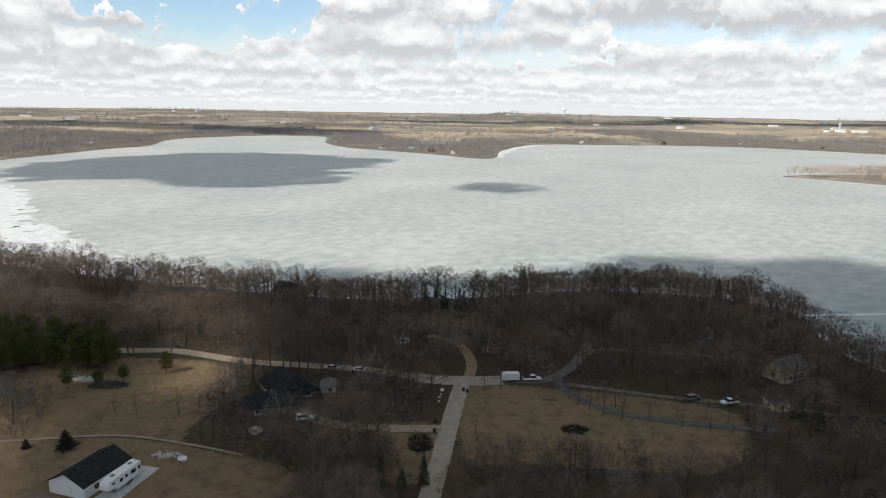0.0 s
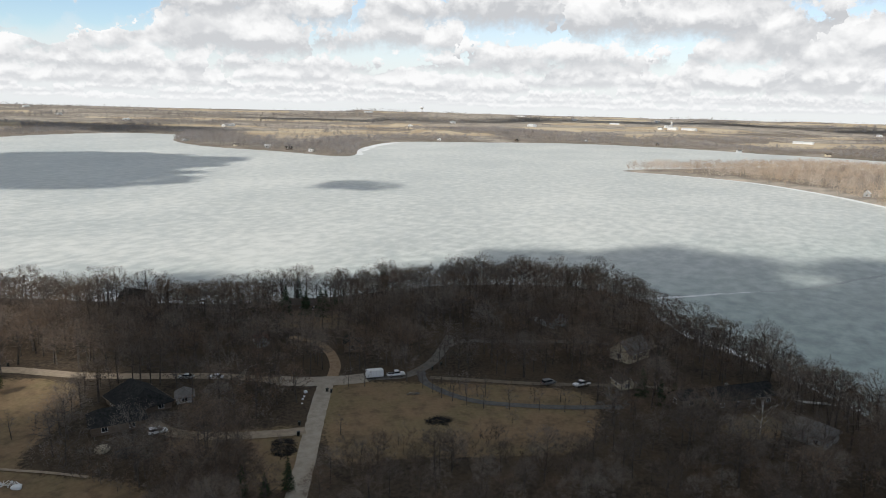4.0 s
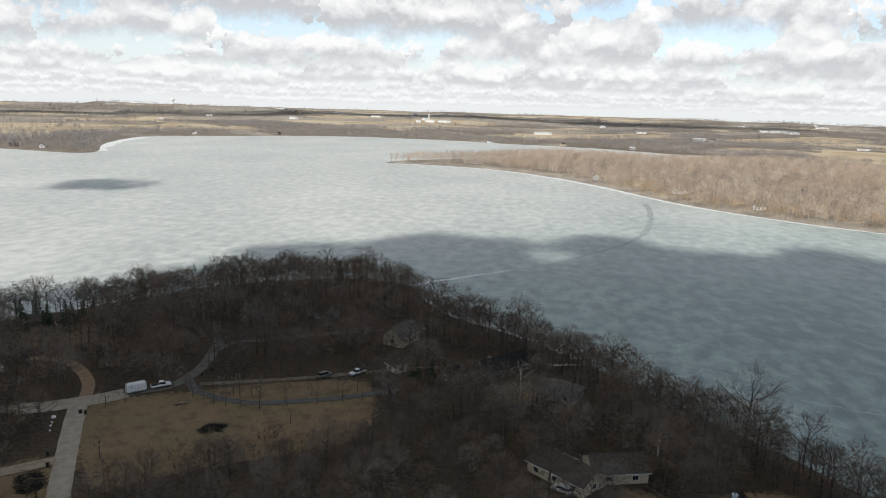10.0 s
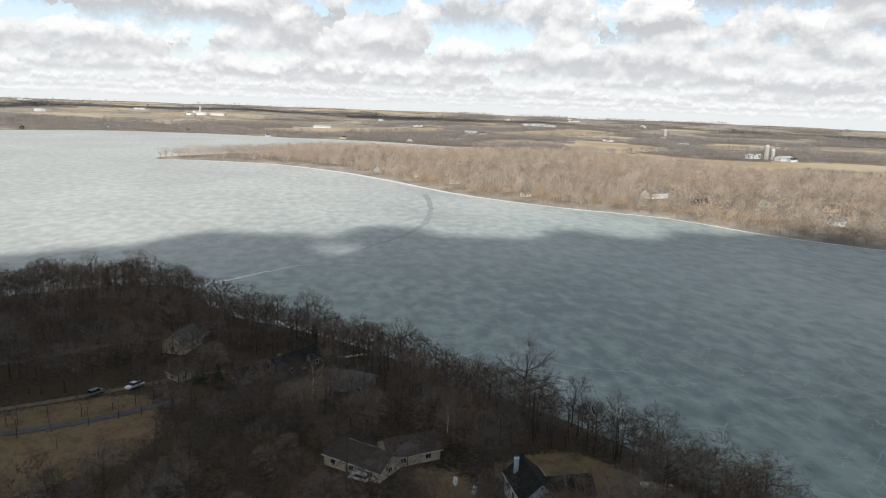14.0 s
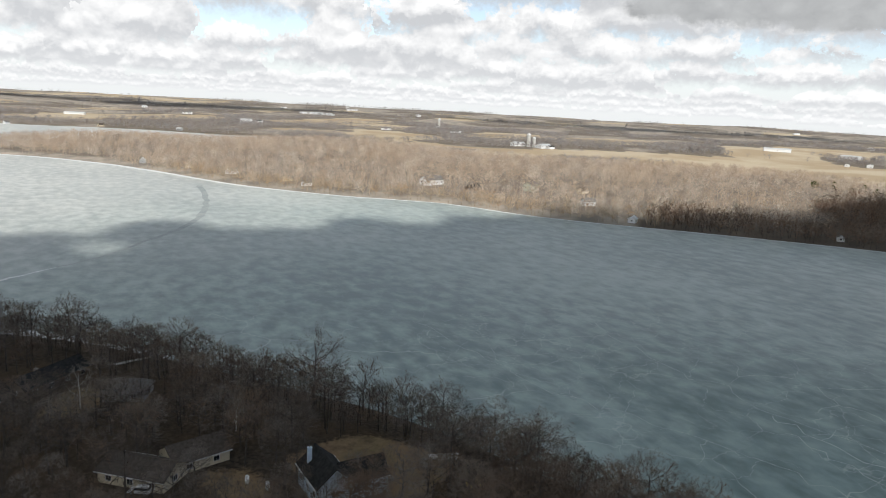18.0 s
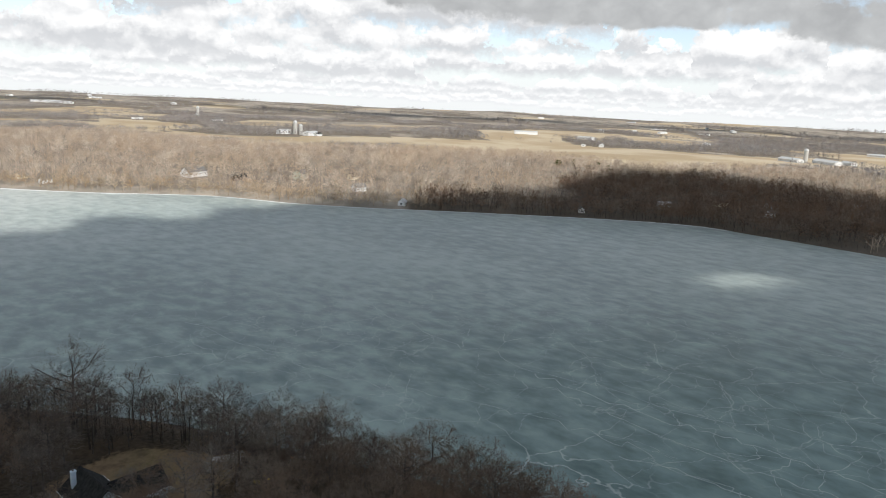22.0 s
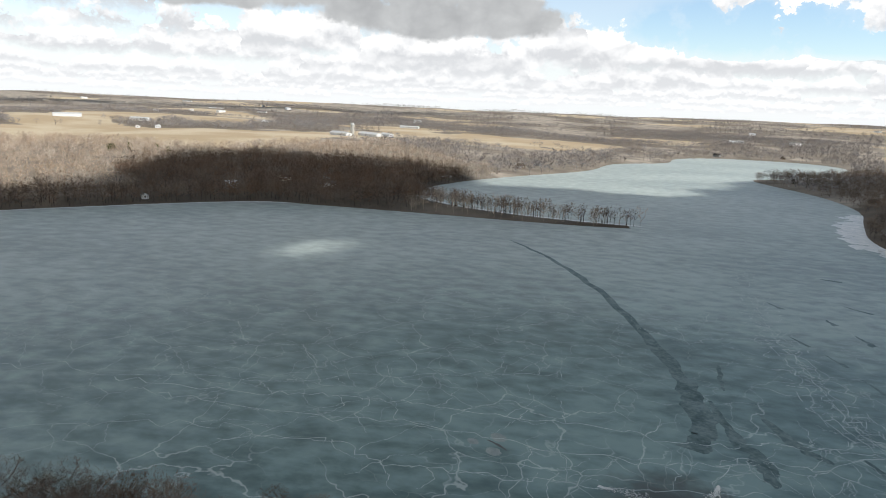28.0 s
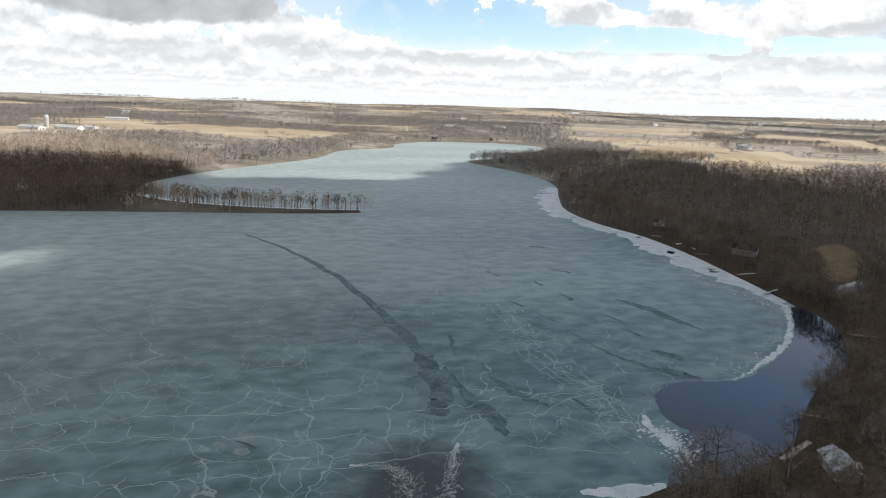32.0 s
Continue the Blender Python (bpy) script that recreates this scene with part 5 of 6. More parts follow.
for px, py, s in ((-87, 213, 0.75), (-106, 219, 0.85), (-98, 207, 0.6), (-104, 203, 0.6), (-112, 200, 0.7)):
    plant("pine_tree", PINE[int(abs(px)) % 3], px, py, s, "young green pine at the meadow's edge", "tree", "", px * 7)
for px, py, s in ((101, 184, 0.9), (106, 182, 0.75), (110, 181, 0.7), (104, 178, 0.6), (-25, 290, 0.9), (-10, 273, 1.1), (-8, 276, 1.0), (10, 284, 1.1), (-1, 318, 1.0), (39, 332, 1.2), (41, 334, 1.1), (139, 312, 1.1),
                  (125, 306, 1.0), (-3, 147, 0.7), (-8, 146, 0.6), (-13, 147, 0.65), (14, 287, 1.0), (18, 292, 0.9), (-22, 276, 1.3), (-14, 281, 1.2), (-6, 283, 1.4), (2, 281, 1.2), (8, 278, 1.35), (-18, 286, 1.1)):
    plant("spruce_tree", SPRUCE[int(abs(px)) % 2], px, py, s, "dark green spruce among bare trees", "tree", "spruces of the near wood", px * 11)
for px, py, s in ((930, -60, 1.0), (922, -78, 1.1), (915, -95, 0.9), (938, -110, 1.2), (905, -55, 1.3), (912, -120, 1.0)):
    plant("pine_tree", PINE[int(px) % 3], px, py, s, "olive-green pine at the field's edge", "tree", "pines by the field", px)
JUNIPER = [proto(needle_tree(9, 5.5, 10, 3.2, 0.02), BARK, surface("juniper", ((0.018, 0.014, 0.012), (0.04, 0.032, 0.026)), 0.8, 0.9))]
plant("juniper_bush", JUNIPER[0], -93, 163, 1.0, "dark rounded evergreen bush on the lawn", "bush")
plant("juniper_bush", JUNIPER[0], -103, 163, 0.5, "small dark evergreen bush on the lawn", "bush")
BIG = proto(bare_tree(91, 21, 12, 5, 4, 5, 0.44, 0.46, 0.30, 0.06, haze=420), BARK, TWIG_NEAR)
plant("bare_tree", BIG, 158, 106, 1.05, "tall spreading leafless elm above the shore wood")
BIRCH = proto(bare_tree(92, 13, 8, 3, 2, 3, 0.30, 0.2, 0.15, 0.06), WHITE_BARK, surface("birch_twigs", ((0.30, 0.26, 0.23), (0.42, 0.38, 0.34)), 0.8, 0.9))
plant("birch_tree", BIRCH, 121.5, 156, 1.0, "white-barked leafless birch in a small clearing")
plant("birch_tree", BIRCH, 132, 112, 0.8, "slim white-barked leafless birch", turn=80)
plant("birch_tree", BIRCH, 29, -178, 0.9, "pale leafless tree beside the outlet", turn=200)
PALE = proto(bare_tree(93, 10, 10, 5, 4, 6, 0.5, 0.2, 0.1, 0.07), BARK, surface("silver_twigs", ((0.13, 0.118, 0.108), (0.21, 0.195, 0.18)), 0.8, 0.9))
plant("bare_tree", PALE, 85, 170, 0.95, "broad silvery-grey leafless tree by the lawn")
plant("bare_tree", PALE, -114, 176, 1.3, "broad grey leafless tree by the meadow", turn=70)
plant("bare_tree", PALE, -118, 186, 1.2, "broad grey leafless tree by the meadow", turn=170)
SMALL = [proto(bare_tree(s, 6.5, 6, 4, 3, 4, 0.34, 0.1, 0.22, 0.035), BARK, TWIG_NEAR) for s in (94, 95, 96)]
lane = smooth([(38, 203), (44, 193), (53, 186), (74, 180), (90, 178)], 12, closed=False)
for k in range(4, len(lane) - 1, 4):
    d = lane[k + 1] - lane[k]
    side = np.array([-d[1], d[0]]) / np.linalg.norm(d)
    for s in (-1, 1):
        p = lane[k] + side * s * 3.6 + np.array([rnd6.uniform(-0.8, 0.8), rnd6.uniform(-0.8, 0.8)])
        plant("bare_tree", SMALL[(k + s) % 3], p[0], p[1], rnd6.uniform(0.85, 1.2), "small leafless tree lining the lane", "tree", "trees along the lane", k * 40)
for px, py, s in ((14, 203, 1.0), (19, 203, 1.1), (36, 204, 1.1), (-89, 181, 1.0), (-91, 177, 0.6), (-87, 189, 0.6), (-85, 199, 0.7), (-80, 186, 0.5), (-84, 183, 0.55), (-72, 183, 1.2), (-68, 188, 0.9), (-5, 161, 1.1), (10, 172, 1.0), (56, 170, 0.8)):
    plant("bare_tree", SMALL[int(px) % 3], px, py, s, "small leafless tree in open grass", "tree", "", px * 13)


# ---- vehicles ----
def paint(name, c):
    return surface("paint_" + name, (tuple(v * 0.94 for v in c), c), 0.4, 0.3, 0.0, spec=0.5)


TYRE, RIM = surface("tyre", ((0.012, 0.012, 0.012), (0.025, 0.025, 0.025)), 4, 0.85), surface("rim", ((0.35, 0.35, 0.36), (0.5, 0.5, 0.5)), 3, 0.35, 0.8)
LAMP, RED = surface("headlight_lens", ((0.6, 0.6, 0.58), (0.72, 0.72, 0.7)), 3, 0.15), surface("tail_lens", ((0.25, 0.01, 0.01), (0.35, 0.02, 0.015)), 3, 0.2)


def wheels(thing, spots, r=0.36, w=0.24):
    for x, y in spots:
        t = part("tyre", cyl(bmesh.new(), (0, 0, 0), r, w, "X", 14), TYRE, thing, m=pose(x, y, r))
        part("rim", cyl(bmesh.new(), (0, 0, 0), r * 0.58, w + 0.03, "X", 10), RIM, t)


def vehicle(name, x, y, rot, kind, color, label):
    v = at_ground(name, x, y, rot, label, "truck" if kind == "pickup" else "car", sink=-0.12)
    L, W = (5.7, 1.95) if kind == "pickup" else (4.7, 1.82)
    sides = {"sedan": [(-2.3, 0.35), (2.35, 0.35), (2.35, 0.75), (1.5, 0.92), (-1.9, 0.98), (-2.35, 0.85)], "suv": [(-2.3, 0.4), (2.35, 0.4), (2.35, 0.9), (1.4, 1.08), (-2.3, 1.1)],
             "pickup": [(-2.85, 0.5), (2.85, 0.5), (2.85, 1.0), (1.5, 1.15), (-0.6, 1.15), (-0.6, 1.1), (-2.85, 1.1)]}[kind]
    body = prism([(px, pz) for px, pz in sides], -W / 2, W / 2)
    bmesh.ops.rotate(body, verts=body.verts, cent=(0, 0, 0), matrix=Matrix.Rotation(radians(90), 3, "Z"))
    bmesh.ops.bevel(body, geom=list(body.edges), offset=0.07, segments=1, affect="EDGES")
    part("body", body, color, v)
    cab = {"sedan": [(-1.75, 0.95), (1.25, 0.9), (0.45, 1.42), (-0.9, 1.45)], "suv": [(-2.2, 1.08), (1.25, 1.05), (0.6, 1.68), (-2.0, 1.72)], "pickup": [(-0.55, 1.13), (1.45, 1.13), (0.85, 1.78), (-0.45, 1.8)]}[kind]
    glass = prism(cab, -W * 0.43, W * 0.43)
    bmesh.ops.rotate(glass, verts=glass.verts, cent=(0, 0, 0), matrix=Matrix.Rotation(radians(90), 3, "Z"))
    part("cabin_glass", glass, GLASS, v)
    top = [cab[3], cab[2]]
    roof = boxes(((0, (top[0][0] + top[1][0]) / 2, top[0][1] + 0.015), (W * 0.84, top[1][0] - top[0][0] + 0.1, 0.07)), bevel=0.02)
    part("roof", roof, color, v)
    for s in (-1, 1):
        part("headlight", boxes(((s * W * 0.37, L / 2 + 0.0, 0.72), (0.36, 0.06, 0.16))), LAMP, v)
        part("tail_light", boxes(((s * W * 0.41, -L / 2 - 0.0, 0.85), (0.2, 0.06, 0.25))), RED, v)
        part("mirror", boxes(((s * (W / 2 + 0.08), cab[1][0] - 0.35, 1.1), (0.16, 0.1, 0.14))), color, v)
    part("bumper", boxes(((0, L / 2 + 0.04, 0.5), (W * 0.92, 0.14, 0.22)), bevel=0.03), RIM if kind == "pickup" else color, v)
    if kind == "pickup":
        part("bed", boxes(((0, -1.72, 1.105), (W * 0.8, 2.1, 0.02))), TYRE, v)
    wheels(v, [(s * (W / 2 - 0.1), yy) for s in (-1, 1) for yy in ((L * 0.31, -L * 0.3))])
    return v


WHITE, SILVER, GREY_P, BLUE_P = paint("white", (0.78, 0.79, 0.8)), paint("silver", (0.5, 0.51, 0.52)), paint("grey", (0.16, 0.165, 0.17)), paint("blue", (0.05, 0.08, 0.14))
vehicle("pickup_truck", 29.5, 209.6, -84, "pickup", WHITE, "white utility pickup truck parked on gravel")
vehicle("pickup_truck", 86, 194.5, 107, "pickup", WHITE, "white pickup truck parked on the lane")
vehicle("suv", 76, 197, -72, "suv", GREY_P, "dark grey car parked on the lane")
vehicle("car", -36.5, 180, -75, "suv", WHITE, "white car parked before the dark-roofed house")
vehicle("suv", 99, 109.5, 20, "suv", WHITE, "white car parked beside the cream house")
vehicle("car", -35, 217.5, 80, "sedan", SILVER, "silver car parked on the gravel track")
vehicle("car", -26, 216, 75, "sedan", WHITE, "white car parked on the gravel track")


def trailer(x, y, rot):
    t = at_ground("cargo_trailer", x, y, rot, "white enclosed cargo trailer hitched to a truck", "trailer", sink=-0.12)
    part("body", boxes(((0, 0, 1.65), (2.2, 5.4, 2.2)), bevel=0.08), WHITE, t)
    part("roof", boxes(((0, 0, 2.78), (2.1, 5.3, 0.06))), TRIM, t)
    part("frame", boxes(((0, 0, 0.5), (2.0, 5.4, 0.14)), ((0, 3.3, 0.5), (0.12, 1.3, 0.1))), TYRE, t)
    part("side_door", boxes(((1.12, 1.6, 1.55), (0.04, 0.8, 1.8))), TRIM, t)
    for k in range(5):
        part("rib", boxes(((1.115, -2.2 + k * 0.9, 1.65), (0.03, 0.06, 2.1))), SILVER, t)
    wheels(t, [(s * 1.05, yy) for s in (-1, 1) for yy in (-0.5, 0.4)])


trailer(22.6, 209.0, -84)


def camper(x, y, rot):
    c = at_ground("travel_trailer", x, y, rot, "long white fifth-wheel travel trailer on a concrete pad", "camper", sink=-0.2)
    shell = prism([(-5.4, 0.75), (3.0, 0.75), (3.0, 1.7), (5.5, 1.7), (5.5, 2.9), (4.9, 3.75), (-5.2, 3.75), (-5.4, 3.4)], -1.25, 1.25)
    bmesh.ops.rotate(shell, verts=shell.verts, cent=(0, 0, 0), matrix=Matrix.Rotation(radians(90), 3, "Z"))
    bmesh.ops.bevel(shell, geom=list(shell.edges), offset=0.1, segments=2, affect="EDGES")
    part("body", shell, WHITE, c)
    for k, (yy, w, z, h) in enumerate(((-4.6, 0.9, 2.5, 0.8), (-2.6, 1.6, 2.45, 0.9), (-0.3, 0.7, 2.5, 0.7), (1.4, 1.0, 2.4, 0.7), (3.9, 0.7, 2.8, 0.5))):
        for s in (-1, 1):
            part("window", boxes(((s * 1.265, yy, z), (0.04, w, h))), GLASS, c)
    part("window", boxes(((0, -5.42, 2.6), (1.6, 0.05, 0.9))), GLASS, c)
    part("slide_out", boxes(((1.45, -2.4, 2.1), (0.5, 3.2, 2.1)), bevel=0.04), WHITE, c)
    part("window", boxes(((1.72, -2.4, 2.4), (0.03, 1.6, 0.8))), GLASS, c)
    part("door", boxes(((1.27, 0.7, 1.9), (0.04, 0.7, 1.9))), TRIM, c)
    part("stripe", boxes(((1.27, 1.8, 1.35), (0.02, 4.4, 0.3))), GREY_P, c, "dark brown graphic stripe")
    for yy in (-3.2, 2.6):
        part("air_conditioner", boxes(((0, yy, 3.9), (0.75, 0.95, 0.3)), bevel=0.08), GREY_P, c)
    for yy in (-1.4, 0.8):
        part("roof_vent", boxes(((0.4, yy, 3.8), (0.4, 0.4, 0.12)), bevel=0.03), TRIM, c)
    wheels(c, [(s * 1.1, yy) for s in (-1, 1) for yy in (-1.9, -1.0)], 0.4)
    part("landing_leg", boxes(((0.7, 3.0, 0.6), (0.1, 0.1, 1.0))), TYRE, c)
    part("landing_leg", boxes(((-0.7, 3.0, 0.6), (0.1, 0.1, 1.0))), TYRE, c)


camper(-71.3, 145.5, 166)
z0 = float(ground_height(np.array([-71.0]), np.array([146.0]))[0])
part("concrete_pad", boxes(((0, 0, 0.0), (5.5, 16, 0.3))), CONCRETE, m=pose(-70.6, 146.5, z0 + 0.05, 0, 0, -14))
tagged(bpy.data.objects["concrete_pad"], "pale concrete parking pad beside the garage", "pavement", kind="structure")
part("driveway_apron", boxes(((0, 0, 0.0), (11, 6, 0.26))), surface("brown_paving", ((0.14, 0.105, 0.085), (0.20, 0.16, 0.13)), 0.8, 0.9), m=pose(-84, 137.2, z0 + 0.04, 0, 0, -18))
tagged(bpy.data.objects["driveway_apron"], "brown gravel apron before the garage door", "pavement", kind="structure")

# ---- yard things ----
BIN = surface("dark_bin", ((0.015, 0.02, 0.018), (0.03, 0.036, 0.033)), 3, 0.5)


def wheelie_bin(x, y, rot, color=None, label="dark wheeled refuse bin beside the road"):
    b = at_ground("wheeled_bin", x, y, rot, label, "bin", "bins by the road")
    bm = bmesh.new()
    bmesh.ops.create_cone(bm, cap_ends=True, segments=4, radius1=0.36, radius2=0.46, depth=1.0, matrix=Matrix.Translation((0, 0, 0.55)) @ Matrix.Rotation(radians(45), 4, "Z"))
    part("body", bm, color or BIN, b)
    part("lid", boxes(((0, 0.03, 1.09), (0.7, 0.76, 0.08)), bevel=0.03), color or BIN, b)
    for s in (-1, 1):
        part("wheel", cyl(bmesh.new(), (s * 0.28, -0.3, 0.12), 0.12, 0.08, "X", 10), TYRE, b)


for bx, by in ((-0.6, 179.2), (-0.8, 173.2), (7.6, 200.6), (42, 213.6), (45.6, 217), (8.8, 199.6), (-92, 236)):
    wheelie_bin(bx, by, bx * 30)


def propane_tank(x, y, rot):
    p = at_ground("propane_tank", x, y, rot, "white horizontal propane tank in the yard", "tank", "propane tanks")
    bm = cyl(bmesh.new(), (0, 0, 0.95), 0.5, 2.1, "X", 16)
    for s in (-1, 1):
        bmesh.ops.create_uvsphere(bm, u_segments=16, v_segments=8, radius=0.5, matrix=Matrix.Translation((s * 1.05, 0, 0.95)) @ Matrix.Diagonal((0.55, 1, 1, 1)))
    part("tank", bm, WHITE, p)
    part("valve_dome", cyl(bmesh.new(), (0, 0, 1.5), 0.16, 0.2), SILVER, p)
    for s in (-1, 1):
        part("leg", boxes(((s * 0.7, 0, 0.22), (0.14, 0.7, 0.44))), CONCRETE, p)


propane_tank(113.6, 93, 40)
propane_tank(113.8, 87.5, 35)


def stick_heap(x, y, rx, ry, h, n, material, name, label, seed, length=2.2, width=0.12):
    """A heap of brush or logs: stuff."""
    rnd = np.random.RandomState(seed)
    a, r = rnd.uniform(0, 6.28, n), np.sqrt(rnd.rand(n))
    c = np.stack([x + rx * r * np.cos(a), y + ry * r * np.sin(a)], 1)
    z = ground_height(c[:, 0], c[:, 1]) + h * (1 - r ** 2) * rnd.rand(n)
    d = rnd.normal(size=(n, 3)) * np.array([1, 1, 0.25])
    d /= np.linalg.norm(d, axis=1, keepdims=True)
    p = np.c_[c, z]
    pieces = [tube([p[i] - d[i] * length * 0.5, p[i] + d[i] * length * 0.5], [width * 0.5, width * 0.35], 3) for i in range(n)]
    v, f = gather(pieces)
    return tagged(new(name, tri_mesh(name, v, f, material)), label, "brush", kind="stuff")


stick_heap(-101, 203, 6, 3, 1.4, 260, BARK, "brush_pile", "dark heap of cut brush in the meadow", 1)
stick_heap(-110, 207, 5, 1.2, 0.7, 60, WHITE_BARK, "log_pile", "pale stacked birch logs beside pines", 2, 2.6, 0.3)
stick_heap(-66, 159.5, 4.5, 0.8, 0.6, 40, WHITE_BARK, "log_pile", "pale weathered logs at the lawn's edge", 3, 2.4, 0.26)
stick_heap(-4.5, 167, 3.0, 5.5, 0.9, 260, surface("charred_brush", ((0.012, 0.012, 0.012), (0.03, 0.028, 0.026)), 1.5, 0.9), "brush_pile", "long black heap of burnt brush by the road", 4)
stick_heap(37, 176, 3.6, 2.6, 0.8, 200, surface("charred_brush", ((0.012, 0.012, 0.012), (0.03, 0.028, 0.026)), 1.5, 0.9), "brush_pile", "round black heap of burnt brush on the lawn", 5)
stick_heap(-38, 191.5, 3.6, 2.4, 0.9, 160, BARK, "brush_pile", "dark heap of brush beside the house", 6)
stick_heap(33, 195, 2.2, 0.6, 0.9, 50, WOOD, "log_pile", "short stack of split firewood on the lawn", 7, 0.9, 0.2)
stick_heap(-19, 172, 2.6, 1.4, 0.6, 80, BARK, "brush_pile", "low heap of twigs in the yard", 8)


def boulder(x, y, r, seed, material, name, label):
    rnd = np.random.RandomState(seed)
    bm = bmesh.new()
    bmesh.ops.create_icosphere(bm, subdivisions=2, radius=r)
    for v in bm.verts:
        v.co *= 1 + 0.22 * math.sin(3.1 * v.co.x / r + seed) * math.cos(2.7 * v.co.y / r + seed * 2)
        v.co.z *= 0.62
    o = part(name, bm, material)
    o.matrix_basis = pose(x, y, float(ground_height(np.array([x]), np.array([y]))[0]) + r * 0.3, 0, 0, seed * 40)
    return tagged(o, label, "rock" if "rock" in name or "boulder" in name else "tarp")


boulder(-62, 157.8, 1.1, 1, TRIM, "covered_pile", "white tarpaulin over a small heap on the lawn")
boulder(-48, 172.5, 1.7, 2, surface("tan_tarp", ((0.42, 0.36, 0.27), (0.52, 0.46, 0.36)), 0.7, 0.8), "covered_pile", "tan tarpaulin over a heap beneath trees")
boulder(-42, 169.5, 2.2, 3, surface("dark_tarp", ((0.03, 0.03, 0.03), (0.06, 0.06, 0.058)), 0.7, 0.6), "covered_pile", "dark tarpaulin over a heap beneath trees")
for k, (bx, by, r) in enumerate(((1.2, 201, 0.7), (0.8, 198, 0.35), (0.4, 196, 0.35), (0.2, 193, 0.3), (-79, 193, 0.6), (141, 62.5, 1.0), (142.6, 63.2, 0.8), (139.5, 61.6, 0.7), (128, 70, 0.8), (131, 66, 0.7), (78, 170, 0.4), (58, 182, 0.4))):
    boulder(bx, by, r, 5 + k, TRIM if k < 4 else STONE, "boulder", "pale painted boulder by the roadside" if k < 4 else "grey field boulder on the ground")


# ---- docks, lifts and boats ----
def dock(points, width, name="dock", label="weathered wooden dock drawn up on the bank", z=None, material=None, planks=True):
    p0, p1 = np.array(points[0], float), np.array(points[1], float)
    d = p1 - p0
    ln = float(np.linalg.norm(d))
    rot = math.degrees(math.atan2(d[1], d[0]))
    m = (p0 + p1) / 2
    gz = max(float(ground_height(np.array([m[0]]), np.array([m[1]]))[0]), 0.0) if z is None else z
    o = new(name)
    o.matrix_basis = pose(m[0], m[1], gz, 0, 0, rot)
    tagged(o, label, "dock")
    n = max(2, int(ln / 0.9))
    for k in range(n):
        part("plank", boxes((((k + 0.5) / n * ln - ln / 2, 0, 0.62), (ln / n - 0.08, width, 0.08))), material or WOOD, o)
    for s in (-1, 1):
        part("beam", boxes(((0, s * width * 0.42, 0.5), (ln, 0.1, 0.16))), material or WOOD, o)
        for k in range(max(2, int(ln / 4))):
            part("post", cyl(bmesh.new(), ((k / max(1, int(ln / 4) - 1) - 0.5) * (ln - 0.4), s * width * 0.46, 0.3), 0.06, 0.9, "Z", 6), material or BARK, o)
    return o


PALE_DOCK = surface("pale_dock_boards", ((0.46, 0.45, 0.43), (0.60, 0.59, 0.56)), 1.2, 0.8)
dock([(33, -188), (30, -204)], 1.6, material=PALE_DOCK, label="pale aluminium dock sections beside the outlet")
dock([(25, -191), (16, -195)], 3.6, material=PALE_DOCK, label="pale board deck beside the lakeside cabin")
dock([(37, -221), (29, -225)], 1.4, label="low timber seawall at the water's edge")
dock([(40, -316), (30, -321)], 1.2, material=PALE_DOCK, label="white dock sections stacked on the bank")
dock([(86, -361), (83, -378)], 1.4, material=PALE_DOCK, label="pale dock leading over shore ice")
dock([(108, -389), (100, -402)], 1.3, material=PALE_DOCK, label="pale dock leading over shore ice")
for k, (dx, dy, a, ln) in enumerate(((139, -431, 40, 14), (163, -452, 60, 10), (182, -467, 20, 16), (206, -486, 50, 10), (230, -500, 30, 16), (245, -512, 70, 10), (262, -528, 30, 10), (280, -548, 45, 12), (296, -566, 20, 9), (320, -600, 60, 9),
                                     (350, -650, 40, 9), (152, -444, 120, 8), (215, -494, 140, 8), (370, -690, 30, 9), (400, -720, 50, 10), (430, -745, 30, 9), (470, -775, 60, 8))):
    c, s = math.cos(radians(a)) * ln / 2, math.sin(radians(a)) * ln / 2
    dock([(dx - c, dy - s), (dx + c, dy + s)], 1.6 + (k % 3) * 0.8, material=PALE_DOCK if k % 2 else WOOD, label="dock sections pulled onto the southern bank", z=0.9)
dock([(145, 63), (150, 57)], 3.0, material=PALE_DOCK, label="pale board deck above the shore")
dock([(152, 47), (158, 39)], 1.4, material=PALE_DOCK, label="pale dock sections on the near shore")
dock([(146, 176), (160, 171)], 1.5, material=PALE_DOCK, label="white dock beneath bare shore trees")
dock([(118, 219), (128, 226)], 1.4, material=WOOD, label="timber walkway beside the cream house")


def boat(x, y, rot, ln, material, name, label):
    o = at_ground(name, x, y, rot, label, "boat")
    bm = bmesh.new()
    rows = 9
    ring = []
    for i in range(rows):
        u = i / (rows - 1) * 2 - 1
        w = 0.16 * ln * (1 - abs(u) ** 2.4)
        ring.append([bm.verts.new((u * ln / 2, w * c, 0.18 + 0.35 * s + 0.12 * u * u)) for c, s in ((-1, 0.6), (-0.75, 0), (0, -0.3), (0.75, 0), (1, 0.6), (0, 0.75))])
    for i in range(rows - 1):
        for j in range(6):
            bm.faces.new((ring[i][j], ring[i][(j + 1) % 6], ring[i + 1][(j + 1) % 6], ring[i + 1][j]))
    bmesh.ops.remove_doubles(bm, verts=bm.verts, dist=0.001)
    bmesh.ops.recalc_face_normals(bm, faces=bm.faces)
    part("hull", bm, material, o)
    part("seat", boxes(((0, 0, 0.45), (0.3, ln * 0.2, 0.06))), TYRE, o)


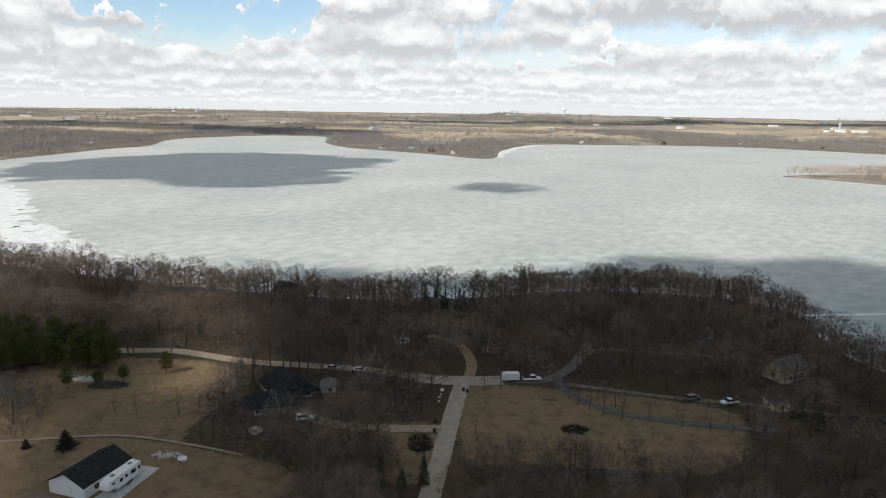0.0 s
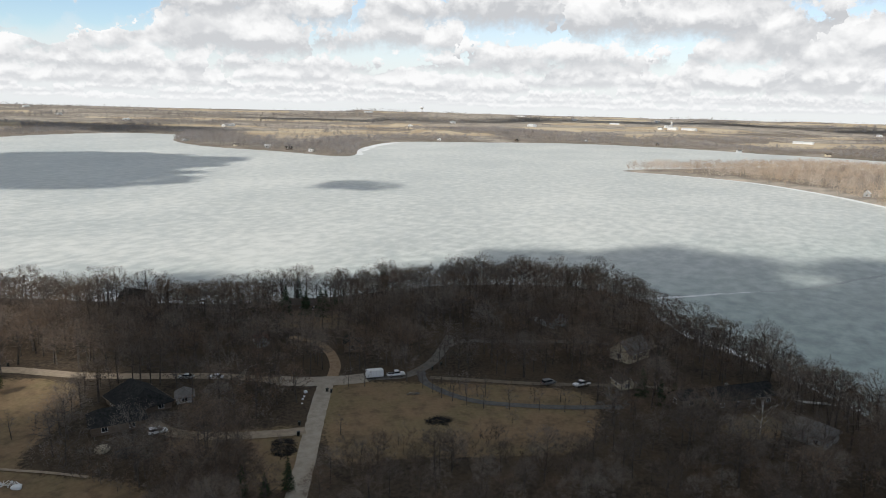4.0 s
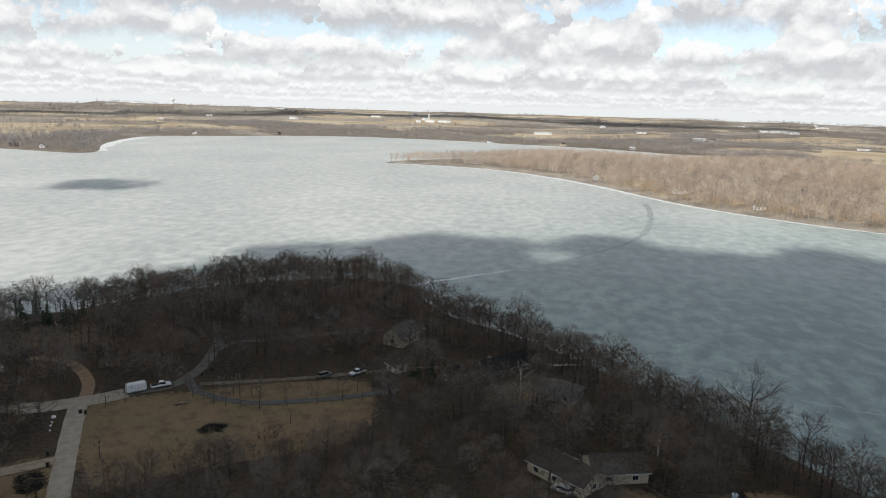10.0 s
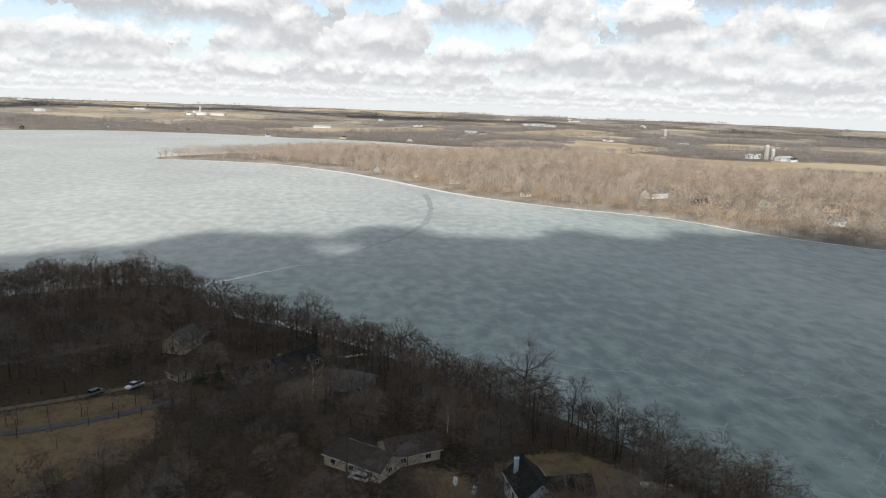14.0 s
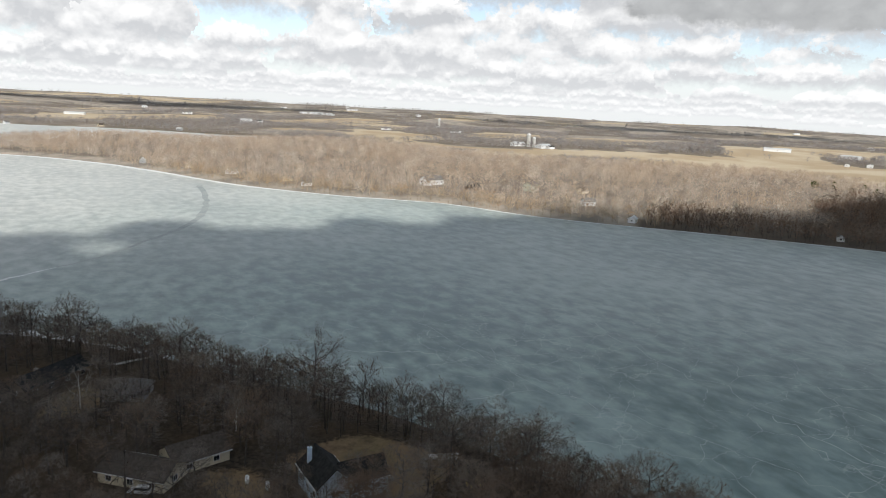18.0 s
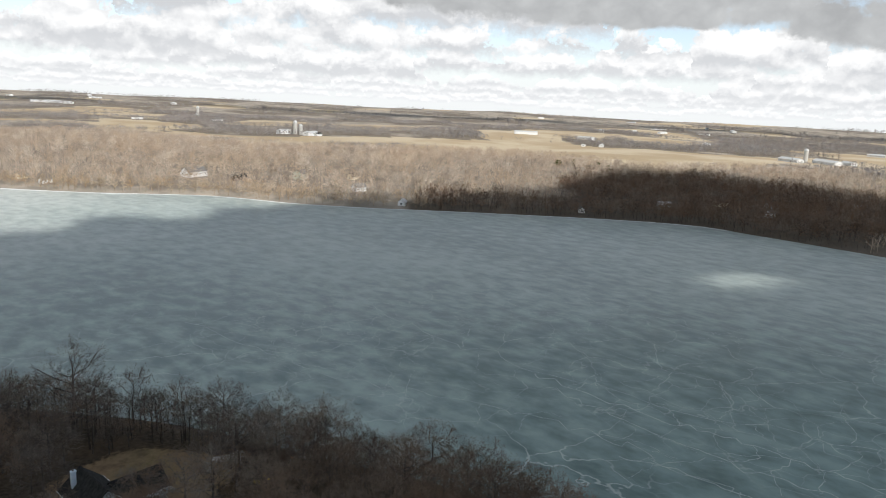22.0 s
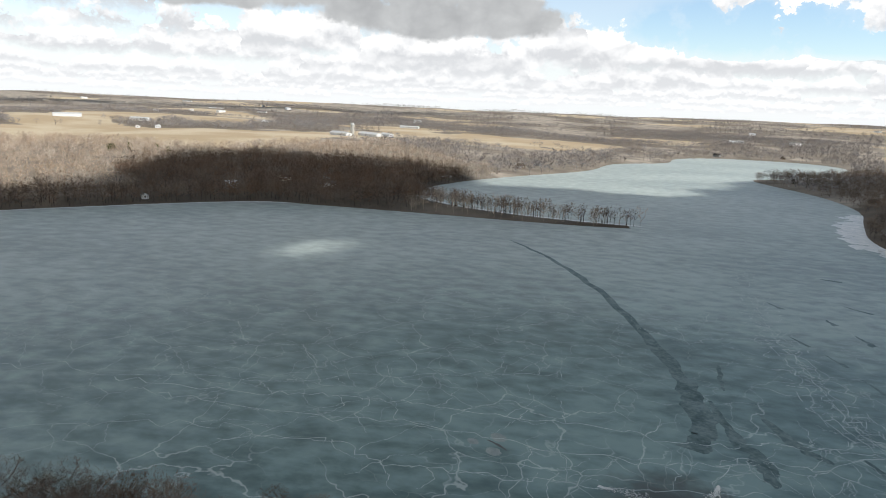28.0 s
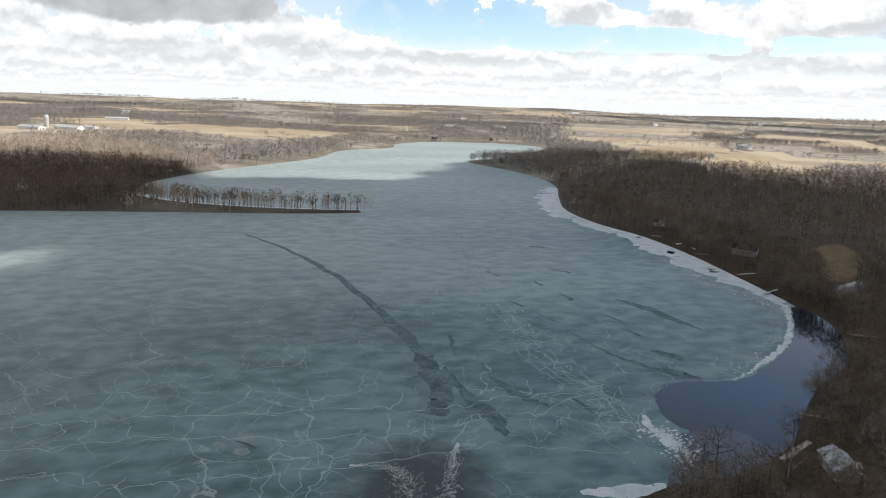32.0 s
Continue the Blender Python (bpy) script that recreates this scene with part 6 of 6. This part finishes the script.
boat(137, 49, 60, 3.6, surface("yellow_hull", ((0.60, 0.38, 0.02), (0.70, 0.47, 0.04)), 1, 0.4), "kayak", "yellow kayak lying on the lawn")
boat(139, 47.5, 50, 3.4, surface("yellow_hull", ((0.60, 0.38, 0.02), (0.70, 0.47, 0.04)), 1, 0.4), "kayak", "yellow kayak lying on the lawn")
boat(150, 58.5, 30, 5.0, WHITE, "boat", "white boat drawn up near the shore")
boat(152.5, 45.5, 70, 3.0, surface("orange_cover", ((0.55, 0.20, 0.04), (0.66, 0.28, 0.07)), 1, 0.6), "boat", "orange covered boat beneath shore trees")
boat(72, -342, 40, 6, TRIM, "boat", "white boat drawn up on rotten ice")


# ---- farms on the plain ----
def silo(x, y, r, h, label):
    s = at_ground("silo", x, y, 0, label, "silo", "silos")
    bm = bmesh.new()
    bmesh.ops.create_cone(bm, cap_ends=True, segments=20, radius1=r, radius2=r, depth=h, matrix=Matrix.Translation((0, 0, h / 2)))
    part("shaft", bm, CONCRETE, s)
    dome = bmesh.new()
    bmesh.ops.create_uvsphere(dome, u_segments=20, v_segments=10, radius=r * 1.02, matrix=Matrix.Translation((0, 0, h)))
    part("dome", dome, ROOFS["metal"], s)
    for k in range(4):
        part("hoop", cyl(bmesh.new(), (0, 0, h * (k + 1) / 5), r * 1.03, 0.3, "Z", 20), SILVER, s)


silo(1408, 446, 4.0, 24, "tall pale concrete silo beside a barn")
silo(1400, 432, 3.4, 18, "pale concrete silo beside a barn")
for fx, fy, rot, w, d, hgt, roof, wall in ((1412, 470, 60, 14, 30, 6, "metal", "white"), (1395, 410, 70, 14, 34, 6, "metal", "white"), (1385, 392, 60, 9, 14, 5, "dark", "white"), (1360, -505, 102, 14, 60, 5, "metal", "white"), (1374, -575, 102, 16, 66, 5, "metal", "white"),
                                  (1390, -620, 102, 12, 30, 5, "metal", "white"), (1600, -150, 80, 8, 14, 5, "grey", "white"), (1610, -190, 80, 10, 22, 5, "metal", "white"), (1443, 2583, 30, 14, 40, 8, "metal", "white"), (1500, 2560, 30, 14, 60, 6, "metal", "white"),
                                  (1400, 2600, 30, 10, 20, 8, "grey", "white"), (2473, 1680, -20, 18, 150, 6, "metal", "white"), (1546, 1293, 20, 14, 30, 7, "metal", "white"), (1570, 1270, 20, 10, 20, 6, "dark", "white"), (455, -1498, 40, 10, 26, 5, "grey", "grey"),
                                  (430, -1440, 60, 12, 30, 6, "metal", "white"), (395, -1160, 30, 8, 16, 4, "metal", "white"), (2300, 700, -70, 14, 50, 6, "metal", "white"), (2150, 1000, -60, 12, 30, 6, "metal", "white"), (2600, -300, -90, 14, 60, 6, "metal", "white"),
                                  (2800, 300, -80, 16, 90, 6, "metal", "white"), (900, 2700, 10, 14, 50, 7, "metal", "white"), (400, 2600, 0, 12, 40, 6, "metal", "white"), (-600, 2700, 0, 14, 60, 6, "metal", "white"), (3000, 1500, -60, 18, 120, 7, "metal", "white"), (3100, -900, -100, 18, 100, 7, "metal", "white")):
    house("barn", fx, fy, rot, w, d, hgt, w * 0.22, wall, roof, "long white farm barn with a pale metal roof", 3)
silo(1380, -538, 4.0, 22, "tall pale silo beside long barns")
silo(1446, 2600, 4.5, 28, "tall pale silo on the northern plain")
silo(2180, 1010, 4.5, 26, "tall pale silo on the eastern plain")


def water_tower(x, y, h):
    t = at_ground("water_tower", x, y, 0, "pale water tower on the horizon", "tower")
    part("column", cyl(bmesh.new(), (0, 0, h / 2), 3, h, "Z", 14), WALLS["white"], t)
    bm = bmesh.new()
    bmesh.ops.create_uvsphere(bm, u_segments=20, v_segments=12, radius=11, matrix=Matrix.Translation((0, 0, h)) @ Matrix.Diagonal((1, 1, 0.7, 1)))
    part("tank", bm, WALLS["white"], t)


water_tower(720, 4250, 34)

# cottages among the trees of the far shores
rnd7 = random.Random(17)
for k, (cx, cy) in enumerate(((600, 520), (610, 590), (608, 660), (730, -300), (760, -360), (690, -200), (655, -140), (720, -400), (800, -560), (830, -610), (-60, 1390), (-20, 1345), (20, 1300), (-120, 1430), (-240, 1600), (300, -560),
                              (240, -530), (200, -500), (160, -470), (340, -640), (420, -740), (520, -810), (580, -840), (120, -440), (930, -1290), (1000, -1180), (760, 1810), (900, 1680), (1000, 1480), (1120, 1340), (1190, 1180), (560, 1800), (350, 1790),
                              (-690, 1100), (-670, 1350), (-640, 1500), (640, 140), (700, 160))):
    c = ("white", "cream", "grey", "brown")[k % 4] if cy > -400 else ("brown", "grey")[k % 2]
    house("cottage", cx, cy, rnd7.uniform(0, 180), rnd7.uniform(6, 9), rnd7.uniform(9, 14), rnd7.uniform(2.8, 4.5), rnd7.uniform(2, 3), c, ("grey", "dark", "metal", "brown")[(k * 3) % 4] if cy > -400 else ("brown", "dark")[k % 2], {"white": "white", "cream": "cream", "grey": "grey", "brown": "brown"}[c] + " cottage among leafless lakeshore trees", 2)

# scattered farmsteads to the horizon
rnd8 = random.Random(23)
count = 0
while count < 46:
    a, r = radians(rnd8.uniform(-168, 34)), rnd8.uniform(1700, 4300)
    fx, fy = -r * math.sin(a), r * math.cos(a)
    if float(inland(np.array([fx]), np.array([fy]))[0]) < 60:
        continue
    count += 1
    house("farm_building", fx, fy, rnd8.uniform(0, 180), rnd8.uniform(10, 16), rnd8.uniform(18, 60), rnd8.uniform(4, 7), 2.6, "white", ("metal", "metal", "grey")[count % 3], "white farm building far out on the plain", 1)


# ---- brush thickets ----
SHRUBS = [bare_tree(s, h, 6, 3, 2, 4, 0.5, 0.07, 0.02, 0.05, fine=False) for s, h in ((111, 4.2), (112, 5.2), (113, 3.4))]


def thicket(poly, gap, seed, label):
    poly = np.array(poly, float)
    (x0, y0), (x1, y1) = poly.min(0), poly.max(0)
    x, y = scatter(x0, x1, y0, y1, gap, seed)
    m = inside(poly, x, y)
    for cx, cy, r in CLEAR:
        m &= np.hypot(x - cx, y - cy) > r
    woods("brush_thicket", SHRUBS, x[m], y[m], np.random.RandomState(seed).uniform(0.6, 1.25, m.sum()), BARK, TWIG_NEAR, label, seed)


thicket([(-66, 170), (-52, 160), (-36, 150), (-18, 146), (-9, 148), (-10, 158), (-30, 168), (-50, 174)], 2.4, 121, "dense dark brush before the low house")
thicket([(-28, 180), (-6, 180), (-2, 200), (-6, 208), (-26, 212)], 3.4, 122, "grey brush between the drive and the track")
thicket([(8, 150), (60, 148), (76, 162), (52, 164), (30, 167), (10, 168)], 3.2, 123, "grey brush at the lawn's near edge")
thicket([(-122, 164), (-104, 166), (-106, 180), (-114, 200), (-126, 196)], 3.0, 124, "grey brush at the meadow's edge")
thicket([(-70, 190), (-62, 178), (-58, 184), (-64, 200)], 2.6, 125, "grey brush beside the low house")

# ---- woods ----
def kept(x, y, gap_road=3.0):
    """Places with no road, lawn, building or lake."""
    d = inland(x, y)
    ok = d > 1.5
    for _, pts, wid, _ in ROADS:
        ok &= line_distance(smooth(pts, 4, closed=False), x, y, closed=False) > wid / 2 + gap_road - 1.2
    for poly in LAWNS:
        ok &= ~inside(smooth(poly, 3), x, y)
    for cx, cy, r in CLEAR:
        ok &= np.hypot(x - cx, y - cy) > r
    return ok, d


NEAR_TREES = [bare_tree(s, h, 11, 4, 3, 5, sp, 0.24, fk, 0.06, haze=640) for s, h, sp, fk in ((1, 14, 0.40, 0.30), (2, 16, 0.36, 0.36), (3, 12.5, 0.45, 0.22), (4, 15, 0.36, 0.40), (5, 17, 0.38, 0.34), (6, 11.5, 0.47, 0.18))]
MID_TREES = [bare_tree(s, h, 8, 3, 2, 3, sp, 0.26, fk, 0.085, 3, haze=330) for s, h, sp, fk in ((11, 13.5, 0.42, 0.28), (12, 15.5, 0.37, 0.36), (13, 11.5, 0.46, 0.2), (14, 14.5, 0.39, 0.4))]
EAST_TREES = [bare_tree(s, h, 5, 1, 0, 2, sp, 0.26, 0.2, 0.44, fine=False, haze=36) for s, h, sp in ((21, 14, 0.44), (22, 16, 0.40), (23, 12, 0.50))]
POINT_TREES = [bare_tree(s, h, 6, 2, 0, 2, sp, 0.3, 0.2, 0.40, fine=False, haze=44) for s, h, sp in ((24, 16, 0.46), (25, 18, 0.42), (26, 14, 0.50))]
SLIM_TREES = [bare_tree(s, 13, 5, 3, 2, 3, 0.17, 0.17, 0.3, 0.10, 3) for s in (41, 42, 43)]
FAR_TREES = [bare_tree(s, h, 3, 1, 0, 2, sp, 0.4, 0.15, 1.15, fine=False, haze=6) for s, h, sp in ((31, 12, 0.7), (32, 14, 0.62))]


def near_woods():
    x, y = scatter(-330, 175, -60, 380, 5.3, 41)
    ok, d = kept(x, y)
    r, az = np.hypot(x, y), np.degrees(np.arctan2(-x, y))
    ok &= (r > 118) & (az > -100) & (az < 50) & ~((x < -25) & (y < 150))
    ok &= (np.hypot(x + 41, y - 178) > 17) & (np.hypot(x + 32, y - 186) > 6)
    # thinner between the lanes and in the yards
    thin = 0.5 + 0.5 * wobble(x, y, 26, 2.0)
    rnd = np.random.RandomState(5)
    ok &= rnd.rand(len(x)) > np.where((d > 60) & (x < 100) & (y < 215), 0.08 + 0.25 * thin, 0.05)
    ok &= ~((x < -62) & (y < 226) & (y > 150) & (rnd.rand(len(x)) > 0.12))
    x, y, r = x[ok], y[ok], r[ok]
    s = np.random.RandomState(6).uniform(0.62, 1.2, len(x))
    s = s * np.where((y < 172) & (x > -2) & (x < 92), 0.62, 1.0)        # young growth before the open lawn
    order = np.argsort(r)
    single, rest = order[:295], order[295:]
    return x, y, s, single, rest


NX, NY, NS, SINGLE, REST = near_woods()


def single_trees():
    protos = []
    for k, ((wv, wf), (tv, tf)) in enumerate(NEAR_TREES):
        protos.append((tri_mesh("trunk", wv, wf, BARK), tri_mesh("crown", tv, tf, TWIG_NEAR)))
    rnd = np.random.RandomState(8)
    z = ground_height(NX[SINGLE], NY[SINGLE]) - 0.1
    for i, zz in zip(SINGLE, z):
        wood, twig = protos[rnd.randint(len(protos))]
        t = new("bare_tree", wood)
        t.matrix_basis = pose(NX[i], NY[i], zz, 0, 0, rnd.uniform(0, 360)) @ Matrix.Scale(NS[i], 4)
        tagged(t, "leafless grey-brown broadleaf tree in dense spring woods", "tree", "bare trees of the near wood")
        c = new("crown", twig)
        c.parent = t


single_trees()
woods("bare_wood", MID_TREES, NX[REST], NY[REST], NS[REST], BARK, TWIG_NEAR, "dense leafless grey-brown wood on the near peninsula", 9)


def far_woods(name, kinds, area, gap, bark, twig, label, seed, keep, smin=0.75, smax=1.15, shore=1.5):
    x, y = scatter(*area, gap, seed)
    m = keep(x, y)
    x, y = x[m], y[m]
    d = inland(x, y)
    f = open_field(x, y)
    m = (d > shore) & (f < 0.5)
    for cx, cy, r in CLEAR:
        m &= np.hypot(x - cx, y - cy) > r
    x, y = x[m], y[m]
    return woods(name, kinds, x, y, np.random.RandomState(seed).uniform(smin, smax, len(x)), bark, twig, label, seed)


def azimuth(x, y):
    return np.degrees(np.arctan2(-x, y))


def SHADED_POINT(x, y):
    """The low ground behind the spit; its wood has cloud shade put into the colour."""
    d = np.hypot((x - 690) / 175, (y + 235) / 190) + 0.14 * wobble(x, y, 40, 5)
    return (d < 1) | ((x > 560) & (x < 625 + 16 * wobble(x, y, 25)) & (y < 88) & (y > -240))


SEEN = lambda x, y: ((azimuth(x, y) < 40) & (azimuth(x, y) > -178))
far_woods("shore_wood", EAST_TREES, (380, 1080, -480, 1060), 8.8, TWIG_EAST, TWIG_EAST, "sunlit tan leafless wood along the far shore", 51, lambda x, y: (x > 380) & (x < 1080) & ~SHADED_POINT(x, y), shore=0.6)
far_woods("oak_wood", POINT_TREES, (380, 1080, -480, 80), 7.4, BARK, TWIG_SHADED, "dark leafless wood on the low eastern shore, cloud shade in its colour", 61, SHADED_POINT, 0.6, 1.15, 0.6)
far_woods("shore_thicket", MID_TREES, (100, 176, -60, 240), 4.4, BARK, TWIG_NEAR, "low leafless trees along the near bank", 64, lambda x, y: kept(x, y)[0] & (inland(x, y) < 18) & (azimuth(x, y) > -112), 0.4, 0.8, 0.8)
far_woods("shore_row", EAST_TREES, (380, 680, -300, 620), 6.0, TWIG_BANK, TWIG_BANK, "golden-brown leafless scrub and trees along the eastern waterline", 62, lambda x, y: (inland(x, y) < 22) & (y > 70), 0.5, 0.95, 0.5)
far_woods("shore_row", POINT_TREES, (540, 760, -420, 70), 6.0, BARK, TWIG_SHADED, "dark leafless trees along the eastern waterline", 63, lambda x, y: (inland(x, y) < 30) & (y <= 70), 0.5, 0.95, 0.5)
far_woods("south_wood", EAST_TREES, (-200, 640, -1100, -330), 9.6, BARK, TWIG_NEAR, "dark leafless wood on the southern shore", 52,
          lambda x, y: SEEN(x, y) & ((x < 380) | (y < -480)) & (azimuth(x, y) < -130) & (wobble(x, y, 90, 4) > -0.62) & ~((x > -60) & (x < 330) & (y > -640) & (y < -340) & (inland(x, y) < 55)) & kept(x, y)[0])
far_woods("south_shore_trees", MID_TREES, (-60, 330, -640, -340), 7.4, BARK, TWIG_NEAR, "leafless trees along the southern bank", 59, lambda x, y: (azimuth(x, y) < -140) & (azimuth(x, y) > -178) & (inland(x, y) < 55) & (inland(x, y) > 0) & kept(x, y)[0])
far_woods("outlet_wood", MID_TREES, (-90, 80, -420, -120), 5.6, BARK, TWIG_NEAR, "leafless trees round the open outlet", 53, lambda x, y: (azimuth(x, y) < np.where(np.hypot(x, y) < 205, -163, -150)) & (azimuth(x, y) > -178) & kept(x, y)[0] & (np.hypot(x - 31, y + 184) > 9))
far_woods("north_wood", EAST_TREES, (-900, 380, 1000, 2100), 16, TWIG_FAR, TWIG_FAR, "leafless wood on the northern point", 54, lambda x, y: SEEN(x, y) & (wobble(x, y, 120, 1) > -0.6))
PLAIN = lambda x, y: SEEN(x, y) & ~((x > 380) & (x < 1080) & (y > -480) & (y < 1060)) & (far_wood(x, y) > 0.5)
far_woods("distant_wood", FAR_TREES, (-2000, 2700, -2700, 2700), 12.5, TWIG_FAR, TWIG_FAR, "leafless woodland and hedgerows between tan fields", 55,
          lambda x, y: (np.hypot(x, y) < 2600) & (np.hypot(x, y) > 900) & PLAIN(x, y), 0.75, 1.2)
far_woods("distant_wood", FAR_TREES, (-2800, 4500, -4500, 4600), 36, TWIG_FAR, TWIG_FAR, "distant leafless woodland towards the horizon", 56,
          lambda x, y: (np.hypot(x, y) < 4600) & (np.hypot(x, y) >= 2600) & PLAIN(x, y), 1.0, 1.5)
# far cumulus that lay bands of shade on the plain
for k, (cx, cy, lx, ly, turn) in enumerate(((-900, 2300, 700, 260, -20), (500, 3300, 800, 170, 10), (1700, 3300, 900, 180, -25), (2600, 2300, 700, 180, -50),
                                            (3400, 500, 900, 140, -75), (3300, -1100, 900, 130, -100), (900, -3300, 900, 160, 190))):
    a = np.linspace(0, 2 * np.pi, 14, endpoint=False)
    px, py = lx * np.cos(a) * (1 + 0.25 * np.sin(3 * a + k)), ly * np.sin(a) * (1 + 0.3 * np.cos(2 * a + k))
    c, s = math.cos(radians(turn)), math.sin(radians(turn))
    cloud("cumulus_cloud", smooth(np.stack([cx + px * c - py * s, cy + px * s + py * c], 1), 2), 1350, 150, "white cumulus cloud drifting over the farm plain", 60 + k)

def spit_trees():
    rnd = np.random.RandomState(57)
    line = smooth([(575, -238), (531, -290), (481, -306), (442, -341), (397, -388)], 40, closed=False)
    k = (rnd.rand(220) ** 1.4 * (len(line) - 1)).astype(int)
    p = line[k] + rnd.normal(0, 2.2, (220, 2))
    m = inland(p[:, 0], p[:, 1]) > 0.5
    woods("spit_wood", SLIM_TREES, p[m, 0], p[m, 1], rnd.uniform(0.75, 1.3, m.sum()), BARK, TWIG_SHADED, "row of slim leafless trees along the narrow spit", 58)


spit_trees()
